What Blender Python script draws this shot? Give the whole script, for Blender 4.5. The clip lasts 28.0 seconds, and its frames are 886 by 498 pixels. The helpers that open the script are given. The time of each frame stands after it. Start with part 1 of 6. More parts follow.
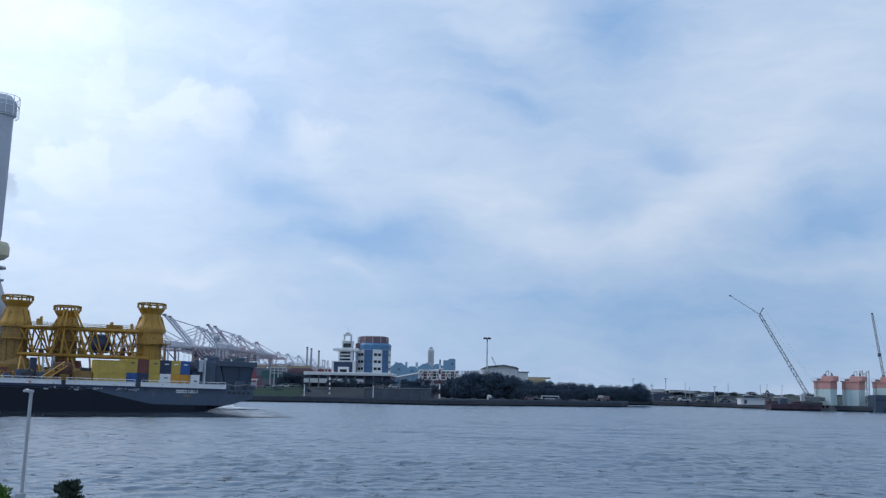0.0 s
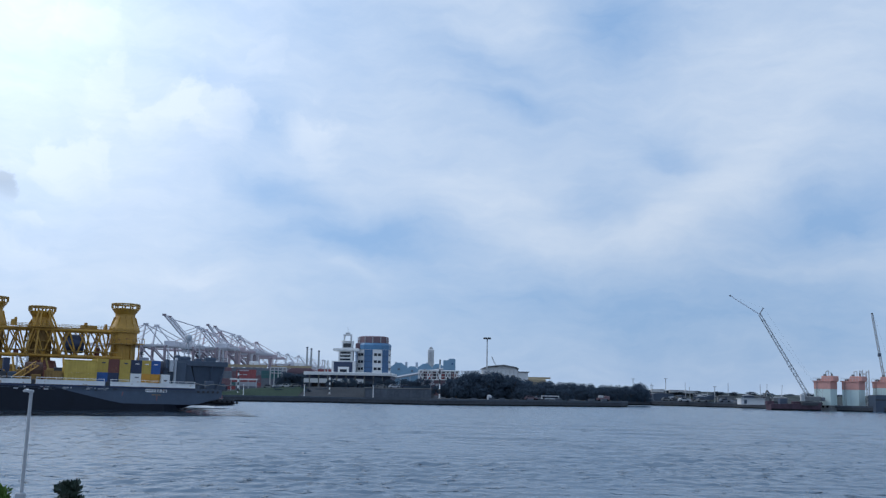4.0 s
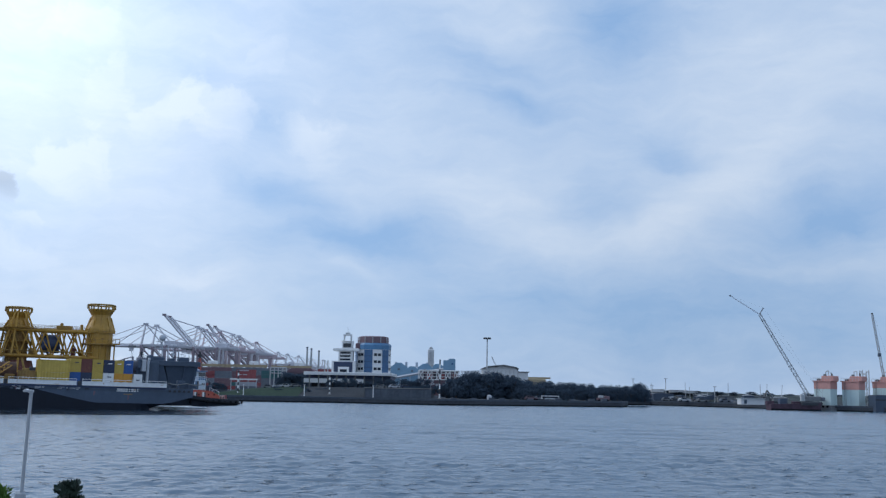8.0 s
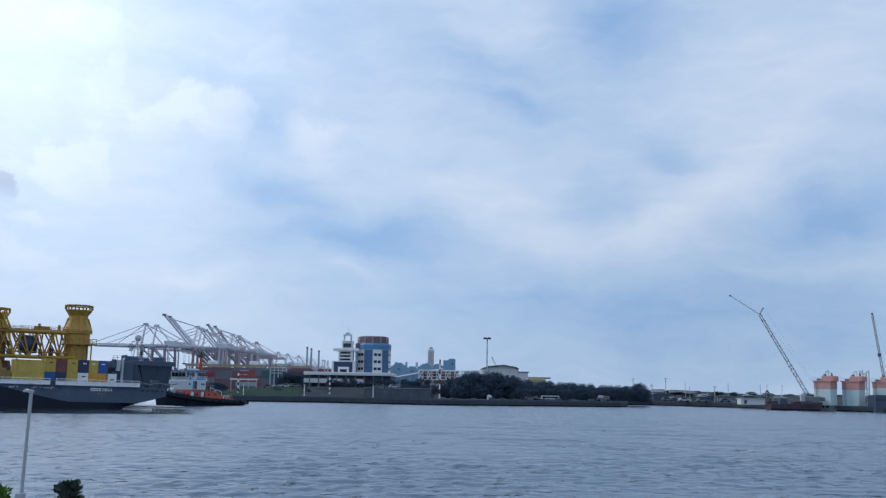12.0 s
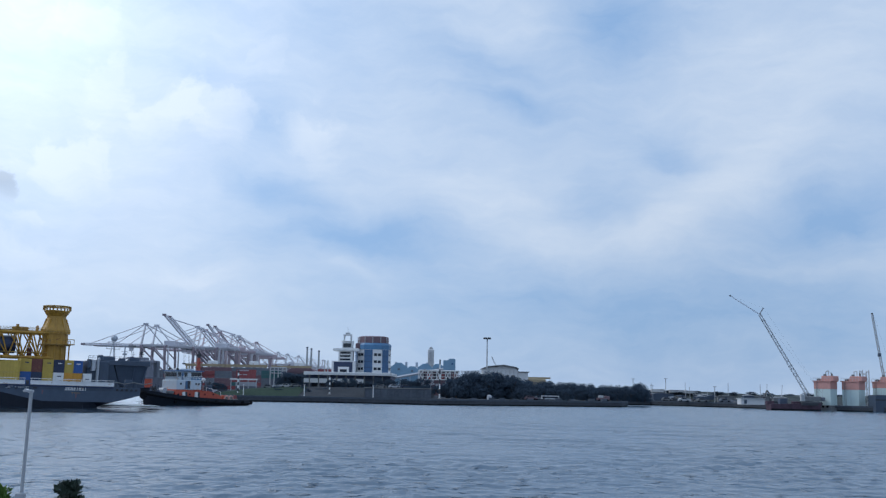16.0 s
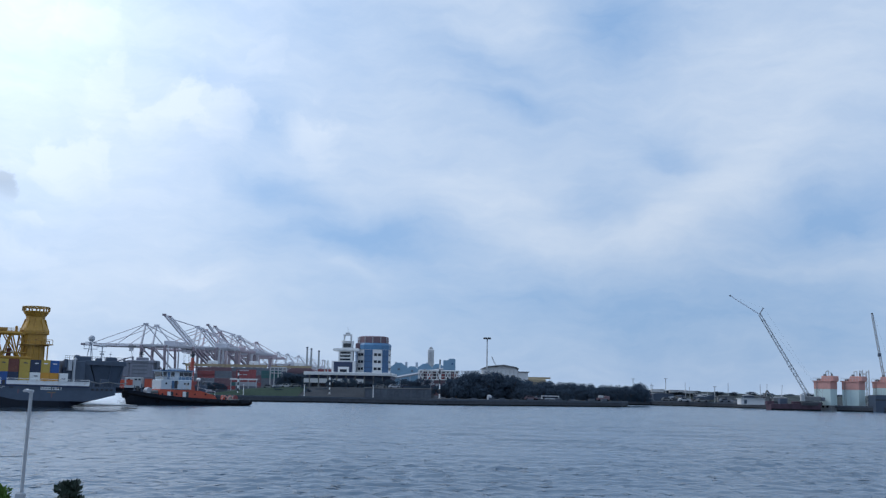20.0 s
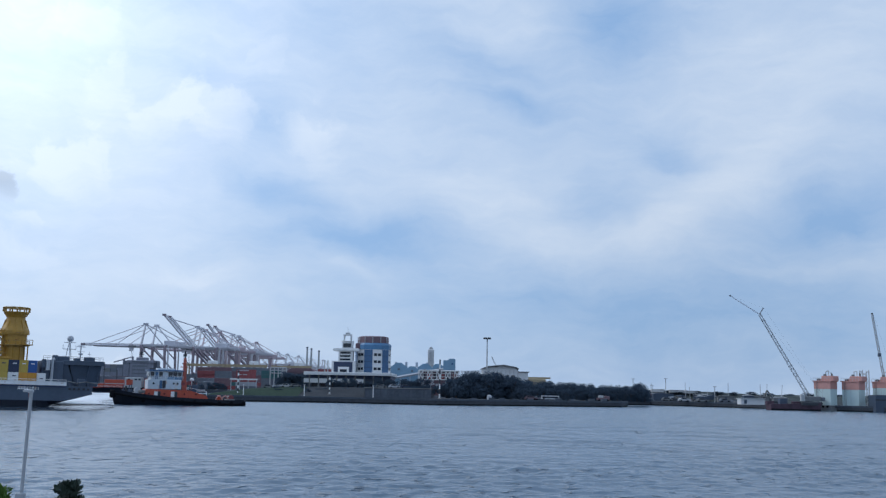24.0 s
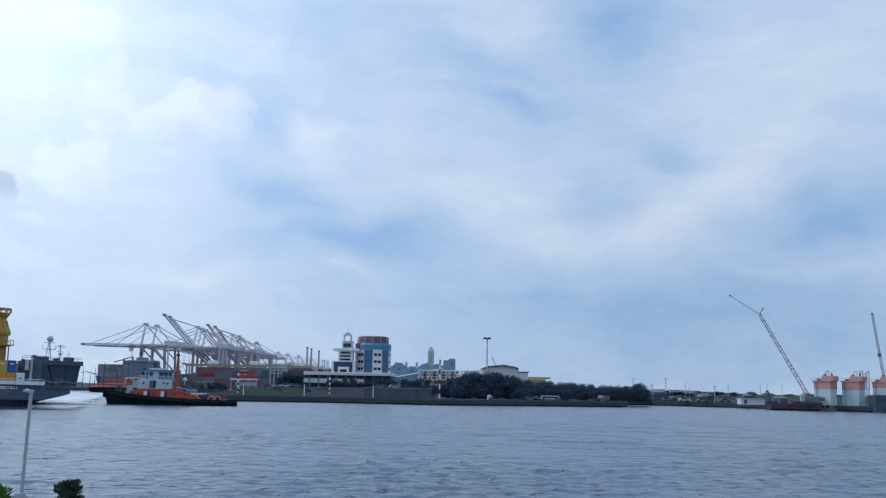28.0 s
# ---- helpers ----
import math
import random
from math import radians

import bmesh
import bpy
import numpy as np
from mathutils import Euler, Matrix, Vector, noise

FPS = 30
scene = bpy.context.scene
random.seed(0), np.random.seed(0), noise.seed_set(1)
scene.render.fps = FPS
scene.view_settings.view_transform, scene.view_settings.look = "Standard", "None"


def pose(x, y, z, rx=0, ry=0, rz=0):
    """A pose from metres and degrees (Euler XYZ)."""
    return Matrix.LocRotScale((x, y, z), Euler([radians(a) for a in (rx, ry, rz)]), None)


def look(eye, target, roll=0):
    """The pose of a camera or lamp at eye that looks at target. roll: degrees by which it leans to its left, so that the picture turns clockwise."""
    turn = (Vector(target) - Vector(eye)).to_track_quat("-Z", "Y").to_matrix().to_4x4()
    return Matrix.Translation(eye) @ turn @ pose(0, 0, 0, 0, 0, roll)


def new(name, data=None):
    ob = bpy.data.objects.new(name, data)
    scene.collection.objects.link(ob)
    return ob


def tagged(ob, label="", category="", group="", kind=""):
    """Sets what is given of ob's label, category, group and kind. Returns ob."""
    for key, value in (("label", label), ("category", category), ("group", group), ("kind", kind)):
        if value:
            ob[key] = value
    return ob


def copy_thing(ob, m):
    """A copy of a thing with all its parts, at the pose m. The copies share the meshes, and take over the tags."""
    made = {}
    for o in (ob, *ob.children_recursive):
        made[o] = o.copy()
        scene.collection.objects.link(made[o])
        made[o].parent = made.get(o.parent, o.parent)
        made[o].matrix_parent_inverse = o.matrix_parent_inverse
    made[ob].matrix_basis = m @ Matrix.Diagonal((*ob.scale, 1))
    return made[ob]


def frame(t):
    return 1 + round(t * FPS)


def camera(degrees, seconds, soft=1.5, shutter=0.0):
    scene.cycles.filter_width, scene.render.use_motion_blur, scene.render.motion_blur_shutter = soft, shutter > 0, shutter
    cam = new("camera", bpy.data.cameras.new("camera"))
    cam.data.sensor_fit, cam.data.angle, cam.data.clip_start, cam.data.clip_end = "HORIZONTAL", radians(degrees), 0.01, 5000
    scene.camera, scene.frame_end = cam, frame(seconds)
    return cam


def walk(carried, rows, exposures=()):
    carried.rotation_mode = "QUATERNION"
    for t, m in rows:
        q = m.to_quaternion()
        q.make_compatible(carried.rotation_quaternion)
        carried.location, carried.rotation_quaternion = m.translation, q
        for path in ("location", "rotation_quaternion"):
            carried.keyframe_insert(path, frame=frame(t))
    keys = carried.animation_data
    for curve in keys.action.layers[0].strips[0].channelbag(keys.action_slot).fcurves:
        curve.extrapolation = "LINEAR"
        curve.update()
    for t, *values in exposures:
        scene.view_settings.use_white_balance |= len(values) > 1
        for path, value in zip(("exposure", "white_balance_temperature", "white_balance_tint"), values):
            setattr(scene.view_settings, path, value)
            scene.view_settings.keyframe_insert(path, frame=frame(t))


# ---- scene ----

# ---- camera: a still camera on the near bank, a slight lean ----
EYE = (0.0, 0.0, 5.2)
PITCH, LEAN = 7.6, 1.03
cam = camera(45.94, 28.0, soft=1.3)
aim = (0.0, 100.0, 5.2 + 100.0 * math.tan(radians(PITCH)))
walk(cam, [(0.0, look(EYE, aim, LEAN)), (28.0, look(EYE, aim, LEAN))], exposures=[(0.0, 0.0, 6020, 10), (28.0, 0.0, 6020, 10)])

# ---- world: veiled daylight sky, sun behind thin cloud ahead on the left ----
SUN_AZ, SUN_EL = -76.0, 42.0


def build_world():
    world = bpy.data.worlds.new("sky")
    scene.world = world
    world.use_nodes = True
    nt = world.node_tree
    nt.nodes.clear()
    N, L = nt.nodes.new, nt.links.new

    def math_node(op, a, b=None):
        n = N("ShaderNodeMath")
        n.operation = op
        for i, v in enumerate((a, b)):
            if v is None:
                continue
            if isinstance(v, (int, float)):
                n.inputs[i].default_value = v
            else:
                L(v, n.inputs[i])
        return n.outputs[0]

    co = N("ShaderNodeTexCoord").outputs["Generated"]
    sep = N("ShaderNodeSeparateXYZ")
    L(co, sep.inputs[0])
    az = math_node("ARCTAN2", sep.outputs[0], sep.outputs[1])
    el = math_node("ARCSINE", sep.outputs[2])
    plane = N("ShaderNodeCombineXYZ")
    L(az, plane.inputs[0])
    L(el, plane.inputs[1])
    # soft swirl so that the cloud edges are ragged
    warp = N("ShaderNodeTexNoise")
    warp.inputs["Scale"].default_value = 14.0
    warp.inputs["Detail"].default_value = 5.0
    L(plane.outputs[0], warp.inputs["Vector"])
    off = N("ShaderNodeVectorMath")
    off.operation = "SUBTRACT"
    L(warp.outputs["Color"], off.inputs[0])
    off.inputs[1].default_value = (0.5, 0.5, 0.5)
    amt = N("ShaderNodeVectorMath")
    amt.operation = "SCALE"
    L(off.outputs[0], amt.inputs[0])
    amt.inputs["Scale"].default_value = 0.05
    moved = N("ShaderNodeVectorMath")
    L(plane.outputs[0], moved.inputs[0])
    L(amt.outputs[0], moved.inputs[1])
    p = moved.outputs[0]

    def puff(a, e, wa, we, gain, tilt=0.0):
        """A soft bank of cloud (gain > 0) or a gap (gain < 0); angles in degrees."""
        m = N("ShaderNodeMapping")
        m.vector_type = "TEXTURE"
        m.inputs["Location"].default_value = (radians(a), radians(e), 0)
        m.inputs["Rotation"].default_value = (0, 0, radians(tilt))
        m.inputs["Scale"].default_value = (radians(wa), radians(we), 1)
        L(p, m.inputs[0])
        fl = N("ShaderNodeVectorMath")
        fl.operation = "MULTIPLY"
        fl.inputs[1].default_value = (1, 1, 0)
        L(m.outputs[0], fl.inputs[0])
        d = N("ShaderNodeVectorMath")
        d.operation = "DOT_PRODUCT"
        L(fl.outputs[0], d.inputs[0])
        L(fl.outputs[0], d.inputs[1])
        return math_node("MULTIPLY", math_node("EXPONENT", math_node("MULTIPLY", d.outputs["Value"], -1.0)), gain)

    # streaky high cloud everywhere
    def texture(scale, detail, rough, sx=1.0, sy=1.0, turn=0.0):
        mp = N("ShaderNodeMapping")
        mp.inputs["Rotation"].default_value = (0, 0, radians(turn))
        mp.inputs["Scale"].default_value = (sx, sy, 1)
        L(p, mp.inputs[0])
        n = N("ShaderNodeTexNoise")
        n.inputs["Scale"].default_value = scale
        n.inputs["Detail"].default_value = detail
        n.inputs["Roughness"].default_value = rough
        L(mp.outputs[0], n.inputs["Vector"])
        return math_node("SUBTRACT", n.outputs[0], 0.5)

    total = math_node("ADD", 0.47, math_node("MULTIPLY", texture(1.5, 6.0, 0.5, 3.2, 8.0, 24), 0.16))
    total = math_node("ADD", total, math_node("MULTIPLY", texture(15.0, 9.0, 0.6, 0.55, 1.4, 10), 0.55))
    total = math_node("ADD", total, math_node("MULTIPLY", texture(30.0, 8.0, 0.6, 0.3, 1.9, -6), 0.30))
    total = math_node("ADD", total, math_node("MULTIPLY", texture(52.0, 8.0, 0.62, 0.32, 1.3, 14), 0.24))
    for a, e, wa, we, gain, tilt in BANKS + GAPS:
        total = math_node("ADD", total, puff(a, e, wa, we, gain * 1.35, tilt))
    # heaped cloud with crisp lumpy tops on the sunward side
    lump = texture(26.0, 9.0, 0.58)

    def heap(a, e, wa, we, gain, tilt=0.0, crisp=0.34):
        edge = N("ShaderNodeMapRange")
        edge.interpolation_type = "SMOOTHSTEP"
        edge.inputs["From Min"].default_value, edge.inputs["From Max"].default_value = 0.36, 0.36 + crisp
        L(math_node("ADD", puff(a, e, wa, we, 1.0, tilt), math_node("MULTIPLY", lump, 2.6)), edge.inputs["Value"])
        body = math_node("MULTIPLY", edge.outputs[0], puff(a, e + we * 0.45, wa * 1.5, we * 0.9, gain, tilt))
        return body

    for row in HEAPS:
        total = math_node("ADD", total, heap(*row))
    clamp = N("ShaderNodeClamp")
    L(total, clamp.inputs[0])
    sky = N("ShaderNodeTexSky")
    sky.sky_type = "NISHITA"
    sky.sun_disc = False
    sky.sun_elevation, sky.sun_rotation = radians(SUN_EL), radians(SUN_AZ)
    sky.air_density, sky.dust_density, sky.ozone_density = 1.0, 1.2, 2.0
    mix = N("ShaderNodeMix")
    mix.data_type = "RGBA"
    L(clamp.outputs[0], mix.inputs[0])
    thin = N("ShaderNodeMix")
    thin.data_type = "RGBA"
    thin.inputs[0].default_value = 0.85
    L(sky.outputs[0], thin.inputs[6])
    thin.inputs[7].default_value = (3.1, 4.75, 7.2, 1)
    L(thin.outputs[2], mix.inputs[6])
    mix.inputs[7].default_value = (6.7, 7.38, 8.22, 1)
    # brighter veil round the hidden sun, and a small grey cloud under it
    glow = math_node("ADD", 1.0, math_node("ADD", puff(-31, 22, 20, 15, 0.58), puff(-23.5, 19.0, 4.0, 3.0, 0.25)))
    glow = math_node("ADD", glow, math_node("ADD", heap(-23.5, 9.8, 1.15, 0.95, -0.30, 0, 0.3), puff(18, 4, 15, 7, -0.08)))
    lit = N("ShaderNodeVectorMath")
    lit.operation = "SCALE"
    L(mix.outputs[2], lit.inputs[0])
    L(glow, lit.inputs["Scale"])
    bg = N("ShaderNodeBackground")
    bg.inputs["Strength"].default_value = 0.1
    L(lit.outputs[0], bg.inputs["Color"])
    out = N("ShaderNodeOutputWorld")
    L(bg.outputs[0], out.inputs["Surface"])


# azimuth, elevation, widths in degrees, gain, tilt
BANKS = (
    (-20.4, 14.4, 10.5, 10.2, 0.26, 0), (-7.2, 13.4, 1.5, 1.9, 0.12, 10), (-3.1, 13.1, 3.5, 3.1, 0.12, -20), (3.0, 10.8, 4.1, 1.7, 0.24, -4), (2.8, 20.4, 4.3, 1.9, 0.14, 0),
    (18.8, 16.6, 7.8, 4.6, 0.22, 15), (14.5, 10.6, 5.7, 1.2, 0.24, 33), (7.0, 8.3, 6.6, 1.1, 0.22, 4), (-5.7, 6.6, 2.2, 0.4, 0.13, -32), (-13.8, 5.8, 4.0, 0.45, 0.14, 3),
    (-14.6, 4.0, 13.0, 1.2, 0.11, 2), (21.0, 6.6, 3.8, 0.6, 0.12, 4),
)
GAPS = (
    (9.8, 19.9, 3.6, 2.6, -0.36, -10), (2.2, 17.8, 3.9, 1.2, -0.20, -14), (4.0, 15.5, 3.1, 0.65, -0.20, -10), (12.1, 12.9, 2.0, 1.05, -0.26, -15), (8.3, 9.8, 1.9, 1.4, -0.16, -20),
    (20.6, 9.4, 4.7, 1.7, -0.30, 8), (-10.0, 14.3, 1.8, 1.3, -0.16, -30), (-9.1, 10.6, 3.0, 1.05, -0.32, -12), (-3.9, 8.0, 5.3, 1.3, -0.40, -4), (-14.1, 16.4, 2.3, 0.95, -0.10, 0),
    (-7.2, 19.4, 2.3, 1.5, -0.10, 0), (6.7, 4.9, 15.0, 1.5, -0.17, 2), (16.0, 3.0, 14.0, 2.6, -0.26, 0), (22.0, 14.2, 2.2, 0.8, -0.12, 0),
)
HEAPS = (
    (-12.7, 14.0, 2.6, 2.5, 0.22), (-15.2, 14.0, 2.1, 1.9, 0.18), (-20.3, 11.0, 2.4, 2.1, 0.24), (-21.8, 8.3, 1.2, 0.6, 0.14), (-17.8, 15.0, 1.7, 2.8, 0.14, 25),
    (-22.2, 6.3, 2.4, 1.1, 0.14), (-10.6, 17.5, 2.2, 1.3, 0.10), (-19.5, 18.0, 3.0, 1.6, 0.12), (-7.2, 13.2, 1.7, 2.2, 0.14, 10), (-18.4, 0.9, 2.4, 0.9, 0.2),
)
build_world()


def build_sun():
    data = bpy.data.lights.new("sun", "SUN")
    data.energy, data.angle, data.color = 1.3, radians(28), (1.0, 0.95, 0.88)
    ob = new("sun", data)
    a, e = radians(SUN_AZ), radians(SUN_EL)
    toward = Vector((math.sin(a) * math.cos(e), math.cos(a) * math.cos(e), math.sin(e)))
    ob.matrix_world = look(toward * 900, (0, 0, 0))


build_sun()


# ---- materials ----
def mat(name, color, rough=0.6, metal=0.0, var=0.25, grain=1.5, stain=0.12, bump=0.15, spec=0.5, streak=0.0, rust=None, island=0.0):
    """A procedural surface: base colour with blotches (stain, in 1/m) and grain, streaks that run down, and a fine relief."""
    m = bpy.data.materials.new(name)
    m.use_nodes = True
    nt = m.node_tree
    N, L = nt.nodes.new, nt.links.new
    b = nt.nodes["Principled BSDF"]
    b.inputs["Roughness"].default_value = rough
    b.inputs["Metallic"].default_value = metal
    b.inputs["Specular IOR Level"].default_value = spec
    co = N("ShaderNodeTexCoord").outputs["Object"]
    info = N("ShaderNodeObjectInfo")
    add = N("ShaderNodeVectorMath")
    L(co, add.inputs[0])
    L(info.outputs["Random"], add.inputs[1])

    def noise_node(scale, detail, vec=None):
        n = N("ShaderNodeTexNoise")
        n.inputs["Scale"].default_value = scale
        n.inputs["Detail"].default_value = detail
        L(vec or add.outputs[0], n.inputs["Vector"])
        return n.outputs[0]

    big, small = noise_node(stain, 4.0), noise_node(grain, 6.0)
    mixer = N("ShaderNodeMath")
    mixer.operation = "ADD"
    L(big, mixer.inputs[0])
    L(small, mixer.inputs[1])
    last = mixer.outputs[0]
    if streak:
        mp = N("ShaderNodeMapping")
        mp.inputs["Scale"].default_value = (1.0, 1.0, 0.07)
        L(add.outputs[0], mp.inputs[0])
        s = noise_node(streak, 5.0, mp.outputs[0])
        mm = N("ShaderNodeMath")
        mm.operation = "MULTIPLY_ADD"
        L(s, mm.inputs[0])
        mm.inputs[1].default_value = 1.2
        L(last, mm.inputs[2])
        sc = N("ShaderNodeMath")
        sc.operation = "MULTIPLY"
        L(mm.outputs[0], sc.inputs[0])
        sc.inputs[1].default_value = 0.62
        last = sc.outputs[0]
    if island:
        geo = N("ShaderNodeNewGeometry")
        ii = N("ShaderNodeMath")
        ii.operation = "MULTIPLY_ADD"
        L(geo.outputs["Random Per Island"], ii.inputs[0])
        ii.inputs[1].default_value = island
        L(last, ii.inputs[2])
        last = ii.outputs[0]
    ramp = N("ShaderNodeMapRange")
    ramp.inputs["From Min"].default_value = 0.6
    ramp.inputs["From Max"].default_value = 1.4
    ramp.inputs["To Min"].default_value = 1.0 - var
    ramp.inputs["To Max"].default_value = 1.0 + var
    L(last, ramp.inputs["Value"])
    sc = N("ShaderNodeVectorMath")
    sc.operation = "SCALE"
    sc.inputs[0].default_value = color
    L(ramp.outputs[0], sc.inputs["Scale"])
    col = sc.outputs[0]
    if rust:
        rm = N("ShaderNodeMapRange")
        rm.inputs["From Min"].default_value, rm.inputs["From Max"].default_value = 0.61, 0.682
        L(noise_node(0.9, 8.0), rm.inputs["Value"])
        rx = N("ShaderNodeMix")
        rx.data_type = "RGBA"
        L(rm.outputs[0], rx.inputs[0])
        L(col, rx.inputs[6])
        rx.inputs[7].default_value = (*rust, 1)
        col = rx.outputs[2]
    L(col, b.inputs["Base Color"])
    if bump:
        bp = N("ShaderNodeBump")
        bp.inputs["Strength"].default_value = bump
        bp.inputs["Distance"].default_value = 0.05
        L(small, bp.inputs["Height"])
        L(bp.outputs[0], b.inputs["Normal"])
    return m


def water_material(name="harbour_water", relief=1.0, deep=1.0):
    m = bpy.data.materials.new(name)
    m.use_nodes = True
    nt = m.node_tree
    N, L = nt.nodes.new, nt.links.new
    b = nt.nodes["Principled BSDF"]
    b.inputs["Roughness"].default_value = 0.1 + 0.1 * relief
    b.inputs["Specular IOR Level"].default_value = 0.8
    b.inputs["IOR"].default_value = 1.33
    co = N("ShaderNodeTexCoord").outputs["Object"]

    def ripple(scale, sx, sy, detail, rot=0.0):
        mp = N("ShaderNodeMapping")
        mp.inputs["Scale"].default_value = (sx, sy, 1)
        mp.inputs["Rotation"].default_value = (0, 0, radians(rot))
        L(co, mp.inputs[0])
        n = N("ShaderNodeTexNoise")
        n.inputs["Scale"].default_value = scale
        n.inputs["Detail"].default_value = detail
        n.inputs["Roughness"].default_value = 0.55
        L(mp.outputs[0], n.inputs["Vector"])
        return n.outputs[0]

    tone = N("ShaderNodeMix")
    tone.data_type = "RGBA"
    L(ripple(0.02, 1, 1, 4), tone.inputs[0])
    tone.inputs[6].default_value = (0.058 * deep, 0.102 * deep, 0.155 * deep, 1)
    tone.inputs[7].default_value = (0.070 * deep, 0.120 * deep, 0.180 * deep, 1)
    L(tone.outputs[2], b.inputs["Base Color"])
    swell = ripple(0.5, 0.8, 1, 3, 12)
    calm = ripple(0.03, 0.3, 2.2, 4, 5)
    # small wind facets, steeper on the side that faces the near bank
    geo = N("ShaderNodeNewGeometry")
    facet = geo.outputs["Normal"]
    for scale, k, lean in ((1.3, 0.15 * relief, 0.0), (16.0, 0.65 * relief, 0.15)):
        mp = N("ShaderNodeMapping")
        mp.inputs["Scale"].default_value = (0.85, 1.0, 1)
        L(co, mp.inputs[0])
        n = N("ShaderNodeTexNoise")
        n.inputs["Scale"].default_value = scale
        n.inputs["Detail"].default_value = 2.0
        L(mp.outputs[0], n.inputs["Vector"])
        off = N("ShaderNodeVectorMath")
        off.operation = "SUBTRACT"
        L(n.outputs["Color"], off.inputs[0])
        off.inputs[1].default_value = (0.5, 0.5 + lean, 0.5)
        sc = N("ShaderNodeVectorMath")
        sc.operation = "MULTIPLY_ADD"
        L(off.outputs[0], sc.inputs[0])
        sc.inputs[1].default_value = (k, k, 0)
        L(facet, sc.inputs[2])
        facet = sc.outputs[0]
    unit = N("ShaderNodeVectorMath")
    unit.operation = "NORMALIZE"
    L(facet, unit.inputs[0])
    h2 = N("ShaderNodeMath")
    h2.operation = "MULTIPLY"
    L(swell, h2.inputs[0])
    h2.inputs[1].default_value = 0.9
    # scattered steeper wavelets
    crest = N("ShaderNodeMapRange")
    crest.inputs["From Min"].default_value, crest.inputs["From Max"].default_value = 0.595, 0.695
    L(ripple(1.0, 0.75, 0.9, 2.2, 4), crest.inputs["Value"])
    h3 = N("ShaderNodeMath")
    h3.operation = "MULTIPLY_ADD"
    L(crest.outputs[0], h3.inputs[0])
    h3.inputs[1].default_value = 3.6
    L(h2.outputs[0], h3.inputs[2])
    st = N("ShaderNodeMapRange")
    st.inputs["From Min"].default_value, st.inputs["From Max"].default_value = 0.35, 0.65
    st.inputs["To Min"].default_value, st.inputs["To Max"].default_value = 0.3 * relief, 1.0 * relief
    L(calm, st.inputs["Value"])
    bp = N("ShaderNodeBump")
    bp.inputs["Distance"].default_value = 0.26
    L(st.outputs[0], bp.inputs["Strength"])
    L(h3.outputs[0], bp.inputs["Height"])
    L(unit.outputs[0], bp.inputs["Normal"])
    L(bp.outputs[0], b.inputs["Normal"])
    return m


M_WATER = water_material()
# Base colour cut to 0.3 so the hull's reflection reads dark.
M_REFLECTION = water_material("dark_reflection_water", 0.12, 0.3)
M_GREY = mat("grey_hull_paint", (0.060, 0.089, 0.140), 0.5, streak=0.5, var=0.22)
M_LOWHULL = mat("black_lower_hull", (0.008, 0.013, 0.026), 0.5, streak=0.4, var=0.3, spec=0.3)
M_WHITE = mat("white_marine_paint", (0.78, 0.80, 0.82), 0.5, var=0.12, rust=(0.45, 0.33, 0.25))
M_YELLOW = mat("yellow_steel_paint", (0.41, 0.228, 0.032), 0.5, var=0.34, streak=0.8, rust=(0.26, 0.12, 0.03))
M_YELGRIME = mat("rusty_yellow_steel", (0.25, 0.15, 0.04), 0.6, var=0.45, streak=1.0, rust=(0.13, 0.06, 0.025))
M_YELDARK = mat("grimy_shaded_yellow_steel", (0.30, 0.19, 0.05), 0.6, var=0.3)
M_POST = mat("weathered_white_post_paint", (0.30, 0.33, 0.37), 0.55, var=0.15, grain=8)
M_CREAM = mat("cream_steel_paint", (0.55, 0.52, 0.36), 0.5, var=0.12)
M_SHRUB = mat("dark_glossy_leaf", (0.022, 0.04, 0.03), 0.5, var=0.5, grain=3.0, island=0.5, bump=0.0)
M_STEELG = mat("light_grey_steel", (0.42, 0.45, 0.5), 0.5, var=0.1)
M_DARK = mat("dark_steel", (0.035, 0.04, 0.05), 0.6)
M_DKGREY = mat("dark_grey_superstructure", (0.055, 0.079, 0.122), 0.55, streak=0.6)
M_MIDGREY = mat("mid_grey_superstructure", (0.056, 0.080, 0.122), 0.55, streak=0.6)
M_DECK = mat("green_grey_deck", (0.09, 0.1, 0.1), 0.8)
M_BLUEC = mat("blue_container_paint", (0.03, 0.10, 0.33), 0.55, streak=1.0)
M_NAVY = mat("navy_container_paint", (0.025, 0.04, 0.09), 0.55, streak=1.0)
M_BROWN = mat("brown_container_paint", (0.16, 0.055, 0.045), 0.6, streak=1.0, rust=(0.2, 0.08, 0.05))
M_BARGE = mat("dark_red_barge_paint", (0.092, 0.062, 0.082), 0.8, var=0.35, streak=0.8, spec=0.2)
M_RUST = mat("dark_rusty_steel", (0.085, 0.052, 0.042), 0.8, var=0.4, streak=0.8, spec=0.2)
M_YELC = mat("yellow_container_paint", (0.50, 0.36, 0.07), 0.55, streak=1.0)
M_ORGC = mat("ochre_container_paint", (0.6, 0.3, 0.04), 0.55, streak=1.0)
M_ORANGE = mat("orange_tug_paint", (0.44, 0.072, 0.036), 0.5, var=0.18, streak=0.8)
M_TUGHULL = mat("black_tug_hull", (0.007, 0.011, 0.021), 0.55, var=0.3, streak=0.6, spec=0.25)
M_TUGWHITE = mat("pale_blue_grey_house_paint", (0.50, 0.57, 0.64), 0.5, var=0.1, rust=(0.5, 0.42, 0.36))
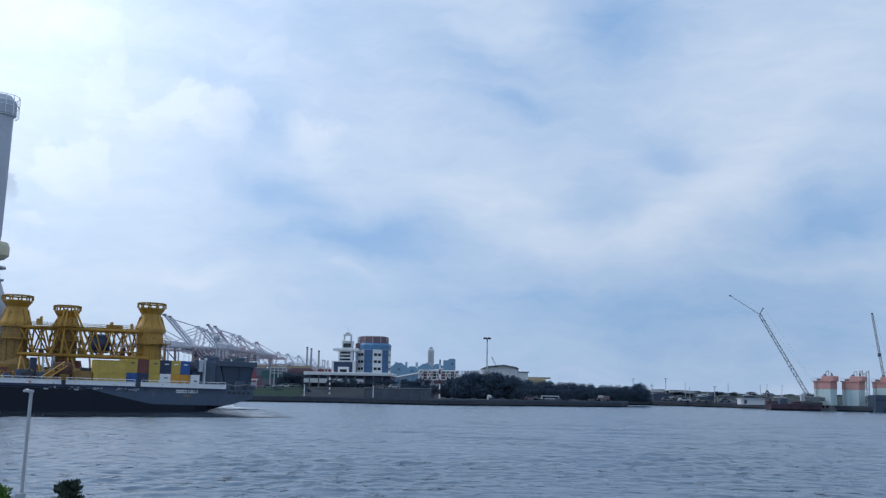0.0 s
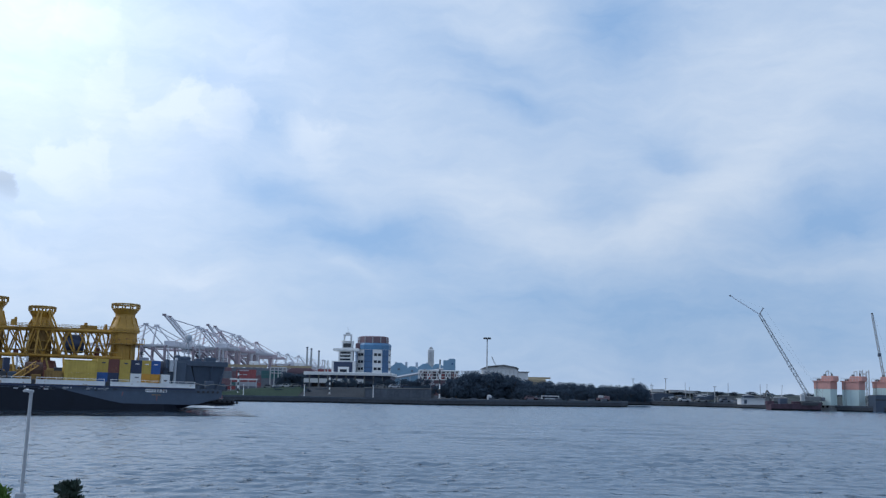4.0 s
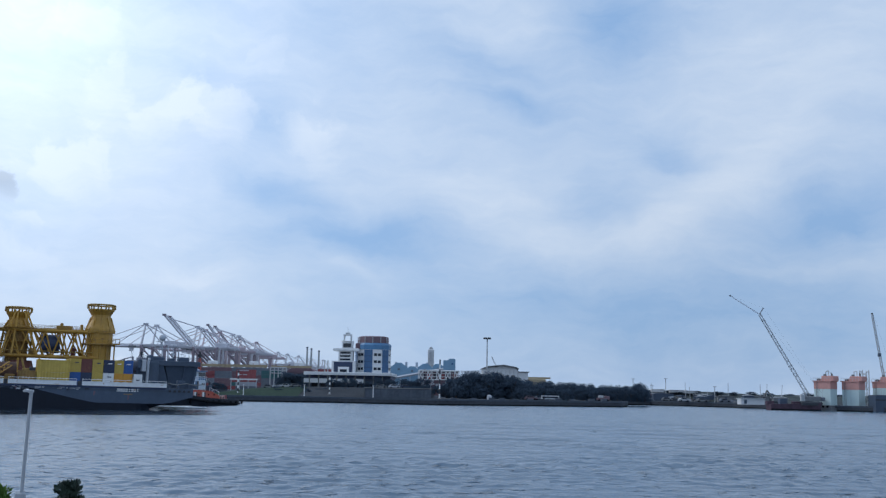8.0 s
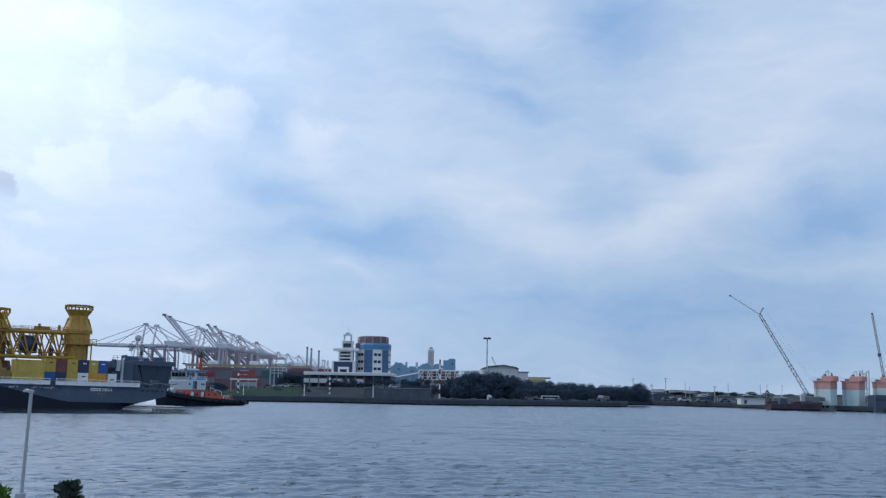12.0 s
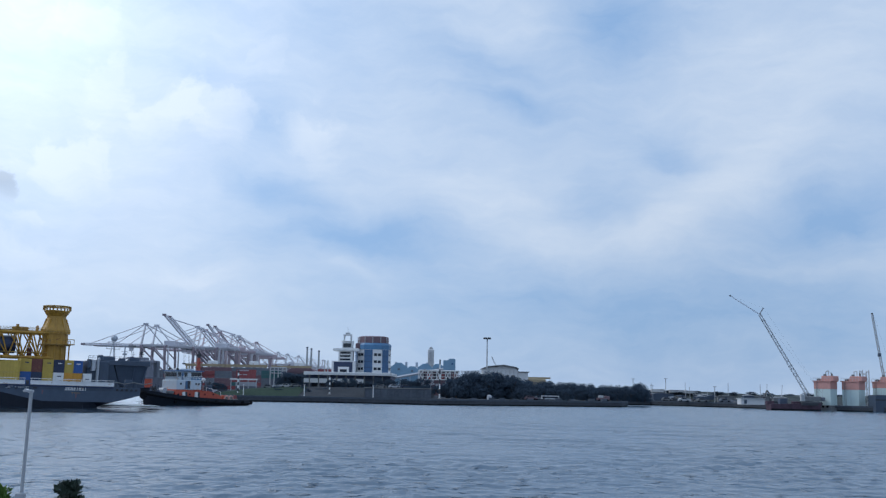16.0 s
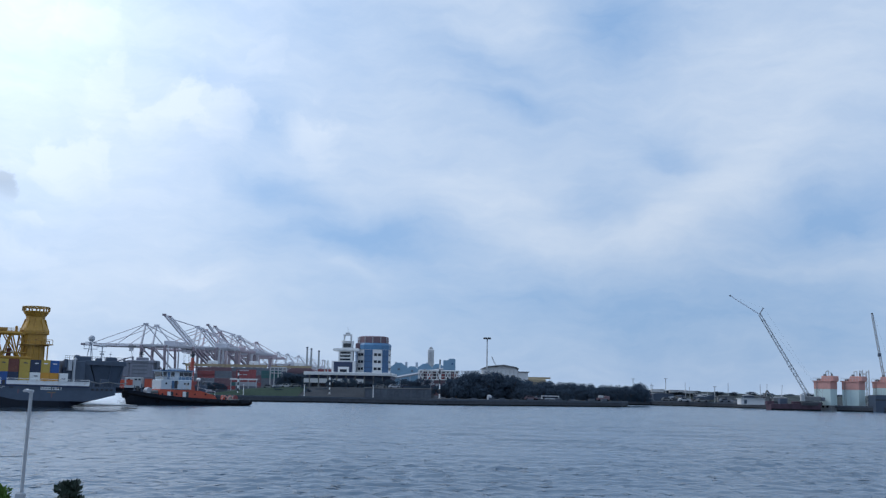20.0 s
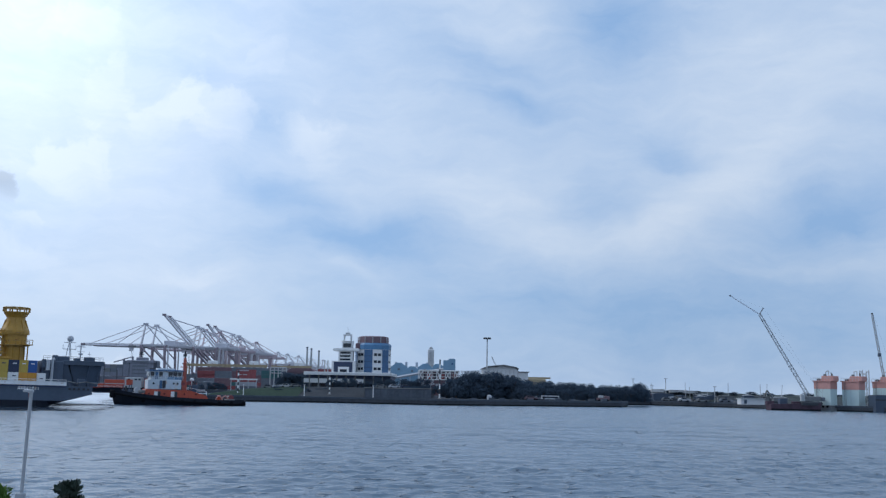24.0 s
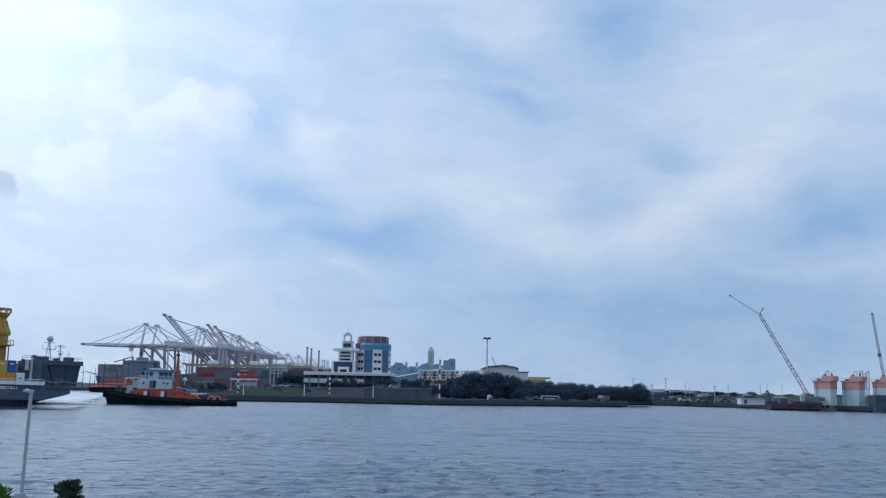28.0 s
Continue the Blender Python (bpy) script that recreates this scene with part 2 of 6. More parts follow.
M_REDMAST = mat("faded_red_mast_paint", (0.36, 0.085, 0.06), 0.6, var=0.25, streak=0.8)
M_GLASS = mat("dark_window_glass", (0.015, 0.02, 0.03), 0.08, var=0.1, bump=0.0)
M_RUBBER = mat("black_rubber", (0.008, 0.009, 0.012), 0.85, spec=0.1)
M_CONC = mat("weathered_concrete", (0.27, 0.27, 0.27), 0.9, var=0.3, stain=0.06, streak=0.3, spec=0.2)
# Far-shore kerb, ground and leaf colours are tinted blue to carry haze.
M_KERB = mat("grey_quay_kerb", (0.085, 0.10, 0.125), 0.9, var=0.3, stain=0.08, streak=0.4, spec=0.1)
M_FOAMGLARE = mat("foam_and_sky_reflection", (0.78, 0.83, 0.88), 0.6, var=0.2, bump=0.3)
M_QUAY = mat("dark_quay_concrete", (0.105, 0.122, 0.15), 0.9, var=0.35, stain=0.08, streak=0.4, spec=0.1)
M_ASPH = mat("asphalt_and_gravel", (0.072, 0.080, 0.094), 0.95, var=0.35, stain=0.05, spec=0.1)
M_SCRUB = mat("dry_scrub", (0.06, 0.072, 0.075), 0.95, var=0.5, stain=0.15, grain=0.6, bump=0.4, spec=0.1)
M_GRASS = mat("grass_bank", (0.028, 0.050, 0.036), 0.95, var=0.4, stain=0.08, grain=0.8, bump=0.4, spec=0.1)
# Blue-grey instead of brown: haze mixed into the earth colour.
M_SOIL = mat("haze_grey_earth", (0.040, 0.046, 0.055), 0.95, var=0.4, stain=0.1, bump=0.4, spec=0.1)
# Leaf colour leans blue, with distance haze mixed in.
M_LEAF = mat("haze_blue_leaf", (0.055, 0.082, 0.118), 0.9, var=0.18, grain=0.9, island=0.08, bump=0.0, spec=0.1)
M_LEAFB = mat("bright_leaf_green", (0.07, 0.13, 0.03), 0.6, var=0.45, grain=2.0, island=0.5, bump=0.0, spec=0.1)
M_BARK = mat("grey_brown_bark", (0.09, 0.07, 0.055), 0.95, grain=6, spec=0.1)
# Crane paints are paled and tinted, putting distance haze into their colour.
M_CRANEW = mat("hazy_white_crane_paint", (0.60, 0.60, 0.65), 0.6, var=0.12)
M_CRANER = mat("hazy_red_crane_paint", (0.28, 0.24, 0.28), 0.6, var=0.15)
M_BWHITE = mat("white_tile_facade", (0.66, 0.67, 0.68), 0.6, var=0.08)
M_RINGBLUE = mat("teal_blue_panel", (0.08, 0.20, 0.36), 0.5, var=0.15)
M_BBLUE = mat("blue_tile_facade", (0.052, 0.125, 0.255), 0.35, var=0.15)
M_BRED = mat("maroon_facade", (0.155, 0.10, 0.12), 0.6, var=0.15)
M_SHEDBLUE = mat("sky_blue_sheet_metal", (0.21, 0.36, 0.50), 0.6, var=0.12, streak=0.4)
M_GREYB = mat("grey_concrete_facade", (0.42, 0.44, 0.46), 0.8, var=0.12, streak=0.3)
M_MINT = mat("pale_mint_paint", (0.53, 0.65, 0.65), 0.6, var=0.1, streak=0.5)
M_CORAL = mat("coral_orange_paint", (0.53, 0.28, 0.25), 0.6, var=0.15, streak=0.5)
M_MUD = mat("dark_tidal_stain", (0.012, 0.015, 0.018), 0.9, spec=0.1)
M_DULL = mat("dull_grey_sheet", (0.17, 0.18, 0.19), 0.8, var=0.25, streak=0.5)
M_CRYEL = mat("faded_yellow_crane_paint", (0.38, 0.31, 0.2), 0.5)
# Far container and ship colours are muted and lifted to carry haze.
M_OLDRED = mat("dull_red_container_paint", (0.25, 0.065, 0.07), 0.7, streak=1.0)
M_MAROON = mat("dark_maroon_container_paint", (0.165, 0.098, 0.115), 0.7, streak=1.0)
M_OLDGRN = mat("dark_teal_container_paint", (0.05, 0.135, 0.14), 0.7, streak=1.0)
M_SLATE = mat("slate_container_paint", (0.14, 0.16, 0.195), 0.7, streak=1.0)
M_SHIPGREY = mat("blue_grey_ship_paint", (0.20, 0.215, 0.265), 0.6, streak=0.8, var=0.3)
# Pink-grey puts the haze over the farther cranes into the colour.
M_CRANEP = mat("hazy_pink_crane_paint", (0.53, 0.44, 0.48), 0.6, var=0.2)


# ---- mesh helpers ----
class Shape:
    """Collects faces for one mesh."""

    def __init__(self):
        self.v, self.f = [], []

    def add(self, verts, faces):
        k = len(self.v)
        self.v += [tuple(p) for p in verts]
        self.f += [tuple(i + k for i in face) for face in faces]
        return self

    def box(self, x0, x1, y0, y1, z0, z1):
        v = [(x, y, z) for z in (z0, z1) for y in (y0, y1) for x in (x0, x1)]
        return self.add(v, [(0, 2, 3, 1), (4, 5, 7, 6), (0, 1, 5, 4), (2, 6, 7, 3), (0, 4, 6, 2), (1, 3, 7, 5)])

    def cbox(self, x0, x1, y0, y1, z0, z1, c=0.1):
        """A box whose upright and top edges are chamfered."""
        def ring(i, z):
            return [(x0 + i + c, y0 + i, z), (x1 - i - c, y0 + i, z), (x1 - i, y0 + i + c, z), (x1 - i, y1 - i - c, z),
                    (x1 - i - c, y1 - i, z), (x0 + i + c, y1 - i, z), (x0 + i, y1 - i - c, z), (x0 + i, y0 + i + c, z)]
        return self.rings([ring(0, z0), ring(0, z1 - c), ring(c, z1)])

    def rings(self, rings, closed=True, caps=True):
        n = len(rings[0])
        v = [p for r in rings for p in r]
        f = []
        for i in range(len(rings) - 1):
            for j in range(n if closed else n - 1):
                a, b = i * n + j, i * n + (j + 1) % n
                f.append((a, b, b + n, a + n))
        if caps:
            f.append(tuple(range(n))[::-1])
            f.append(tuple(range((len(rings) - 1) * n, len(rings) * n)))
        return self.add(v, f)

    def tube(self, a, b, r, n=8, r2=None, caps=True):
        a, b = Vector(a), Vector(b)
        d = (b - a).normalized()
        u = d.orthogonal().normalized()
        w = d.cross(u)
        r2 = r if r2 is None else r2
        turn = [2 * math.pi * (i + 0.5) / n for i in range(n)]
        return self.rings([[p + (u * math.cos(t) + w * math.sin(t)) * q for t in turn] for p, q in ((a, r), (b, r2))], caps=caps)

    def beam(self, a, b, w, h=None):
        """A square bar from a to b."""
        return self.tube(a, b, w * 0.7071, 4)

    def lathe(self, profile, n=20, at=(0, 0, 0)):
        """profile: (radius, height) rows from bottom to top."""
        return self.rings([[(at[0] + r * math.cos(2 * math.pi * i / n), at[1] + r * math.sin(2 * math.pi * i / n), at[2] + z) for i in range(n)] for r, z in profile])

    def prism(self, poly, a, b, axis="y"):
        """A polygon (pairs) drawn out from a to b along an axis."""
        def place(p, k):
            return {"x": (k, p[0], p[1]), "y": (p[0], k, p[1]), "z": (p[0], p[1], k)}[axis]
        return self.rings([[place(p, a) for p in poly], [place(p, b) for p in poly]])

    def lattice(self, a, b, w, r, bays, w2=None, n=4):
        """A four-chord lattice boom from a to b, w wide, with lacing."""
        a, b = Vector(a), Vector(b)
        d = (b - a).normalized()
        u = d.cross(Vector((0, 1, 0.02))).normalized()
        k = d.cross(u)
        w2 = w if w2 is None else w2
        def corner(i, s):
            q = a + (b - a) * s
            ww = (w + (w2 - w) * s) / 2
            return q + u * (ww if i in (0, 1) else -ww) + k * (ww if i in (0, 3) else -ww)
        for i in range(4):
            self.tube(corner(i, 0), corner(i, 1), r, n)
            for j in range(bays):
                e, g = (i, (i + 1) % 4) if j % 2 else ((i + 1) % 4, i)
                self.tube(corner(e, j / bays), corner(g, (j + 1) / bays), r * 0.6, n, caps=False)
        return self


def fix_normals(me):
    bm = bmesh.new()
    bm.from_mesh(me)
    bmesh.ops.recalc_face_normals(bm, faces=bm.faces)
    bm.to_mesh(me)
    bm.free()


def part(name, shape, material, parent=None, label="", m=None, smooth=False, fix=True):
    """One mesh object, under a thing or a part of it."""
    me = bpy.data.meshes.new(name)
    me.from_pydata(shape.v, [], shape.f)
    if fix:
        fix_normals(me)
    me.materials.append(material)
    if smooth:
        me.polygons.foreach_set("use_smooth", [True] * len(me.polygons))
    ob = new(name, me)
    if parent:
        ob.parent = parent
    if m is not None:
        ob.matrix_basis = m
    if label:
        ob["label"] = label
    return ob


def empty(name, m, label, category, group="", kind=""):
    ob = new(name)
    ob.empty_display_size = 0.5
    ob.matrix_basis = m
    return tagged(ob, label, category, group, kind)


# ---- water ----
CHOP = 0.0094


def build_water():
    def step_y(y):
        return np.maximum(0.22, 0.22 * (y / 62.0) ** 1.9)

    def step_x(x):
        return np.maximum(0.24, 0.24 * (abs(x) / 32.0) ** 2.1)

    ys = [14.0]
    while ys[-1] < 4600:
        ys.append(ys[-1] + (0.9 if ys[-1] < 44 else float(step_y(ys[-1]))))
    xs = [0.0]
    while xs[-1] < 4600:
        xs.append(xs[-1] + float(step_x(xs[-1])))
    xs = [-x for x in xs[:0:-1]] + xs
    X, Y = np.meshgrid(np.array(xs), np.array(ys))
    Z = np.zeros_like(X)
    rng = np.random.default_rng(5)
    # short-crested wind chop, in drifting patches
    gust = 0.75 + 0.4 * np.sin(X * 0.13 + 1.3 * np.sin(Y * 0.05)) * np.sin(Y * 0.081 + 1.7 * np.sin(X * 0.043))
    for i in range(36):
        lam = 0.9 * 1.21 ** (i % 12) * rng.uniform(0.9, 1.1)
        th = radians(rng.normal(80, 42))
        k = 2 * np.pi / lam
        amp = CHOP * lam ** 0.2
        gap = np.maximum(step_y(Y) * abs(np.sin(th)), step_x(X) * abs(np.cos(th)))
        fade = np.clip(1.6 - 3.2 * gap / lam, 0, 1)
        ph = k * (X * np.cos(th) + Y * np.sin(th)) + rng.uniform(0, 7) + 0.6 * np.sin(X * 0.31 + i) * np.sin(Y * 0.23 + 2 * i)
        Z += amp * fade * gust * (2 * ((np.sin(ph) + 1) / 2) ** 1.7 - 0.8)
    # spent wakes of passing boats: long low ridges in the middle of the channel
    for lam, th, y0, x0, wide in ((11.0, 84, 118, 14, 40), (13.0, 86, 150, 20, 55), (16.0, 95, 200, -20, 60), (14.0, 88, 175, 62, 50), (18.0, 92, 245, 30, 80)):
        k = 2 * np.pi / lam
        near = np.exp(-((Y - y0) / 24) ** 2 - ((X - x0) / wide) ** 2)
        crest = np.maximum(0.0, np.sin(k * (X * np.cos(radians(th)) + Y * np.sin(radians(th))) + 0.5 * np.sin(X * 0.11 + lam))) ** 4
        Z += 0.17 * near * crest * (0.25 + 0.75 * np.sin(X * 0.13 + Y * 0.05 + lam) ** 2)
    ny, nx = X.shape
    me = bpy.data.meshes.new("water")
    idx = np.arange(nx * ny).reshape(ny, nx)
    quads = np.stack([idx[:-1, :-1], idx[:-1, 1:], idx[1:, 1:], idx[1:, :-1]], -1).reshape(-1, 4)
    me.vertices.add(nx * ny)
    me.vertices.foreach_set("co", np.stack([X, Y, Z], -1).ravel())
    me.loops.add(quads.size)
    me.loops.foreach_set("vertex_index", quads.ravel())
    me.polygons.add(len(quads))
    me.polygons.foreach_set("loop_start", np.arange(0, quads.size, 4))
    me.update(calc_edges=True)
    me.polygons.foreach_set("use_smooth", [True] * len(quads))
    me.materials.append(M_WATER)
    return tagged(new("water", me), "grey-blue harbour water with small wind ripples", "water", kind="structure")


water = build_water()


# ---- land ----
LAND_Z = 1.8
SHORE = [(-79, 337), (-61, 336), (-33, 340), (0, 328), (30, 343), (61.5, 357.5), (66, 372), (70, 418), (85, 426), (110, 396), (127, 359), (160, 331), (400, 250)]


def build_land():
    poly = SHORE + [(4500, 250), (4500, 4500), (-4500, 4500), (-4500, 640), (-130, 640), (-100, 560)]
    s = Shape().prism(poly, -2.0, LAND_Z, "z")
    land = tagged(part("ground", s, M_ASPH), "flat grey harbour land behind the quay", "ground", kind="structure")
    # capping beam along the quay edge
    for a, b in zip(SHORE[:-1], SHORE[1:]):
        a, b = Vector((*a, 0)), Vector((*b, 0))
        n = (b - a).cross(Vector((0, 0, 1))).normalized()
        length = (b - a).length
        c = Shape()
        steps = max(1, int(length / 7))
        for i in range(steps):
            p, q = a.lerp(b, i / steps), a.lerp(b, (i + 0.985) / steps)
            ring = lambda k: [k + n * 0.15 + Vector((0, 0, LAND_Z - 0.45)), k - n * 0.9 + Vector((0, 0, LAND_Z - 0.45)),
                              k - n * 0.9 + Vector((0, 0, LAND_Z + 0.12)), k + n * 0.15 + Vector((0, 0, LAND_Z + 0.12))]
            c.rings([ring(p), ring(q)])
        tagged(part("quay_edge", c, M_KERB), "worn concrete capping blocks along the quay edge", "quay wall", kind="structure")
        foot = lambda k: [k + n * 0.05 + Vector((0, 0, -0.8)), k - n * 0.4 + Vector((0, 0, -0.8)), k - n * 0.4 + Vector((0, 0, 0.4)), k + n * 0.05 + Vector((0, 0, 0.4))]
        tagged(part("tide_band", Shape().rings([foot(a), foot(b)]), M_MUD), "dark weed-stained tide band along the quay foot", "quay wall", kind="structure")
    near = Shape().prism([(-120, -80), (120, -80), (120, 36), (-120, 36)], -2.0, 1.0, "z")
    tagged(part("ground", near, M_CONC), "near bank of plain concrete under the viewpoint", "ground", kind="structure")


build_land()

# ---- heavy-lift ship: x to the bow, y = 0 the near side, z up from the water ----
def ship_pose(x, y):
    return pose(x, y, -0.1, 0, -0.8, 208)


SHIP_ROWS = [(0.0, -38.11, 202.23), (3.5, -43.95, 205.2), (5.5, -47.23, 206.94), (9.0, -52.78, 209.94), (12.5, -58.24, 212.94), (14.5, -61.37, 214.65),
             (17.0, -65.22, 216.8), (20.0, -69.83, 219.37), (21.5, -72.03, 220.65), (24.0, -75.8, 222.8), (28.0, -81.69, 226.23)]
BEAM, DECK = 43.0, 4.3


def hull_station(x):
    """Half outline of the hull at x: keel height and deck height."""
    rise = -6.0 if x > 9 else -6.0 + (9 - x) / 3 * 6.4 if x > 6 else 0.4 + (6 - x) / 8.2 * 2.3
    return rise


def hull_edge(x):
    """Height at which the black lower hull gives way to grey."""
    return 1.25 + 2.7 * max(0.0, min(1.0, (x - 16.5) / 12.5)) ** 1.15


def build_ship():
    ship = empty("heavy_lift_ship", ship_pose(-38.11, 202.23), "grey flat-decked heavy-lift ship carrying yellow steel frames and containers", "ship")
    xs = [-2.2, 0, 2, 4, 6, 7, 8, 9, 12, 15, 16.5, 18, 19.5, 21, 22.5, 24, 25.5, 27, 28, 29, 34, 40, 60, 100, 130, 138, 144]
    rings_low, rings_up = [], []
    for x in xs:
        low = hull_station(x)
        pinch = 0.0 if x < 118 else (x - 118) * 0.62
        inset = 0.9 if x < 4 else 0.45 if x < 9 else 0.0
        y0, y1 = -pinch, -BEAM + pinch
        mid = max(low + 0.02, hull_edge(x))
        rings_low.append([(x, y0 - inset - 0.35, low), (x, y0, mid), (x, y1, mid), (x, y1 + inset + 0.35, low)])
        rings_up.append([(x, y0, mid), (x, y0, DECK), (x, y1, DECK), (x, y1, mid)])
    part("hull_bottom", Shape().rings(rings_low), M_LOWHULL, ship, "black lower hull")
    part("hull_side", Shape().rings(rings_up), M_GREY, ship, "grey streaked hull plating")
    deck = Shape().box(-1.8, 140, -BEAM + 0.6, -0.6, DECK + 0.005, DECK + 0.05)
    part("deck", deck, M_DECK, ship)
    # rubbing strake and stern fairleads
    part("strake", Shape().box(3.2, 118, 0.0, 0.14, DECK - 0.28, DECK + 0.08), M_NAVY, ship, "dark blue deck edge strake")
    for i in range(5):
        part("fairlead", Shape().cbox(-1.6 + i * 0.95, -1.1 + i * 0.95, 0.0, 0.16, 3.55, 4.0, 0.06), M_DARK, ship)
    # white side rails in lengths with gaps
    for a, b in ((3.1, 19.1), (20.1, 32.2), (33.0, 46.0), (46.8, 60.0), (60.8, 74.0), (74.8, 88.0), (88.8, 102.0)):
        rail = part("side_rail", Shape().box(a, b, -0.22, -0.06, DECK + 0.1, DECK + 0.82).box(a, b, -0.3, 0.02, DECK + 0.82, DECK + 0.92), M_WHITE, ship, "white bulwark plate")
        top = Shape().tube((a, -0.14, DECK + 1.28), (b, -0.14, DECK + 1.28), 0.045, 6)
        n = int((b - a) / 1.6)
        for i in range(n + 1):
            x = a + 0.1 + (b - a - 0.2) * i / n
            top.tube((x, -0.14, DECK + 0.9), (x, -0.14, DECK + 1.28), 0.035, 5)
        part("handrail", top, M_WHITE, rail)
    for k, x in enumerate((19.6, 32.6)):
        part("bollard", Shape().cbox(x - 0.28, x + 0.28, -0.7, -0.1, DECK - 0.6, DECK + 0.9, 0.08), M_DARK, ship)
    # name on the quarter drawn as plain bars
    for i, (w, h) in enumerate(((0.5, 0.62), (0.5, 0.62), (0.5, 0.62), (0.42, 0.62), (0.24, 0.62), (0.5, 0.62), (0.34, 0.62), (0.18, 0.62))):
        x = 12.35 - i * 0.53
        part("name_bar", Shape().box(x - w / 2, x + w / 2, 0.0, 0.02, 3.45, 3.40 + h), M_WHITE, ship, "white bar of painted lettering" if i == 0 else "")
    for i in range(4):
        x = 11.1 - i * 0.42
        part("name_bar", Shape().box(x - 0.15, x + 0.15, 0.0, 0.02, 2.88, 3.04), M_YELDARK, ship)
    for x in (26.0, 26.6, 27.2, 34.0):
        part("draught_mark", Shape().box(x - 0.18, x + 0.18, 0.0, 0.02, 3.7, 4.0), M_STEELG, ship)
    # scuffs, rust runs and plate seams along the side
    rng = random.Random(19)
    for i in range(34):
        x, z = rng.uniform(18, 36), rng.uniform(3.35, 4.0)
        w = rng.uniform(0.1, 0.55)
        part("scuff", Shape().box(x - w, x + w, 0.0, 0.012 + 0.0004 * i, z, z + rng.uniform(0.12, 0.36)), (M_STEELG, M_DARK, M_MIDGREY)[i % 3], ship)
    for x, z, h in ((10.4, 1.9, 0.9), (16.8, 2.6, 0.8), (30.8, 3.4, 0.5)):
        part("rust_run", Shape().box(x - 0.09, x + 0.09, 0.0, 0.01, z, z + h).box(x - 0.2, x - 0.12, 0.0, 0.01, z + 0.3, z + h), M_MAROON, ship)
    for i in range(14):
        x = 6.4 + i * 6.1
        part("plate_seam", Shape().box(x - 0.025, x + 0.025, 0.0, 0.02, hull_edge(x) + 0.05, DECK - 0.3), M_DKGREY, ship)
    part("rubbing_bar", Shape().box(-1.5, 118, 0.0, 0.1, DECK - 0.62, DECK - 0.54), M_DKGREY, ship)
    # aft house with a flared, plated front
    def ring(z, x0, x1, y0, y1):
        return [(x0, y0, z), (x1, y0, z), (x1, y1, z), (x0, y1, z)]
    lower = Shape().rings([ring(DECK, -5.2, 6.6, -30, -12), ring(9.2, -5.3, 6.6, -30, -11.8)])
    house = part("aft_house", lower, M_DKGREY, ship, "dark grey plated aft house with a flared wall")
    flare = Shape().rings([ring(DECK + 0.3, -5.2, -0.2, -16, -11.6), ring(8.9, -5.6, 1.2, -16, -10.6)])
    part("flared_wall", flare, M_DKGREY, ship)
    part("top_band", Shape().cbox(-6.1, 5.4, -16.2, -10.0, 8.95, 9.95, 0.08), M_MIDGREY, ship, "grey overhanging deck band")
    part("slanted_wall", Shape().rings([ring(DECK + 0.3, 0.0, 2.6, -15, -10.9), ring(8.9, 1.6, 2.6, -15, -10.2)]), M_MIDGREY, ship)
    part("side_house", Shape().cbox(2.6, 7.2, -16, -9.6, DECK + 0.05, 9.7, 0.15), M_MIDGREY, ship, "grey side house beside the flared wall")
    for x, z in ((3.6, 7.6), (5.2, 7.6), (6.4, 7.6), (4.4, 5.4)):
        part("louvre", Shape().box(x - 0.45, x + 0.45, -9.6, -9.5, z, z + 1.0), M_DKGREY, ship)
    for x in (-4.9, -2.6):
        part("stiffener", Shape().beam((x * 0.95, -11.5, DECK + 0.3), (x * 1.12, -10.5, 8.9), 0.26), M_GREY, house)
    for x, y, w, h in ((2.2, -14, 2.6, 0.7), (-3.6, -15, 2.2, 0.75), (-0.8, -14, 1.2, 0.5), (4.3, -11, 1.0, 0.9)):
        part("vent_housing", Shape().cbox(x - w / 2, x + w / 2, y - 1, y + 1, 9.9, 10.1 + h, 0.15), M_GREY, house)
    part("exhaust_pipe", Shape().tube((5.0, -9.2, DECK), (5.0, -9.2, 9.9), 0.3, 12).tube((5.0, -9.2, 9.9), (4.6, -9.2, 10.2), 0.3, 12), M_STEELG, ship, "pale grey exhaust pipe")
    part("deck_locker", Shape().cbox(5.6, 6.4, -9.5, -8, 7.6, 9.9, 0.1), M_STEELG, ship, "pale grey deck locker")
    part("deck_locker", Shape().cbox(6.5, 7.2, -9.5, -8, 8.2, 10.0, 0.1), M_DKGREY, ship)
    # satellite dome and radar masts
    mast = part("mast", Shape().tube((1.2, -19, 9.2), (0.5, -18.2, 14.2), 0.09, 6).tube((-0.4, -19, 9.2), (0.3, -18.2, 14.2), 0.09, 6).tube((0.4, -17.2, 9.2), (0.4, -18, 14.2), 0.09, 6)
                .box(-0.8, 1.6, -18.8, -17.6, 14.1, 14.2).box(-1.0, 1.8, -18.7, -17.7, 12.6, 12.72).tube((-1.0, -18.2, 12.7), (-1.0, -18.2, 13.6), 0.06, 5).tube((1.8, -18.2, 12.7), (1.8, -18.2, 13.6), 0.06, 5), M_STEELG, ship)
    part("satellite_dome", Shape().lathe([(0.25, 0), (0.54, 0.16), (0.7, 0.5), (0.72, 0.8), (0.58, 1.16), (0.3, 1.36), (0.05, 1.42)], 20, (0.3, -18.2, 14.3)), M_STEELG, mast, "white satellite dome", smooth=True)
    top_rail = Shape()
    for i in range(15):
        x = -5.8 + i * 0.9
        top_rail.tube((x, -10.3, 9.9), (x, -10.3, 10.75), 0.04, 5)
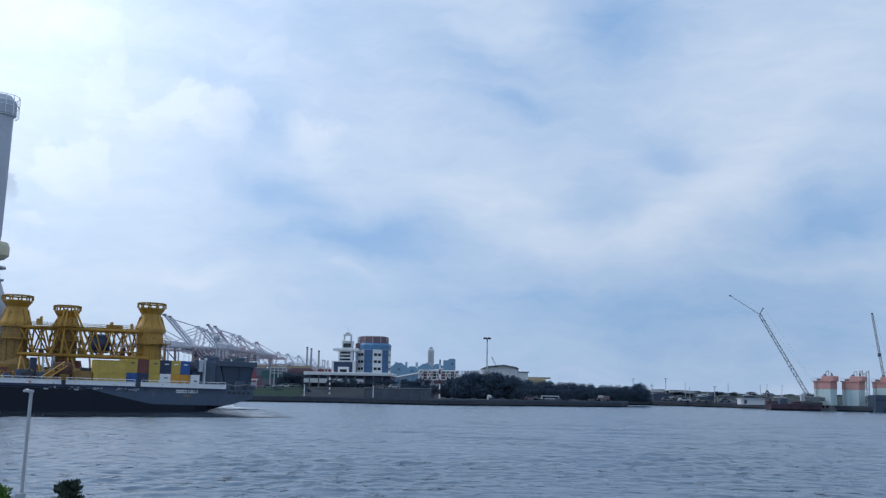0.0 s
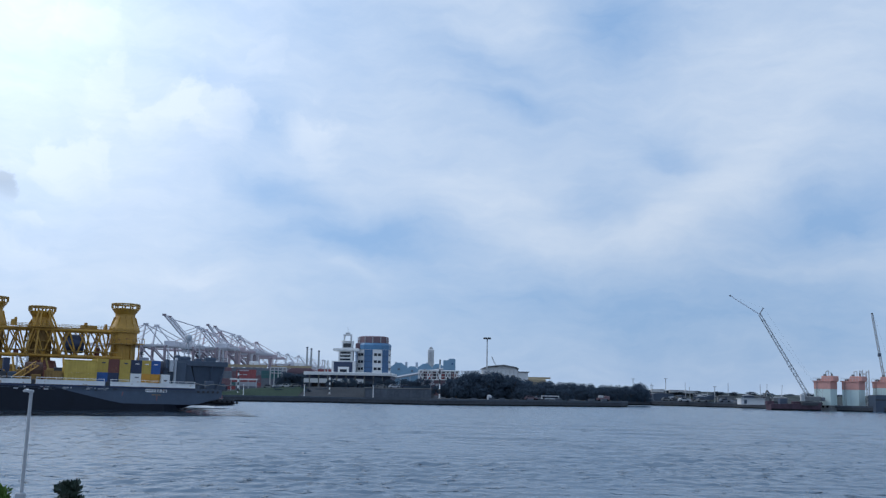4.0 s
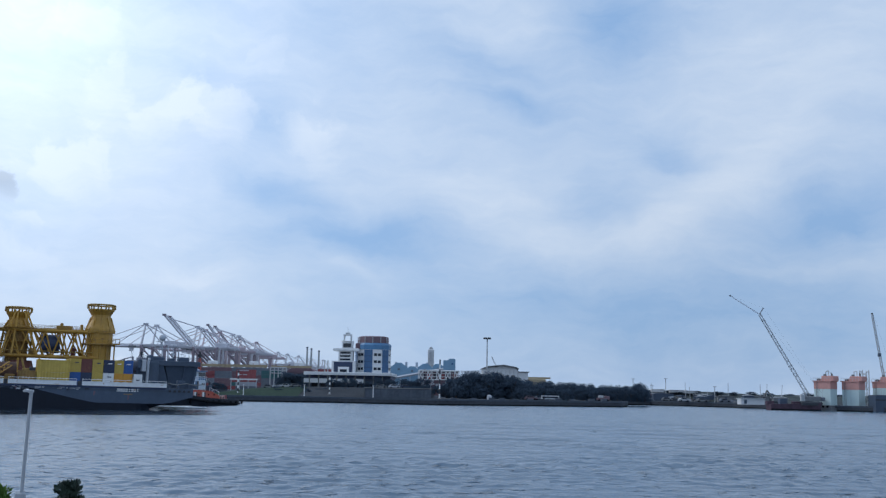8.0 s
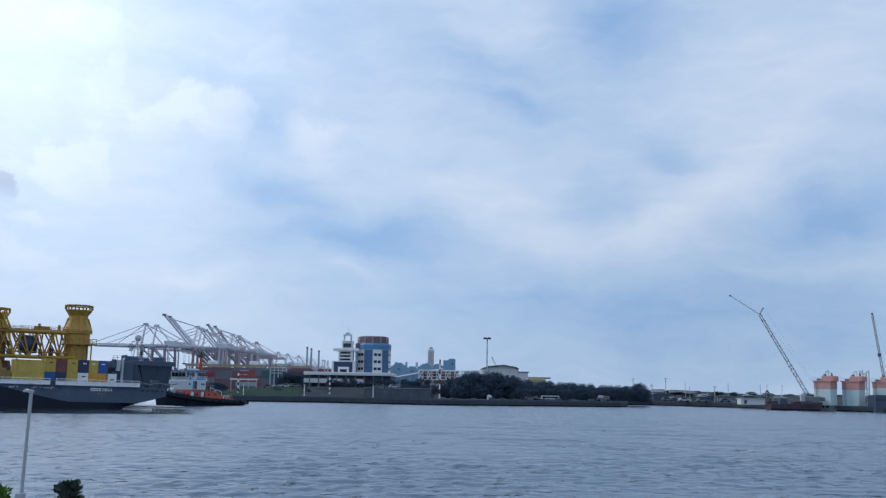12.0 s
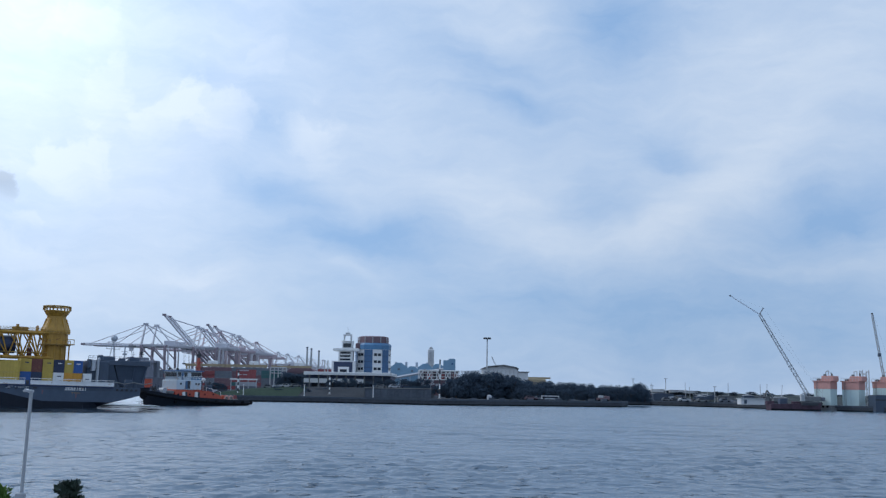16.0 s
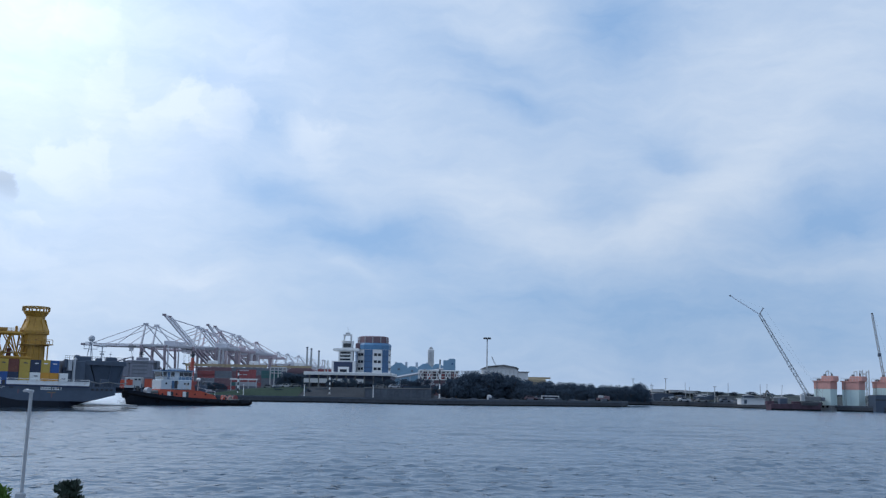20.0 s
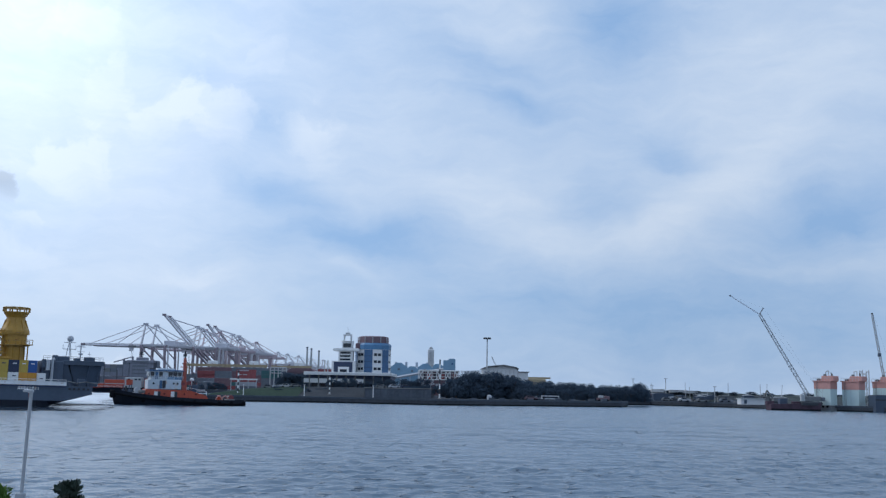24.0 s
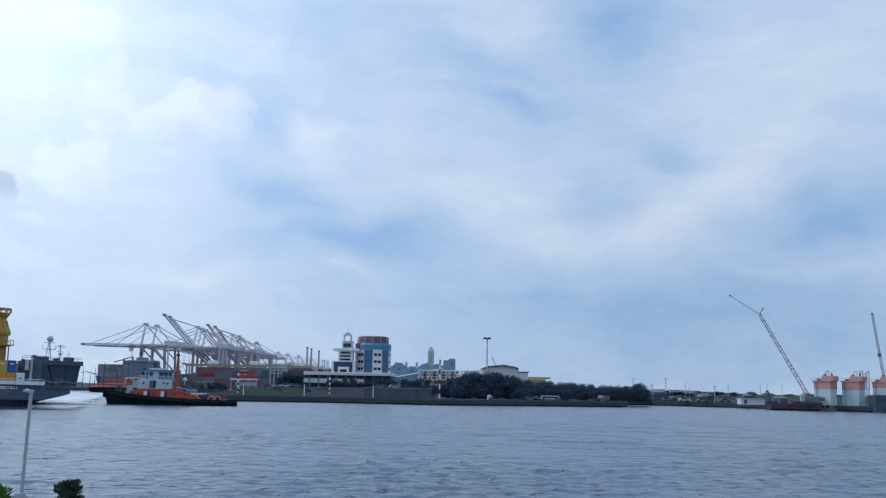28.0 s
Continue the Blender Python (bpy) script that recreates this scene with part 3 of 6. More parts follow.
    top_rail.tube((-5.8, -10.3, 10.75), (6.8, -10.3, 10.75), 0.045, 5).tube((-5.8, -10.3, 10.35), (6.8, -10.3, 10.35), 0.035, 5)
    part("roof_rail", top_rail, M_MIDGREY, house)
    # lockers along the stern edge
    for x in (-3.4, -1.0, 1.6, 4.0):
        part("stern_locker", Shape().cbox(x, x + 1.5, -3.4, -2.0, DECK + 0.05, DECK + 1.0 + (x * 3 % 0.6), 0.08), M_DKGREY if x < 0 else M_MIDGREY, ship)
    radar = part("radar_mast", Shape().tube((-2.1, -18, 9.2), (-2.1, -18, 13.5), 0.13, 8).box(-3.1, -1.2, -18.1, -17.9, 13.2, 13.35).box(-2.9, -1.4, -18.1, -17.9, 12.1, 12.22).box(-2.5, -1.7, -18.3, -17.7, 11.4, 11.8), M_STEELG, ship)
    part("radar_scanner", Shape().box(-2.8, -1.4, -17.9, -17.7, 13.5, 13.68), M_WHITE, radar)
    part("aerial", Shape().tube((-4.0, -18, 9.2), (-4.0, -18, 12.2), 0.05, 6).box(-4.4, -3.6, -18.05, -17.95, 11.6, 11.7), M_STEELG, ship)
    # stern handrail with a sagging rope
    rope = Shape()
    for i in range(8):
        a, b = i / 8, (i + 1) / 8
        sag = lambda s: 5.35 - 0.35 * math.sin(math.pi * s * 2) ** 2
        rope.tube((2.8 - 7.5 * a, -1.0, sag(a)), (2.8 - 7.5 * b, -1.0, sag(b)), 0.1, 6)
    part("mooring_rope", rope, M_DULL, ship)
    for x in (-1.5, 0.4, 2.2):
        part("bitt", Shape().lathe([(0.28, 0), (0.28, 0.8), (0.36, 0.85), (0.36, 1.0)], 12, (x, -1.4, DECK)), M_DKGREY, ship)
    # the crane's tall column at the far side
    cx, cy = 43.7, -46.5
    part("crane_pedestal", Shape().lathe([(6.0, DECK), (6.0, 15.0), (5.4, 19.0), (4.6, 22.5), (3.2, 26.5), (2.9, 29.0)], 32, (cx, cy, 0)), M_STEELG, ship, "pale grey crane pedestal", smooth=True)
    col = part("crane_column", Shape().lathe([(2.4, 29.0), (2.4, 33.0), (2.75, 36.0), (2.95, 50.0), (3.05, 61.8), (3.05, 62.8)], 32, (cx, cy, 0)), M_STEELG, ship, "smooth grey crane column", smooth=True)
    part("column_collar", Shape().lathe([(3.6, 30.6), (4.6, 31.4), (4.6, 33.4), (4.2, 34.2), (2.6, 34.4)], 24, (cx, cy, 0)), M_CREAM, col, "cream slewing collar")
    part("column_ring", Shape().lathe([(4.2, 28.6), (4.2, 29.0), (2.4, 29.2)], 24, (cx, cy, 0)).lathe([(4.0, 26.0), (4.0, 26.3), (2.4, 26.4)], 24, (cx, cy, 0)), M_STEELG, col)
    part("column_head", Shape().lathe([(3.05, 61.8), (3.6, 62.4), (3.6, 65.2), (3.2, 65.6), (2.4, 66.6), (0.4, 67.0)], 24, (cx, cy, 0)), M_STEELG, col)
    cage = Shape()
    for i in range(14):
        t = 2 * math.pi * i / 14
        p = (cx + 4.1 * math.cos(t), cy + 4.1 * math.sin(t))
        cage.tube((*p, 62.0), (*p, 66.4), 0.07, 5)
        q = (cx + 4.1 * math.cos(t + 2 * math.pi / 14), cy + 4.1 * math.sin(t + 2 * math.pi / 14))
        for z in (62.0, 64.2, 66.4):
            cage.tube((*p, z), (*q, z), 0.06, 5)
    part("head_gallery", cage, M_WHITE, col, "white caged gallery")
    return ship


ship = build_ship()


# ---- yellow pile frame on the deck ----
def build_frame():
    fr = empty("pile_frame", ship_pose(-38.11, 202.23), "large yellow tubular steel frame with three flared sleeve towers", "steel frame")
    towers = {"a": (37.4, -38.5, 1.04), "b": (10.6, -34.0, 1.0), "c": (27.4, -38.0, 0.92)}

    def tower(x, y, k, z0, dz, paint, flare=1.32, waist=1.1):
        r = 2.35 * k
        t = part("sleeve_tower", Shape().lathe([(r * 1.05, z0), (r * 1.05, 13.4), (r * waist, 13.5), (r * waist, 16.3)], 20, (x, y, 0)), paint, fr, "weathered yellow steel sleeve")
        part("cone", Shape().lathe([(r * flare, 16.4), (r * (flare - 0.02), 16.9), (r * (flare * 0.62 + 0.3), 17.8 + dz), (r * 1.0, 18.7 + dz), (r * 0.9, 19.5 + dz), (r * 0.9, 19.9 + dz), (r * 1.22, 21.0 + dz), (r * 1.22, 21.2 + dz)], 20, (x, y, 0)), M_YELLOW, t)
        part("band", Shape().lathe([(r * flare, 16.0), (r * flare, 16.35), (r, 16.45)], 20, (x, y, 0)).lathe([(r * (waist + 0.18), 13.3), (r * (waist + 0.18), 13.6), (r, 13.7)], 20, (x, y, 0)), M_YELLOW, t)
        for i in range(10):
            a = 2 * math.pi * i / 10 + 0.2
            c, s = math.cos(a), math.sin(a)
            part("rib", Shape().beam((x + c * r * 1.04, y + s * r * 1.04, z0), (x + c * r * 1.04, y + s * r * 1.04, 13.3), 0.34), paint, t)
            part("gusset", Shape().beam((x + c * r * (flare - 0.02), y + s * r * (flare - 0.02), 16.4), (x + c * r * 0.95, y + s * r * 0.95, 19.3 + dz), 0.26), M_YELLOW, t)
        rail = Shape()
        n = 11
        for i in range(n):
            a, b = 2 * math.pi * i / n, 2 * math.pi * (i + 1) / n
            p, q = (x + math.cos(a) * r * 1.26, y + math.sin(a) * r * 1.26), (x + math.cos(b) * r * 1.26, y + math.sin(b) * r * 1.26)
            rail.beam((*p, 21.2 + dz), (*p, 22.2 + dz), 0.24)
            rail.beam((*p, 22.15 + dz), (*q, 22.15 + dz), 0.26)
        # Darker yellow puts the rim's shadow into its colour.
        part("rim_rail", rail, M_YELDARK, t, "square-holed rim on the tower top, coloured dark as if shadowed")

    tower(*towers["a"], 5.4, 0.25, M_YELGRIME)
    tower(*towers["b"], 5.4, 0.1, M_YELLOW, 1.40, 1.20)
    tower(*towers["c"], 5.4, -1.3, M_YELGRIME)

    def girder(p, q, z0, z1, bays):
        a, b = Vector((p[0], p[1], 0)), Vector((q[0], q[1], 0))
        for z, r in ((z1, 0.34), (z0, 0.36)):
            part("chord", Shape().tube(a + Vector((0, 0, z)), b + Vector((0, 0, z)), r, 10), M_YELLOW, fr)
        for i in range(bays):
            u, v = a.lerp(b, i / bays), a.lerp(b, (i + 1) / bays)
            m = u.lerp(v, 0.5)
            part("brace", Shape().tube(u + Vector((0, 0, z0)), m + Vector((0, 0, z1)), 0.18, 8), M_YELLOW, fr)
            part("brace", Shape().tube(m + Vector((0, 0, z1)), v + Vector((0, 0, z0)), 0.18, 8), M_YELLOW, fr)
            part("brace", Shape().tube(u + Vector((0, 0, z1)), v + Vector((0, 0, z0)), 0.15, 8), M_YELLOW, fr)

    A, B, C = towers["a"], towers["b"], towers["c"]
    girder((36.9, -36.0), (10.6, -31.8), 10.4, 16.0, 8)
    girder((36.9, -40.6), (10.6, -36.4), 10.4, 16.0, 8)
    for x, y0, y1 in ((34.0, -40.1, -35.5), (30.5, -39.6, -35.0), (22.0, -38.2, -33.6), (18.0, -37.6, -33.0), (14.0, -36.9, -32.3)):
        part("cross_tie", Shape().tube((x, y0, 16.0), (x, y1, 16.0), 0.25, 8).tube((x, y0, 10.4), (x, y1, 16.0), 0.18, 8), M_YELLOW, fr)
    part("blue_tank", Shape().tube((22.6, -35.5, 13.2), (18.9, -35.5, 13.2), 2.0, 20), M_NAVY, fr, "dark blue drum slung inside the frame")
    part("walkway", Shape().box(13, 34, -34.6, -33.4, 16.4, 16.5), M_YELLOW, fr)
    for x, w, h in ((33.4, 0.5, 1.2), (18.2, 1.7, 0.75), (18.8, 0.3, 1.3), (14.6, 0.25, 1.2), (33.0, 0.25, 1.7)):
        part("fitting", Shape().cbox(x - w, x + w, -34.5, -33.5, 16.5, 16.5 + h, 0.1), M_YELLOW, fr)
    # walkway rails, ladders and pipe runs along the frame
    for y0, y1 in ((-36.0, -31.8), (-40.6, -36.4)):
        rail = Shape()
        for i in range(19):
            s = i / 18
            x, y = 35.5 - 23.6 * s, y0 + (y1 - y0) * s
            rail.tube((x, y, 16.3), (x, y, 17.15), 0.04, 5)
        for z in (16.75, 17.15):
            rail.tube((35.5, y0, z), (11.9, y1, z), 0.04, 5)
        part("handrail", rail, M_YELDARK, fr)
        for z, r in ((11.5, 0.1),):
            part("pipe_run", Shape().tube((35.2, y0 + 0.5, z), (12.2, y1 + 0.5, z), r, 7), M_YELDARK, fr)
    for x, y in ((30.2, -34.6), (13.2, -31.9)):
        ladder = Shape()
        for d in (-0.25, 0.25):
            ladder.tube((x + d, y, 10.4), (x + d, y, 16.6), 0.05, 5)
        for i in range(20):
            ladder.tube((x - 0.25, y, 10.6 + i * 0.3), (x + 0.25, y, 10.6 + i * 0.3), 0.03, 4)
        part("ladder", ladder, M_YELDARK, fr)
    for i, x in enumerate((32.2, 24.4, 15.6)):
        part("hanger", Shape().tube((x, -37.5, 10.4), (x, -37.5, 16.0), 0.16, 7), M_YELLOW if i % 2 else M_YELDARK, fr)
        part("valve_box", Shape().cbox(x - 0.5, x + 0.5, -37.0, -36.2, 10.8, 11.6 + (i % 3) * 0.5, 0.1), M_YELDARK if i % 2 else M_BROWN, fr)
    # ring galleries round the sleeves
    for x, y, k in towers.values():
        gal = Shape()
        n = 16
        for i in range(n):
            a, b = 2 * math.pi * i / n, 2 * math.pi * (i + 1) / n
            p, q = (x + math.cos(a) * 3.5 * k, y + math.sin(a) * 3.5 * k), (x + math.cos(b) * 3.5 * k, y + math.sin(b) * 3.5 * k)
            gal.tube((*p, 14.5), (*q, 14.5), 0.045, 5)
            part("gallery_post", Shape().tube((*p, 13.55), (*p, 14.5), 0.05, 5), M_YELDARK, fr)
        part("gallery_rail", gal, M_YELDARK, fr)
        part("gallery", Shape().lathe([(2.5 * k, 13.42), (3.6 * k, 13.42), (3.6 * k, 13.56), (2.5 * k, 13.56)], 20, (x, y, 0)), M_YELDARK, fr, "narrow ring gallery")
    # long braces running down from the rear tower
    for dx, dy in ((-5.2, 2.0), (-3.8, 2.4), (3.4, 2.2), (1.4, 2.6)):
        part("raking_brace", Shape().tube((27.4 + dx * 0.25, -35.6, 20.1), (27.4 + dx, -35.6 + dy, 10.6), 0.22, 8), M_YELLOW, fr)
    # feet and skid gear on deck
    for x, y in ((37.4, -38.5), (10.6, -34.0), (27.4, -38.0)):
        part("mud_mat", Shape().cbox(x - 3.6, x + 3.6, y - 3.6, y + 3.6, DECK + 0.05, 5.4, 0.2), M_DARK, fr, "dark steel foot")
    part("side_platform", Shape().box(6.8, 8.9, -33, -30, 13.5, 13.7).beam((6.9, -30.2, 13.6), (6.9, -30.2, 14.7), 0.1).beam((8.7, -30.2, 13.6), (8.7, -30.2, 14.7), 0.1)
         .beam((6.9, -30.2, 14.7), (8.7, -30.2, 14.7), 0.1).tube((7.8, -31, DECK + 0.1), (7.8, -31, 13.5), 0.16, 8), M_YELLOW, fr)
    for x in (31.5, 38.0, 41.5):
        part("tool_rack", Shape().cbox(x - 0.9, x + 0.9, -22.5, -20.8, DECK + 0.05, DECK + 1.2 + (x * 7 % 2), 0.15), M_YELLOW, fr)
    part("base_skirt", Shape().lathe([(3.3, DECK + 0.1), (3.3, 8.2), (2.6, 9.6)], 16, (36.9, -38.5, 0)), M_YELGRIME, fr)
    for x in (40.5, 33.2):
        part("reel", Shape().tube((x, -33.2, 6.4), (x, -34.6, 6.4), 1.9, 20), M_YELLOW, fr, "large cable reel")
    part("blue_locker", Shape().cbox(34.6, 35.8, -24, -22, DECK + 0.1, 9.4, 0.1), M_NAVY, fr, "tall navy blue locker")
    rng = random.Random(77)
    for i in range(26):
        x, y = rng.uniform(22, 44), rng.uniform(-36, -27)
        w, h = rng.uniform(0.4, 1.5), rng.uniform(0.8, 3.8)
        part("deck_gear", Shape().cbox(x - w, x + w, y - 0.8, y + 0.8, DECK + 0.05, DECK + h, 0.12), rng.choice([M_BROWN, M_YELDARK, M_YELLOW, M_DARK, M_DKGREY]), fr)
    for i in range(9):
        x = 23 + i * 2.4
        part("sea_fastening", Shape().beam((x, -29, DECK), (x + rng.uniform(-2, 2), -32, 9.8), 0.32), M_YELDARK if i % 2 else M_YELLOW, fr)
    for i in range(26):
        x, y = rng.uniform(27, 45), rng.uniform(-17, -11)
        w, h = rng.uniform(0.3, 1.2), rng.uniform(0.6, 2.6)
        part("deck_gear", Shape().cbox(x - w, x + w, y - 0.7, y + 0.7, DECK + 0.05, DECK + 0.1 + h, 0.1), (M_DARK, M_YELGRIME, M_DKGREY, M_BROWN, M_YELDARK)[i % 5], fr)
    for i in range(12):
        x = rng.uniform(27, 44)
        part("pipe_spool", Shape().tube((x, -16, DECK + 0.4), (x + rng.uniform(-3, 3), -12, DECK + rng.uniform(1.6, 4.2)), 0.16, 7), M_YELGRIME if i % 2 else M_DARK, fr)
    part("drum_cradle", Shape().lathe([(3.4, DECK + 0.1), (3.4, 6.8), (2.7, 9.4)], 16, (26.6, -38.0, 0)), M_BROWN, fr, "rusty brown cradle")
    for x in (26.2, 28.8):
        part("reel", Shape().tube((x, -31.0, 6.6), (x, -33.0, 6.6), 1.5, 18), M_BROWN, fr)
    part("side_scaffold", Shape().lattice((31.5, -30, DECK), (31.5, -30, 10.0), 2.0, 0.1, 5), M_STEELG, fr)
    part("yellow_jib", Shape().lattice((35.0, -9.5, 5.2), (31.0, -9.5, 8.2), 0.9, 0.09, 5), M_YELLOW, fr, "small folded yellow jib")
    part("winch", Shape().tube((32.6, -14, 6.6), (29.6, -14, 6.6), 2.0, 16).cbox(29.0, 33.4, -15.6, -12.4, DECK + 0.05, 5.2, 0.1), M_RUST, fr, "rusty winch drum")
    return fr


pile_frame = build_frame()
CARGO = [(pile_frame, Matrix.Identity(4))]


# ---- containers ----
def container(length, paint, name="container", label="", group="", w=2.44, h=2.59):
    """x along, end doors at both ends, base on z = 0."""
    ob = empty(name, Matrix.Identity(4), label, "container", group)
    frame_s = Shape()
    for x in (0, length - 0.16):
        for y in (0, w - 0.16):
            frame_s.box(x, x + 0.16, y, y + 0.16, 0, h)
    for z in (0, h - 0.14):
        for y in (0, w - 0.14):
            frame_s.box(0.16, length - 0.16, y, y + 0.14, z, z + 0.14)
        for x in (0, length - 0.14):
            frame_s.box(x, x + 0.14, 0.14, w - 0.14, z, z + 0.14)
    part("frame", frame_s, paint, ob)
    n = int(length / 0.28)
    for y, s in ((0.05, -1), (w - 0.05, 1)):
        side = Shape()
        row = []
        for i in range(n + 1):
            x = 0.1 + (length - 0.2) * i / n
            row.append((x, y - s * (0.05 if i % 2 else 0.0)))
        for (xa, ya), (xb, yb) in zip(row[:-1], row[1:]):
            side.add([(xa, ya, 0.1), (xb, yb, 0.1), (xb, yb, h - 0.1), (xa, ya, h - 0.1)], [(0, 1, 2, 3)])
        part("corrugated_side", side, paint, ob, fix=False)
    part("roof_panel", Shape().box(0.05, length - 0.05, 0.05, w - 0.05, h - 0.09, h - 0.03), paint, ob)
    for x, s in ((0.03, 1), (length - 0.09, -1)):
        for y in (0.14, w / 2 + 0.01):
            leaf = part("door", Shape().box(x, x + 0.06, y, y + w / 2 - 0.15, 0.14, h - 0.14), paint, ob)
            xb = x - 0.03 if s > 0 else x + 0.07
            part("lock_bar", Shape().box(xb, xb + 0.03, y + 0.3, y + 0.36, 0.2, h - 0.2).box(xb, xb + 0.03, y + 0.7, y + 0.76, 0.2, h - 0.2), paint, leaf)
    return ob


def panel(ob, paint, y0, z0, y1, z1):
    part("marking", Shape().box(-0.05, -0.04, y0, y1, z0, z1), paint, ob)


def deck_containers():
    """Ends to the ship's near side: the container's x runs inboard."""
    base = DECK + 0.05
    made = []
    # the outer edge of each box, colours of the lower and the upper tier
    rows = [(20.3, 2.06, M_BLUEC, "plain blue", M_YELC, "yellow"), (18.2, 2.06, M_NAVY, "navy blue", M_BROWN, "dark brown"), (16.05, 2.06, M_YELC, "yellow", M_YELC, "yellow"),
            (13.9, 2.06, M_WHITE, "white", M_NAVY, "navy blue"), (11.8, 1.78, M_ORGC, "ochre", M_YELC, "golden yellow"), (9.98, 1.78, M_ORGC, "ochre", M_BLUEC, "blue")]
    for x, wide, low, word, high, word2 in rows:
        for tier, paint, w in ((0, low, word), (1, high, word2)):
            c = container(6.06, paint, label=f"{w} steel shipping container stacked on the ship's deck", group="containers on the ship's deck", w=wide)
            if (tier and w != "dark brown") or w == "white":
                panel(c, M_NAVY if w in ("white", "yellow") else M_WHITE, 0.5, 1.75, 1.25, 1.95)
            made.append((c, pose(x - wide, -8.0, base + tier * 2.62, 0, 0, -90)))
    c = container(2.99, M_WHITE, label="short white steel container on the ship's deck", group="containers on the ship's deck", w=1.7)
    panel(c, M_NAVY, 0.5, 1.3, 1.2, 1.5)
    made.append((c, pose(8.15 - 1.7, -7.0, base, 0, 0, -90)))
    for z in (0, 2.41):
        c = container(6.0, M_YELC, label="bright yellow steel container lying along the ship's deck", group="containers on the ship's deck", h=2.38)
        panel(c, M_STEELG, 0.4, 1.9, 1.2, 2.05)
        made.append((c, pose(20.45, -9.4, base + z)))
    c = container(2.99, M_YELGRIME, label="short rusty ochre steel container on the ship's deck", group="containers on the ship's deck")
    made.append((c, pose(26.7, -9.4, base)))
    return made


CARGO += deck_containers()
for ob, local in CARGO:
    ob.matrix_basis = ship_pose(-38.11, 202.23) @ local


# ---- harbour tug: x to the bow, z up from the water ----
TUG_ROWS = [(0.0, -60.7, 260, 78), (4.0, -60.3, 260, 77), (8.0, -59.7, 260, 74), (12.0, -59.4, 260, 67), (14.0, -59.6, 260, 62), (16.0, -60.0, 260, 56), (18.0, -60.7, 260, 48),
            (20.0, -61.6, 260, 39), (22.0, -62.5, 260, 31), (24.0, -63.4, 260, 24), (26.0, -64.3, 260, 17), (28.0, -65.1, 260, 10)]


def tug_pose(x, y, turn):
    return pose(x, y, 0, 0, 0, 180 + turn)


def build_tug():
    tug = empty("harbour_tug", tug_pose(-60.7, 260, 78), "black-hulled harbour tug with orange deckhouse and pale wheelhouse", "tugboat")
    st = [(-14.9, 3.2, 0.85), (-14.3, 4.0, 0.8), (-12, 4.5, 0.75), (-8, 4.7, 0.85), (-2, 4.7, 1.15), (4, 4.6, 1.45), (9, 4.1, 1.9), (12.5, 3.0, 2.35), (15, 1.6, 2.8), (16.6, 0.5, 3.1), (17.1, 0.12, 3.2)]
    rings, rails = [], []
    for x, b, z in st:
        rake = 0.0 if x < 9 else (x - 9) * 0.16
        rings.append([(x - rake, b * 0.82, -1.2), (x, b, z), (x, -b, z), (x - rake, -b * 0.82, -1.2)])
        rails.append((x, b, z))
    hull = part("hull", Shape().rings(rings), M_TUGHULL, tug, "black hull")
    for s in (1, -1):
        part("bulwark", Shape().rings([[(x, s * b, z - 0.2), (x, s * max(b - 0.16, 0.02), z - 0.2), (x, s * max(b - 0.16, 0.02), z + 0.6), (x, s * b, z + 0.6)] for x, b, z in rails]), M_TUGHULL, tug)
        part("rubber_fender", Shape().rings([[(x, s * (b + 0.12) + 0.26 * math.cos(k * 0.7854), z - 0.35 + 0.26 * math.sin(k * 0.7854)) for k in range(8)] for x, b, z in rails]), M_RUBBER, hull)
    for x in range(-14, 13, 3):
        b = 4.75 if x < 6 else 3.6
        part("tyre", Shape().tube((x, b, 0.7 if x < -2 else 1.0), (x, b + 0.28, 0.7 if x < -2 else 1.0), 0.42, 12), M_RUBBER, hull)
    part("bow_fender", Shape().lathe([(0.5, 0), (0.85, 0.3), (0.85, 1.6), (0.5, 1.9)], 14, (16.5, 0, 1.6)), M_RUBBER, hull)
    top = part("casing_base", Shape().box(-6.0, 9.7, -3.2, 3.2, 0.7, 1.62), M_TUGHULL, tug)
    # orange casing
    cas = Shape().rings([[(-5.6, 3.1, 1.6), (9.6, 2.9, 1.6), (9.6, -2.9, 1.6), (-5.6, -3.1, 1.6)], [(-5.2, 3.05, 2.4), (9.5, 2.88, 2.4), (9.5, -2.88, 2.4), (-5.2, -3.05, 2.4)],
                         [(-1.2, 3.0, 3.55), (9.3, 2.8, 3.85), (9.3, -2.8, 3.85), (-1.2, -3.0, 3.55)]])
    casing = part("deckhouse", cas, M_ORANGE, top, "orange deckhouse with a sloping after end")
    for x in (3.0, 7.0):
        part("doorway", Shape().box(x - 0.4, x + 0.4, 2.9, 3.16, 1.75, 3.3), M_WHITE, casing, "open white door leaf")
        part("doorway", Shape().box(x - 1.1, x - 0.42, 2.9, 3.14, 1.75, 3.3), M_DARK, casing)
    for x in (-2.6, 0.2, 5.0, 8.6):
        part("porthole", Shape().tube((x, 2.8, 2.7), (x, 3.14, 2.7), 0.2, 12), M_GLASS, casing)
    # lower and upper house
    lo = part("lower_house", Shape().cbox(1.0, 8.9, -2.6, 2.6, 3.85, 6.1, 0.12), M_TUGWHITE, top, "pale painted lower house")
    part("open_door", Shape().box(4.7, 5.5, 2.56, 2.63, 4.0, 5.9), M_DARK, lo)
    part("door_leaf", Shape().box(5.55, 6.2, 2.6, 2.68, 4.0, 5.9), M_BBLUE, lo, "blue-grey door")
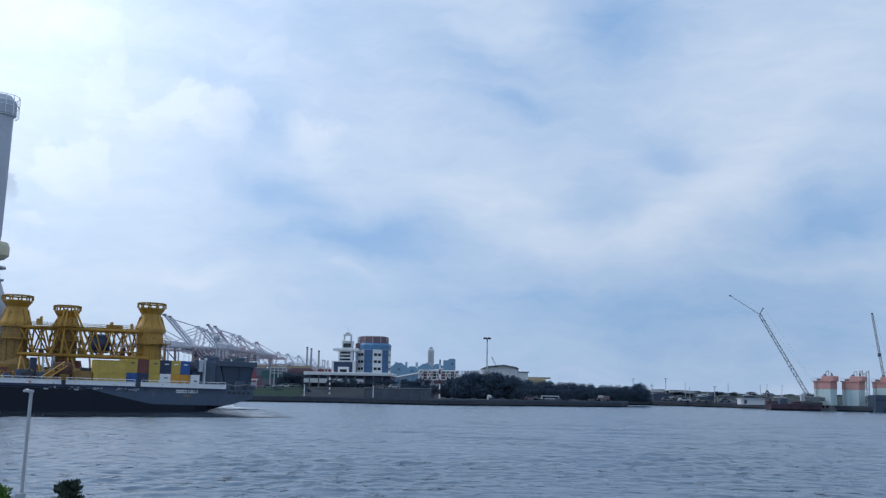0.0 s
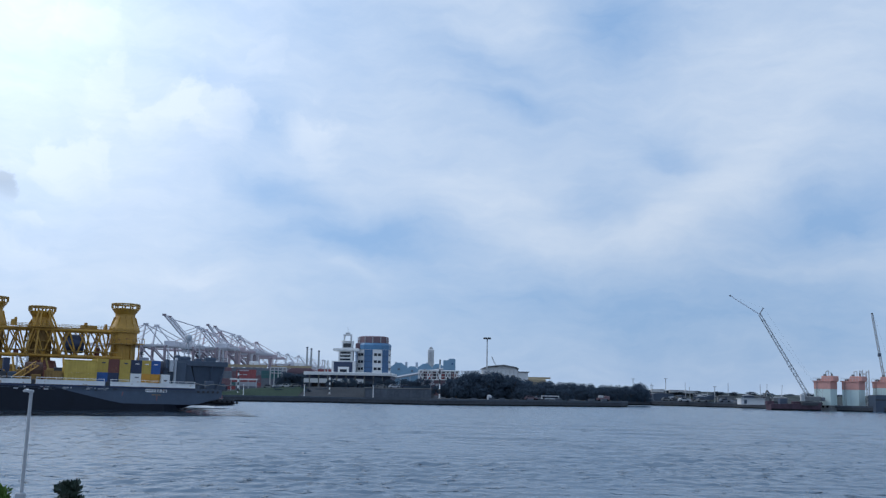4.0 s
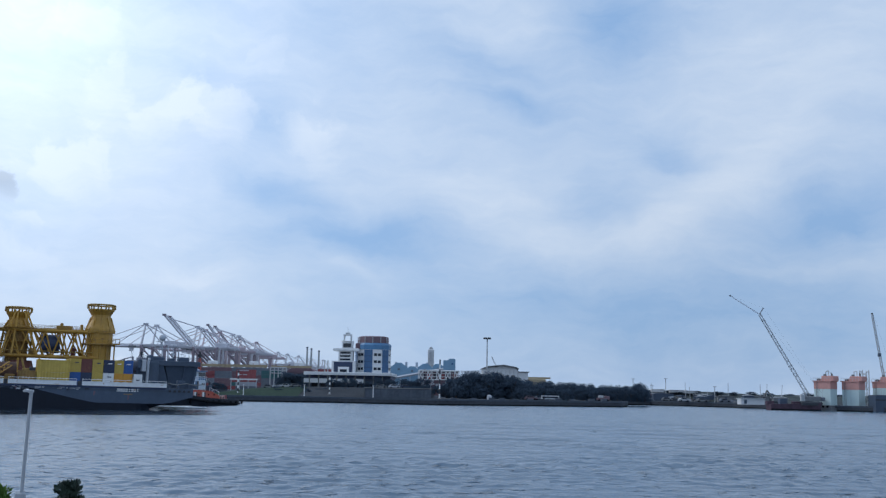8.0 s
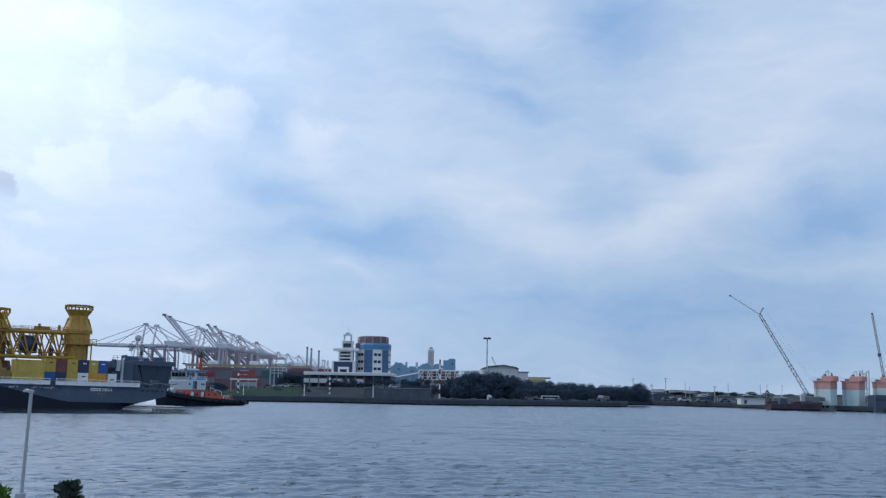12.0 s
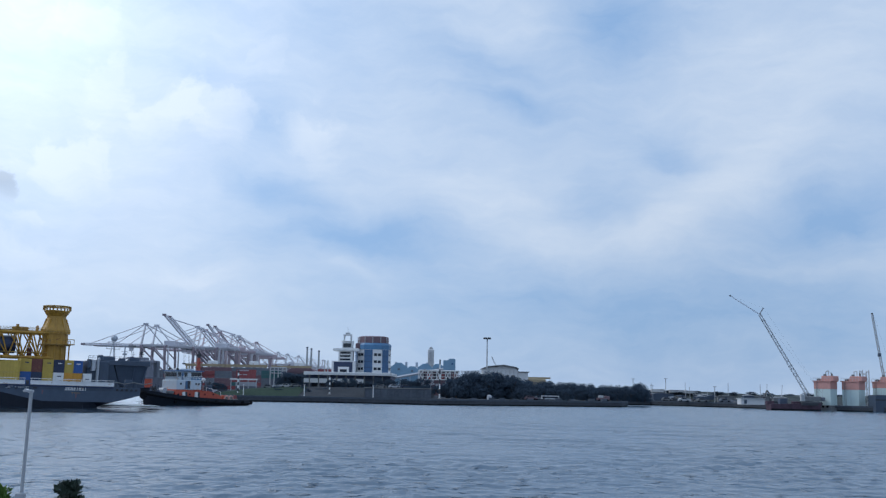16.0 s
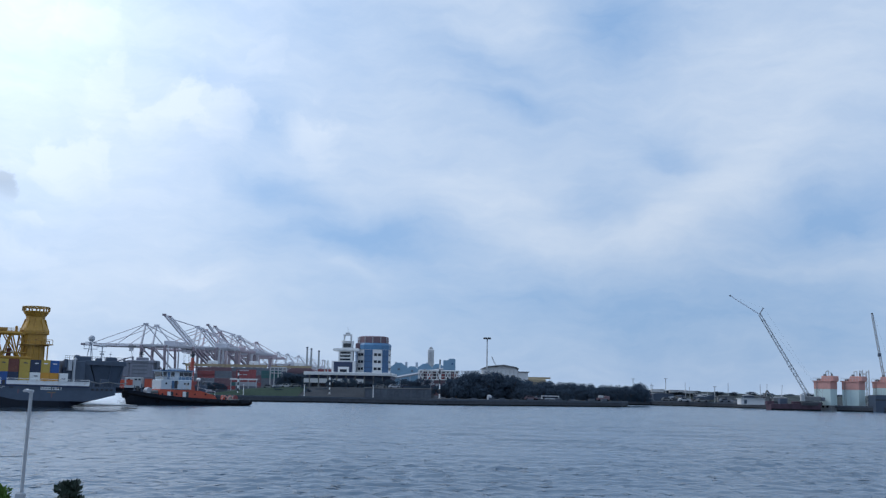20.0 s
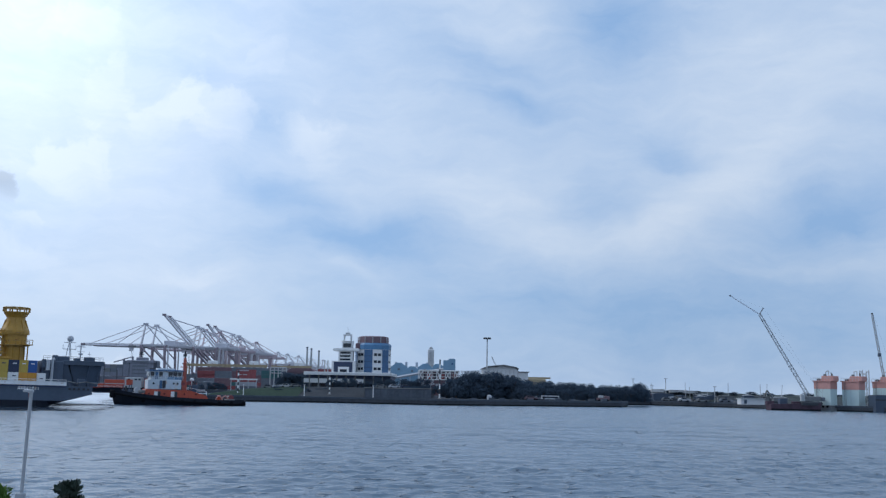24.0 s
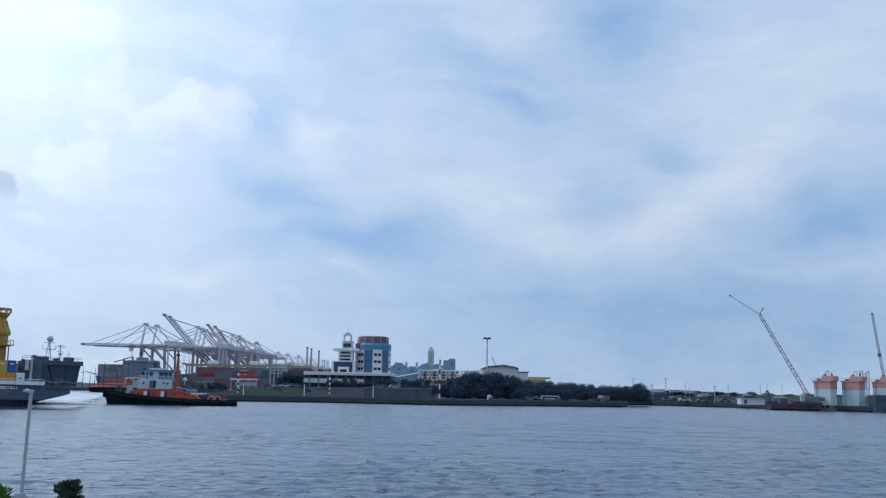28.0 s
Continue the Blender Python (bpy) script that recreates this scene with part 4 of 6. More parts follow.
    for x in (1.9, 2.8, 7.6):
        part("porthole", Shape().tube((x, 2.5, 5.2), (x, 2.66, 5.2), 0.25, 12), M_GLASS, lo)
    up = part("wheelhouse", Shape().rings([[(0.9, 2.3, 6.1), (8.2, 2.3, 6.1), (8.2, -2.3, 6.1), (0.9, -2.3, 6.1)], [(0.7, 2.2, 8.2), (8.7, 2.2, 8.2), (8.7, -2.2, 8.2), (0.7, -2.2, 8.2)]]), M_TUGWHITE, top)
    part("roof", Shape().cbox(0.3, 9.0, -2.6, 2.6, 8.2, 8.45, 0.08), M_BBLUE, up, "blue-edged wheelhouse roof")
    part("roof_box", Shape().cbox(2.4, 6.6, -1.5, 1.5, 8.45, 8.85, 0.1), M_TUGWHITE, up)
    for x, w in ((1.4, 0.42), (2.45, 0.5), (3.6, 0.5), (5.9, 0.42), (7.9, 0.42)):
        part("window", Shape().box(x - w, x + w, 2.15, 2.37, 6.85, 7.95), M_GLASS, up)
    part("window_band", Shape().box(0.8, 4.3, 2.2, 2.33, 6.2, 6.75), M_RINGBLUE, up, "blue painted panel")
    for y in (-1.5, -0.5, 0.5, 1.5):
        part("window", Shape().box(8.35, 8.66, y - 0.4, y + 0.4, 6.95, 7.9), M_GLASS, up)
    part("wheelhouse_door", Shape().box(6.6, 7.2, 2.2, 2.36, 6.2, 7.9), M_BBLUE, up)
    rail = Shape()
    for i in range(9):
        x = 0.6 + i * 1.05
        rail.tube((x, 2.55, 6.1), (x, 2.55, 7.0), 0.035, 5)
    rail.tube((0.6, 2.55, 7.0), (9.0, 2.55, 7.0), 0.04, 5)
    rail.tube((0.6, 2.55, 6.55), (9.0, 2.55, 6.55), 0.03, 5)
    part("handrail", rail, M_WHITE, lo)
    for x, y in ((7.8, 1.4), (7.8, -1.4), (3.3, 0.5)):
        part("searchlight", Shape().lathe([(0.3, 0), (0.3, 0.4), (0.1, 0.5)], 10, (x, y, 8.45)), M_DARK, up)
    # tapered mast trunk abaft the house, with ladders and a dark top
    mast = part("mast", Shape().rings([[(x0, y0, z), (x1, y0, z), (x1, -y0, z), (x0, -y0, z)] for z, x0, x1, y0 in ((3.5, -0.9, 0.35, 0.7), (6.0, -0.6, 0.3, 0.45), (11.6, -0.4, 0.15, 0.22))]), M_REDMAST, top, "faded orange-red mast trunk")
    part("mast_top", Shape().tube((-0.15, 0, 11.6), (-0.1, 0, 13.2), 0.2, 8).box(-0.5, 0.3, -0.4, 0.4, 11.9, 12.5), M_DARK, mast)
    part("crosstree", Shape().box(-0.3, 0.0, -1.5, 1.5, 10.3, 10.5).box(-1.0, 0.9, -0.12, 0.12, 9.2, 9.4), M_ORANGE, mast)
    part("mast_stay", Shape().tube((-0.2, 0, 11.5), (-5.0, 1.5, 2.6), 0.04, 5).tube((-0.2, 0, 11.5), (-5.0, -1.5, 2.6), 0.04, 5), M_DARK, mast)
    for y in (1.6, -1.6):
        part("funnel", Shape().cbox(-3.2, -1.7, y - 0.5, y + 0.5, 3.0, 5.0, 0.15), M_DKGREY, top)
        part("exhaust", Shape().tube((-2.5, y, 5.0), (-2.7, y, 5.8), 0.25, 10), M_DARK, top)
    part("rescue_boat", Shape().rings([[(-4.6, 0.25, 3.5), (-4.6, 0.5, 4.0), (-4.6, -0.5, 4.0), (-4.6, -0.25, 3.5)], [(-2.0, 0.5, 3.3), (-2.0, 0.8, 4.0), (-2.0, -0.8, 4.0), (-2.0, -0.5, 3.3)]]), M_STEELG, top, "pale grey rescue boat", m=pose(-0.4, 1.2, -0.1))
    part("lifebuoy", Shape().tube((0.4, 2.62, 5.2), (0.4, 2.76, 5.2), 0.38, 14).tube((0.4, 2.0, 5.2), (0.4, 2.62, 5.2), 0.05, 6), M_OLDRED, top, "faded red round lifebuoy")
    part("aft_rail", Shape().tube((-5.2, 2.9, 3.4), (-0.4, 2.9, 4.4), 0.05, 6).tube((-5.2, 2.9, 2.3), (-5.2, 2.9, 3.4), 0.05, 6).tube((-2.8, 2.9, 2.8), (-2.8, 2.9, 3.9), 0.05, 6).tube((-0.4, 2.9, 3.5), (-0.4, 2.9, 4.4), 0.05, 6), M_WHITE, top)
    winch = part("tow_winch", Shape().tube((-11.6, -1.4, 1.9), (-11.6, 1.4, 1.9), 0.55, 16).cbox(-12.6, -10.6, -1.8, 1.8, 0.9, 1.6, 0.1), M_DULL, tug, "grey drum of coiled tow rope")
    part("winch_flange", Shape().tube((-11.6, 1.4, 1.9), (-11.6, 1.55, 1.9), 0.68, 16).tube((-11.6, -1.55, 1.9), (-11.6, -1.4, 1.9), 0.68, 16), M_OLDRED, winch)
    for x in (-8.6, -10.1):
        arch = Shape()
        pts = [(x + 0.85 * math.cos(math.pi * k / 8), 1.6, 1.0 + 1.35 * math.sin(math.pi * k / 8)) for k in range(9)]
        for p, q in zip(pts[:-1], pts[1:]):
            arch.tube(p, q, 0.16, 7)
        part("tow_arch", arch, M_CORAL, tug, "faded coral tow rope arch")
    part("radar_dome", Shape().lathe([(0.12, 3.6), (0.12, 5.9), (0.5, 6.0), (0.55, 6.35), (0.3, 6.65), (0.05, 6.7)], 14, (-2.0, 0.0, 0)), M_WHITE, tug, "small white dome on a post", smooth=True)
    part("tow_hook", Shape().cbox(-9.3, -8.5, -0.5, 0.5, 0.95, 2.5, 0.1), M_ORANGE, tug)
    part("bow_winch", Shape().tube((11.0, -1.0, 3.5), (11.0, 1.0, 3.5), 0.7, 14).cbox(10.0, 12.0, -1.3, 1.3, 2.4, 3.0, 0.1), M_STEELG, tug, "grey bow winch")
    for x, y, z in ((13.0, 0.9, 4.2), (12.2, -0.9, 4.4), (14.2, -0.4, 4.0)):
        part("bow_post", Shape().tube((x, y, 2.9), (x, y, z + 0.6), 0.14, 8).cbox(x - 0.3, x + 0.3, y - 0.3, y + 0.3, 2.9, 3.6, 0.06), M_DKGREY, tug)
    part("rope_coil", Shape().lathe([(0.9, 2.8), (1.0, 3.1), (0.9, 3.5), (0.5, 3.6)], 14, (9.9, 1.6, 0)), M_DULL, tug, "coiled grey mooring rope")
    part("bow_bitt", Shape().lathe([(0.2, 0), (0.2, 1.5)], 10, (13.6, 0.5, 3.0)).lathe([(0.2, 0), (0.2, 1.5)], 10, (13.6, -0.5, 3.0)).tube((13.6, -0.9, 4.1), (13.6, 0.9, 4.1), 0.12, 8), M_DARK, tug)
    return tug


tug = build_tug()


# ---- white patches astern: churned wake, and sky reflection put into their colour ----
def build_wake():
    rng = random.Random(14)
    s = Shape()
    for i in range(5200):
        x = 6.0 - 15 * rng.random() ** 1.3
        near = -23.0 - 0.53 * x
        y = near - 34 * rng.random()
        grow = 1.0
        # Far patches whiten the basin water, painting its bright sky reflection.
        if i > 2200:
            y = -36 - 250 * rng.random() ** 1.4
            x += (y + 40) * 0.2
            grow = 1.0 - y / 70
        lx, ly = rng.uniform(0.8, 3.4) * grow, rng.uniform(0.5, 1.6) * grow
        a0 = rng.uniform(0, 6.28)
        ring = []
        for k in range(7):
            a = a0 + k * 6.2832 / 7
            r = rng.uniform(0.6, 1.1)
            ring.append((x + lx * r * math.cos(a), y + ly * r * math.sin(a), 0.11 + 0.0005 * (i % 90)))
        s.add(ring, [tuple(range(7))])
    ob = part("wake", s, M_FOAMGLARE)
    return tagged(ob, "pale wake foam, whose far patches paint bright sky reflection", "foam", kind="stuff")


wake = build_wake()
wake.matrix_basis = pose(-38.11, 202.23, 0, 0, 0, 208)


def build_hull_reflection():
    """Added smooth, darkened patches that stand in for the hull's dark reflection."""
    rng = random.Random(52)
    s = Shape()
    for i in range(1300):
        far = rng.random() ** 1.5
        x, y = rng.uniform(-2.5 + 6 * far, 58 + 20 * far), 0.4 + 30 * far
        lx, ly = rng.uniform(2.0, 6.5), rng.uniform(0.6, 2.4) * (1.2 - 0.6 * far)
        ring = []
        for k in range(9):
            a = k * 6.2832 / 9
            r = rng.uniform(0.75, 1.1)
            # drawn out along the wave crests
            u, v = lx * r * math.cos(a), ly * r * math.sin(a)
            ring.append((x + 0.88 * u + 0.47 * v, y - 0.47 * u + 0.88 * v, 0.06 + 0.00003 * i))
        if min(p[1] for p in ring) < -0.6 and x > 4:
            continue
        s.add(ring, [tuple(range(9))])
    return tagged(part("hull_reflection", s, M_REFLECTION), "smooth darkened water streaks painting the ship hull's reflection", "water", kind="stuff")


hull_reflection = build_hull_reflection()
hull_reflection.matrix_basis = pose(-38.11, 202.23, 0, 0, 0, 208)


# ---- vegetation ----
def leaf_cloud(rng, clumps, per, size, spread, upright=False):
    """Many small leaf faces gathered in clumps: clumps are (x, y, z, radius)."""
    v, f = [], []
    for cx, cy, cz, r in clumps:
        for _ in range(per):
            d = Vector((rng.gauss(0, 1), rng.gauss(0, 1), rng.gauss(0, 1)))
            d = d.normalized() * r * (0.55 + 0.5 * rng.random())
            c = Vector((cx, cy, cz)) + Vector((d.x, d.y, d.z * spread))
            n = (d.normalized() + Vector((rng.gauss(0, 0.5), rng.gauss(0, 0.5), rng.gauss(0.3, 0.5)))).normalized()
            u = n.orthogonal().normalized()
            w = n.cross(u)
            a = rng.random() * 6.28
            u, w = u * math.cos(a) + w * math.sin(a), w * math.cos(a) - u * math.sin(a)
            if upright:
                u = (d.normalized() * 0.7 + Vector((rng.gauss(0, 0.35), rng.gauss(0, 0.35), 0.75))).normalized()
                w = u.cross(Vector((rng.gauss(0, 1), rng.gauss(0, 1), rng.gauss(0, 1)))).normalized()
            s = size * rng.uniform(0.6, 1.3)
            k = len(v)
            v += [tuple(c - u * s), tuple(c + w * s * 0.45), tuple(c + u * s), tuple(c - w * s * 0.45)]
            f.append((k, k + 1, k + 2, k + 3))
    s = Shape()
    s.v, s.f = v, f
    return s


def tree_kit(seed, h, w, leaf=0.24, per=270):
    rng = random.Random(seed)
    trunk = Shape().tube((0, 0, 0), (0.1 * w, 0, h * 0.45), 0.045 * h, 8, 0.025 * h)
    clumps = []
    for i in range(9):
        a = 2.4 * i + rng.random()
        rr = w * 0.5 * rng.uniform(0.25, 0.85)
        z = h * rng.uniform(0.42, 0.86)
        p = (rr * math.cos(a), rr * math.sin(a), z)
        trunk.tube((0.05 * w, 0, h * rng.uniform(0.25, 0.42)), p, 0.014 * h, 5, 0.005 * h)
        clumps.append((*p, w * rng.uniform(0.17, 0.28)))
    clumps.append((0, 0, h * 0.86, w * 0.2))
    for i in range(9):
        a = 2.1 * i + rng.random()
        rr = w * 0.5 * rng.uniform(0.3, 0.9)
        clumps.append((rr * math.cos(a), rr * math.sin(a), h * rng.uniform(0.1, 0.45), w * rng.uniform(0.18, 0.27)))
    return trunk, leaf_cloud(rng, clumps, per, leaf, 0.8)


TREES = {}


def tree(x, y, z, h, w, seed, label="dark green broadleaf tree on the quay", material=None, group="trees on the far quay"):
    key = seed % 5
    if key not in TREES:
        tr, cr = tree_kit(key + 11, 8.0, 8.5)
        t = empty("tree", Matrix.Identity(4), label, "tree", group)
        part("trunk", tr, M_BARK, t, fix=False)
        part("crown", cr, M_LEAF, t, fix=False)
        TREES[key] = t
        used = t
    else:
        used = copy_thing(TREES[key], Matrix.Identity(4))
    used.matrix_basis = Matrix.LocRotScale((x, y, z), Euler((0, 0, seed * 1.3)), (w / 8.5, w / 8.5, h / 8.0))
    tagged(used, label, "tree", group)
    return used


# ---- the planted bank and wall on the far quay ----
TOP = 5.0


def build_bank():
    grass = Shape().rings([[(-79, 346, 1.8), (-74, 352, 2.6), (-66, 372, 4.2), (-60, 385, TOP - 0.6), (-60, 470, 1.9), (-95, 470, 1.82)],
                           [(-47, 347, 1.8), (-47, 354, 2.7), (-47, 372, TOP), (-47, 385, TOP), (-47, 470, TOP), (-60, 470, 1.82)]])
    tagged(part("grass_bank", grass, M_GRASS), "green grass bank sloping to the quay", "grass", kind="structure")
    soil = Shape().rings([[(-46.9, 347, 1.8), (-46.9, 354, 2.7), (-46.9, 372, TOP), (-46.9, 480, TOP), (-46.9, 480, 1.82)],
                          [(-25, 346, 1.8), (-25, 352, 2.7), (-25, 368, TOP), (-25, 480, TOP), (-25, 480, 1.82)]])
    tagged(part("earth_bank", soil, M_SOIL), "bare earth bank with patchy grass, coloured haze blue-grey", "ground", kind="structure")
    tagged(part("plateau", Shape().box(-24.9, -3, 349.2, 480, 1.82, TOP - 0.05), M_ASPH), "raised paved yard behind the wall", "ground", kind="structure")
    wall = tagged(part("retaining_wall", Shape().box(-25, -3, 348, 349.1, 1.7, TOP - 0.1), M_QUAY), "dark concrete retaining wall on the quay", "wall", kind="structure")
    for i in range(9):
        x = -24.6 + i * 2.4
        part("wall_panel", Shape().cbox(x, x + 2.25, 347.85, 348.05, 1.9, TOP - 0.5, 0.05), M_QUAY, wall)
    part("coping", Shape().box(-25.1, -2.9, 347.7, 349.3, TOP - 0.1, TOP + 0.15), M_CONC, wall)


build_bank()


# ---- harbour control building ----
def build_control():
    b = empty("control_building", pose(0, 0, 0), "white and blue harbour control building with round office block", "building")
    base = part("podium_wall", Shape().box(-53, -20, 418, 462, TOP - 0.2, 8.4), M_DKGREY, b)
    part("podium_glass", Shape().box(-53.2, -19.9, 417.6, 462, 8.4, 9.7), M_NAVY, b, "dark blue window band")
    part("podium_roof", Shape().cbox(-54.0, -19.2, 414.5, 464, 9.7, 10.9, 0.15), M_BWHITE, b, "white roof slab with deep eaves")
    part("white_band", Shape().box(-54.0, -30.5, 415.6, 417.5, 6.6, 8.3), M_BWHITE, b)
    for i in range(9):
        x = -52 + i * 3.6
        part("column", Shape().box(x, x + 0.5, 415.4, 415.55 + 0.3, TOP - 0.3, 9.7), M_DULL, b)
    for i in range(8):
        x = -51.2 + i * 3.6
        part("ground_window", Shape().box(x, x + 2.6, 417.8, 418.05, TOP + 0.1, 6.4), M_GLASS, b)
    # stepped white tower
    t0 = part("tower_base", Shape().box(-44.5, -35.0, 428, 440, 10.9, 15.6), M_BWHITE, b, "white stepped lookout tower")
    part("blue_panel", Shape().box(-43.6, -36.0, 427.8, 428.05, 11.0, 15.2), M_NAVY, t0)
    part("portal", Shape().box(-41.8, -37.4, 427.4, 427.85, 10.95, 13.2), M_BWHITE, t0)
    part("portal_opening", Shape().box(-41.0, -38.2, 427.3, 427.45, 10.95, 12.2), M_GLASS, t0)
    t1 = part("tower_shaft", Shape().box(-41.9, -36.2, 429, 437, 15.6, 19.8), M_BWHITE, b)
    for z in (15.9, 17.3, 18.6):
        part("window_strip", Shape().box(-41.2, -37.0, 428.85, 429.05, z, z + 0.7), M_GLASS, t1)
    part("tower_cap", Shape().cbox(-44.0, -33.6, 427.4, 439, 19.75, 20.75, 0.12), M_BWHITE, b)
    t2 = part("lookout", Shape().box(-40.6, -36.4, 429.5, 435, 20.75, 23.7), M_BWHITE, b)
    part("lookout_window", Shape().box(-40.1, -36.9, 429.3, 429.55, 21.2, 22.8), M_GLASS, t2)
    part("lookout_eave", Shape().cbox(-40.9, -36.1, 429.2, 435.3, 23.55, 23.85, 0.06), M_BWHITE, t2)
    fr = Shape()
    for x in (-39.9, -37.1):
        for y in (430, 433):
            fr.box(x - 0.22, x + 0.22, y - 0.22, y + 0.22, 23.8, 26.2)
    fr.box(-40.2, -36.8, 429.7, 433.3, 26.1, 26.5)
    part("signal_frame", fr, M_BWHITE, b)
    part("lantern", Shape().cbox(-39.4, -37.6, 430.5, 432.5, 26.5, 27.3, 0.1), M_GREYB, b)
    part("antenna", Shape().tube((-38.5, 431.5, 27.3), (-38.5, 431.5, 29.6), 0.06, 6), M_GREYB, b)
    for x in (-47.5, -46.2):
        part("roof_mast", Shape().tube((x, 430, 10.9), (x, 430, 15.8), 0.22, 6), M_GREYB, b)
    # round block: octagon of white and blue bays
    cx, cy, r, n = -28.5, 441.0, 7.4, 12
    def ring(z, rr, k=0.0):
        return [(cx + rr * math.cos(2 * math.pi * (i + k) / n), cy + rr * math.sin(2 * math.pi * (i + k) / n), z) for i in range(n)]
    turn = 0.1
    body = part("round_block", Shape().rings([ring(10.9, r, turn), ring(20.7, r, turn)]), M_BWHITE, b)
    part("blue_crown", Shape().rings([ring(20.7, r + 0.12, turn), ring(22.6, r + 0.12, turn), ring(23.4, r - 0.6, turn)]), M_RINGBLUE, b, "blue ring band")
    crown = part("maroon_crown", Shape().rings([ring(23.0, r - 0.95, turn), ring(26.0, r - 1.15, turn), ring(26.3, r - 1.9, turn)]), M_BRED, b, "maroon roof drum")
    for i in range(n):
        p, q = Vector(ring(0, r, turn)[i]), Vector(ring(0, r, turn)[(i + 1) % n])
        d, out = (q - p).normalized(), ((p + q) / 2 - Vector((cx, cy, 0))).normalized()
        if out.y > 0.3:
            continue
        def bay(s0, s1, z0, z1, proud, material, name, parent):
            a, c = p + (q - p) * s0, p + (q - p) * s1
            ring4 = lambda z: [tuple(k + Vector((0, 0, z))) for k in (a - out * 0.1, c - out * 0.1, c + out * proud, a + out * proud)]
            return part(name, Shape().rings([ring4(z0), ring4(z1)]), material, parent)
        if i % 2 == 0:
            bay(0.04, 0.96, 11.0, 20.6, 0.15, M_BBLUE, "glazed_bay", body)
            for z in (13.2, 15.6, 18.0):
                bay(0.04, 0.96, z, z + 0.12, 0.2, M_NAVY, "glazing_bar", body)
        else:
            for z in (12.2, 15.1, 18.0):
                bay(0.1, 0.46, z, z + 1.1, 0.04, M_GLASS, "window", body)
                bay(0.54, 0.9, z, z + 1.1, 0.04, M_GLASS, "window", body)
        pp = p - out * 0.9
        part("crown_pier", Shape().box(pp.x - 0.14, pp.x + 0.14, pp.y - 0.14, pp.y + 0.14, 23.2, 26.0), M_GREYB, crown)
    part("side_crown", Shape().box(-35.6, -32.5, 436, 446, 20.9, 23.2), M_BRED, b)


build_control()


# ---- marks and masts on the quay ----
def banded_pole(x, y, z0, z1):
    p = empty("banded_pole", pose(x, y, z0), "black and white banded navigation mark pole on the quay", "pole", "banded poles on the quay")
    n = 8
    for i in range(n):
        a, b = (z1 - z0) * i / n, (z1 - z0) * (i + 1) / n
        part("band", Shape().tube((0, 0, a), (0, 0, b), 0.24, 10), M_WHITE if i % 2 == 0 else M_DARK, p)
    part("base", Shape().lathe([(0.6, -0.02), (0.6, 0.2), (0.3, 0.3)], 12), M_CONC, p)
    return p


banded_pole(-67.6, 352, 2.0, 10.2)
banded_pole(-37.0, 352, 2.5, 9.0)
banded_pole(-0.3, 345, 1.8, 14.6)


def white_post(x, y, z0, h):
    p = empty("lamp_post", pose(x, y, z0), "slim white lamp post at the quay edge", "lamp post", "white posts on the quay")
    part("pole", Shape().tube((0, 0, 0), (0, 0, h), 0.15, 8, 0.1), M_WHITE, p)
    part("lamp_head", Shape().cbox(-0.4, 0.4, -0.15, 0.15, h, h + 0.16, 0.04), M_STEELG, p)
    part("foot", Shape().box(-0.3, 0.3, -0.3, 0.3, 0, 0.15), M_CONC, p)
    return p


for x, y, z in ((-64.2, 344, 1.8), (-44.4, 344, 1.8), (-21.8, 342, 1.8)):
    white_post(x, y, z, 3.8)


def flood_mast(x, y, z0, z1):
    p = empty("floodlight_mast", pose(x, y, z0), "tall grey floodlight mast over the yard", "floodlight mast")
    h = z1 - z0
    part("pole", Shape().tube((0, 0, 0), (0, 0, h), 0.42, 10, 0.22), M_GREYB, p)
    part("ring", Shape().lathe([(1.2, h - 0.7), (1.3, h - 0.6), (1.2, h - 0.4)], 12), M_GREYB, p)
    for i in range(6):
        a = i * math.pi / 3
        part("floodlight", Shape().cbox(1.3 * math.cos(a) - 0.45, 1.3 * math.cos(a) + 0.45, 1.3 * math.sin(a) - 0.3, 1.3 * math.sin(a) + 0.3, h - 0.7, h + 0.1, 0.08), M_DARK, p)
    return p


flood_mast(21.0, 480, 1.8, 28.6)


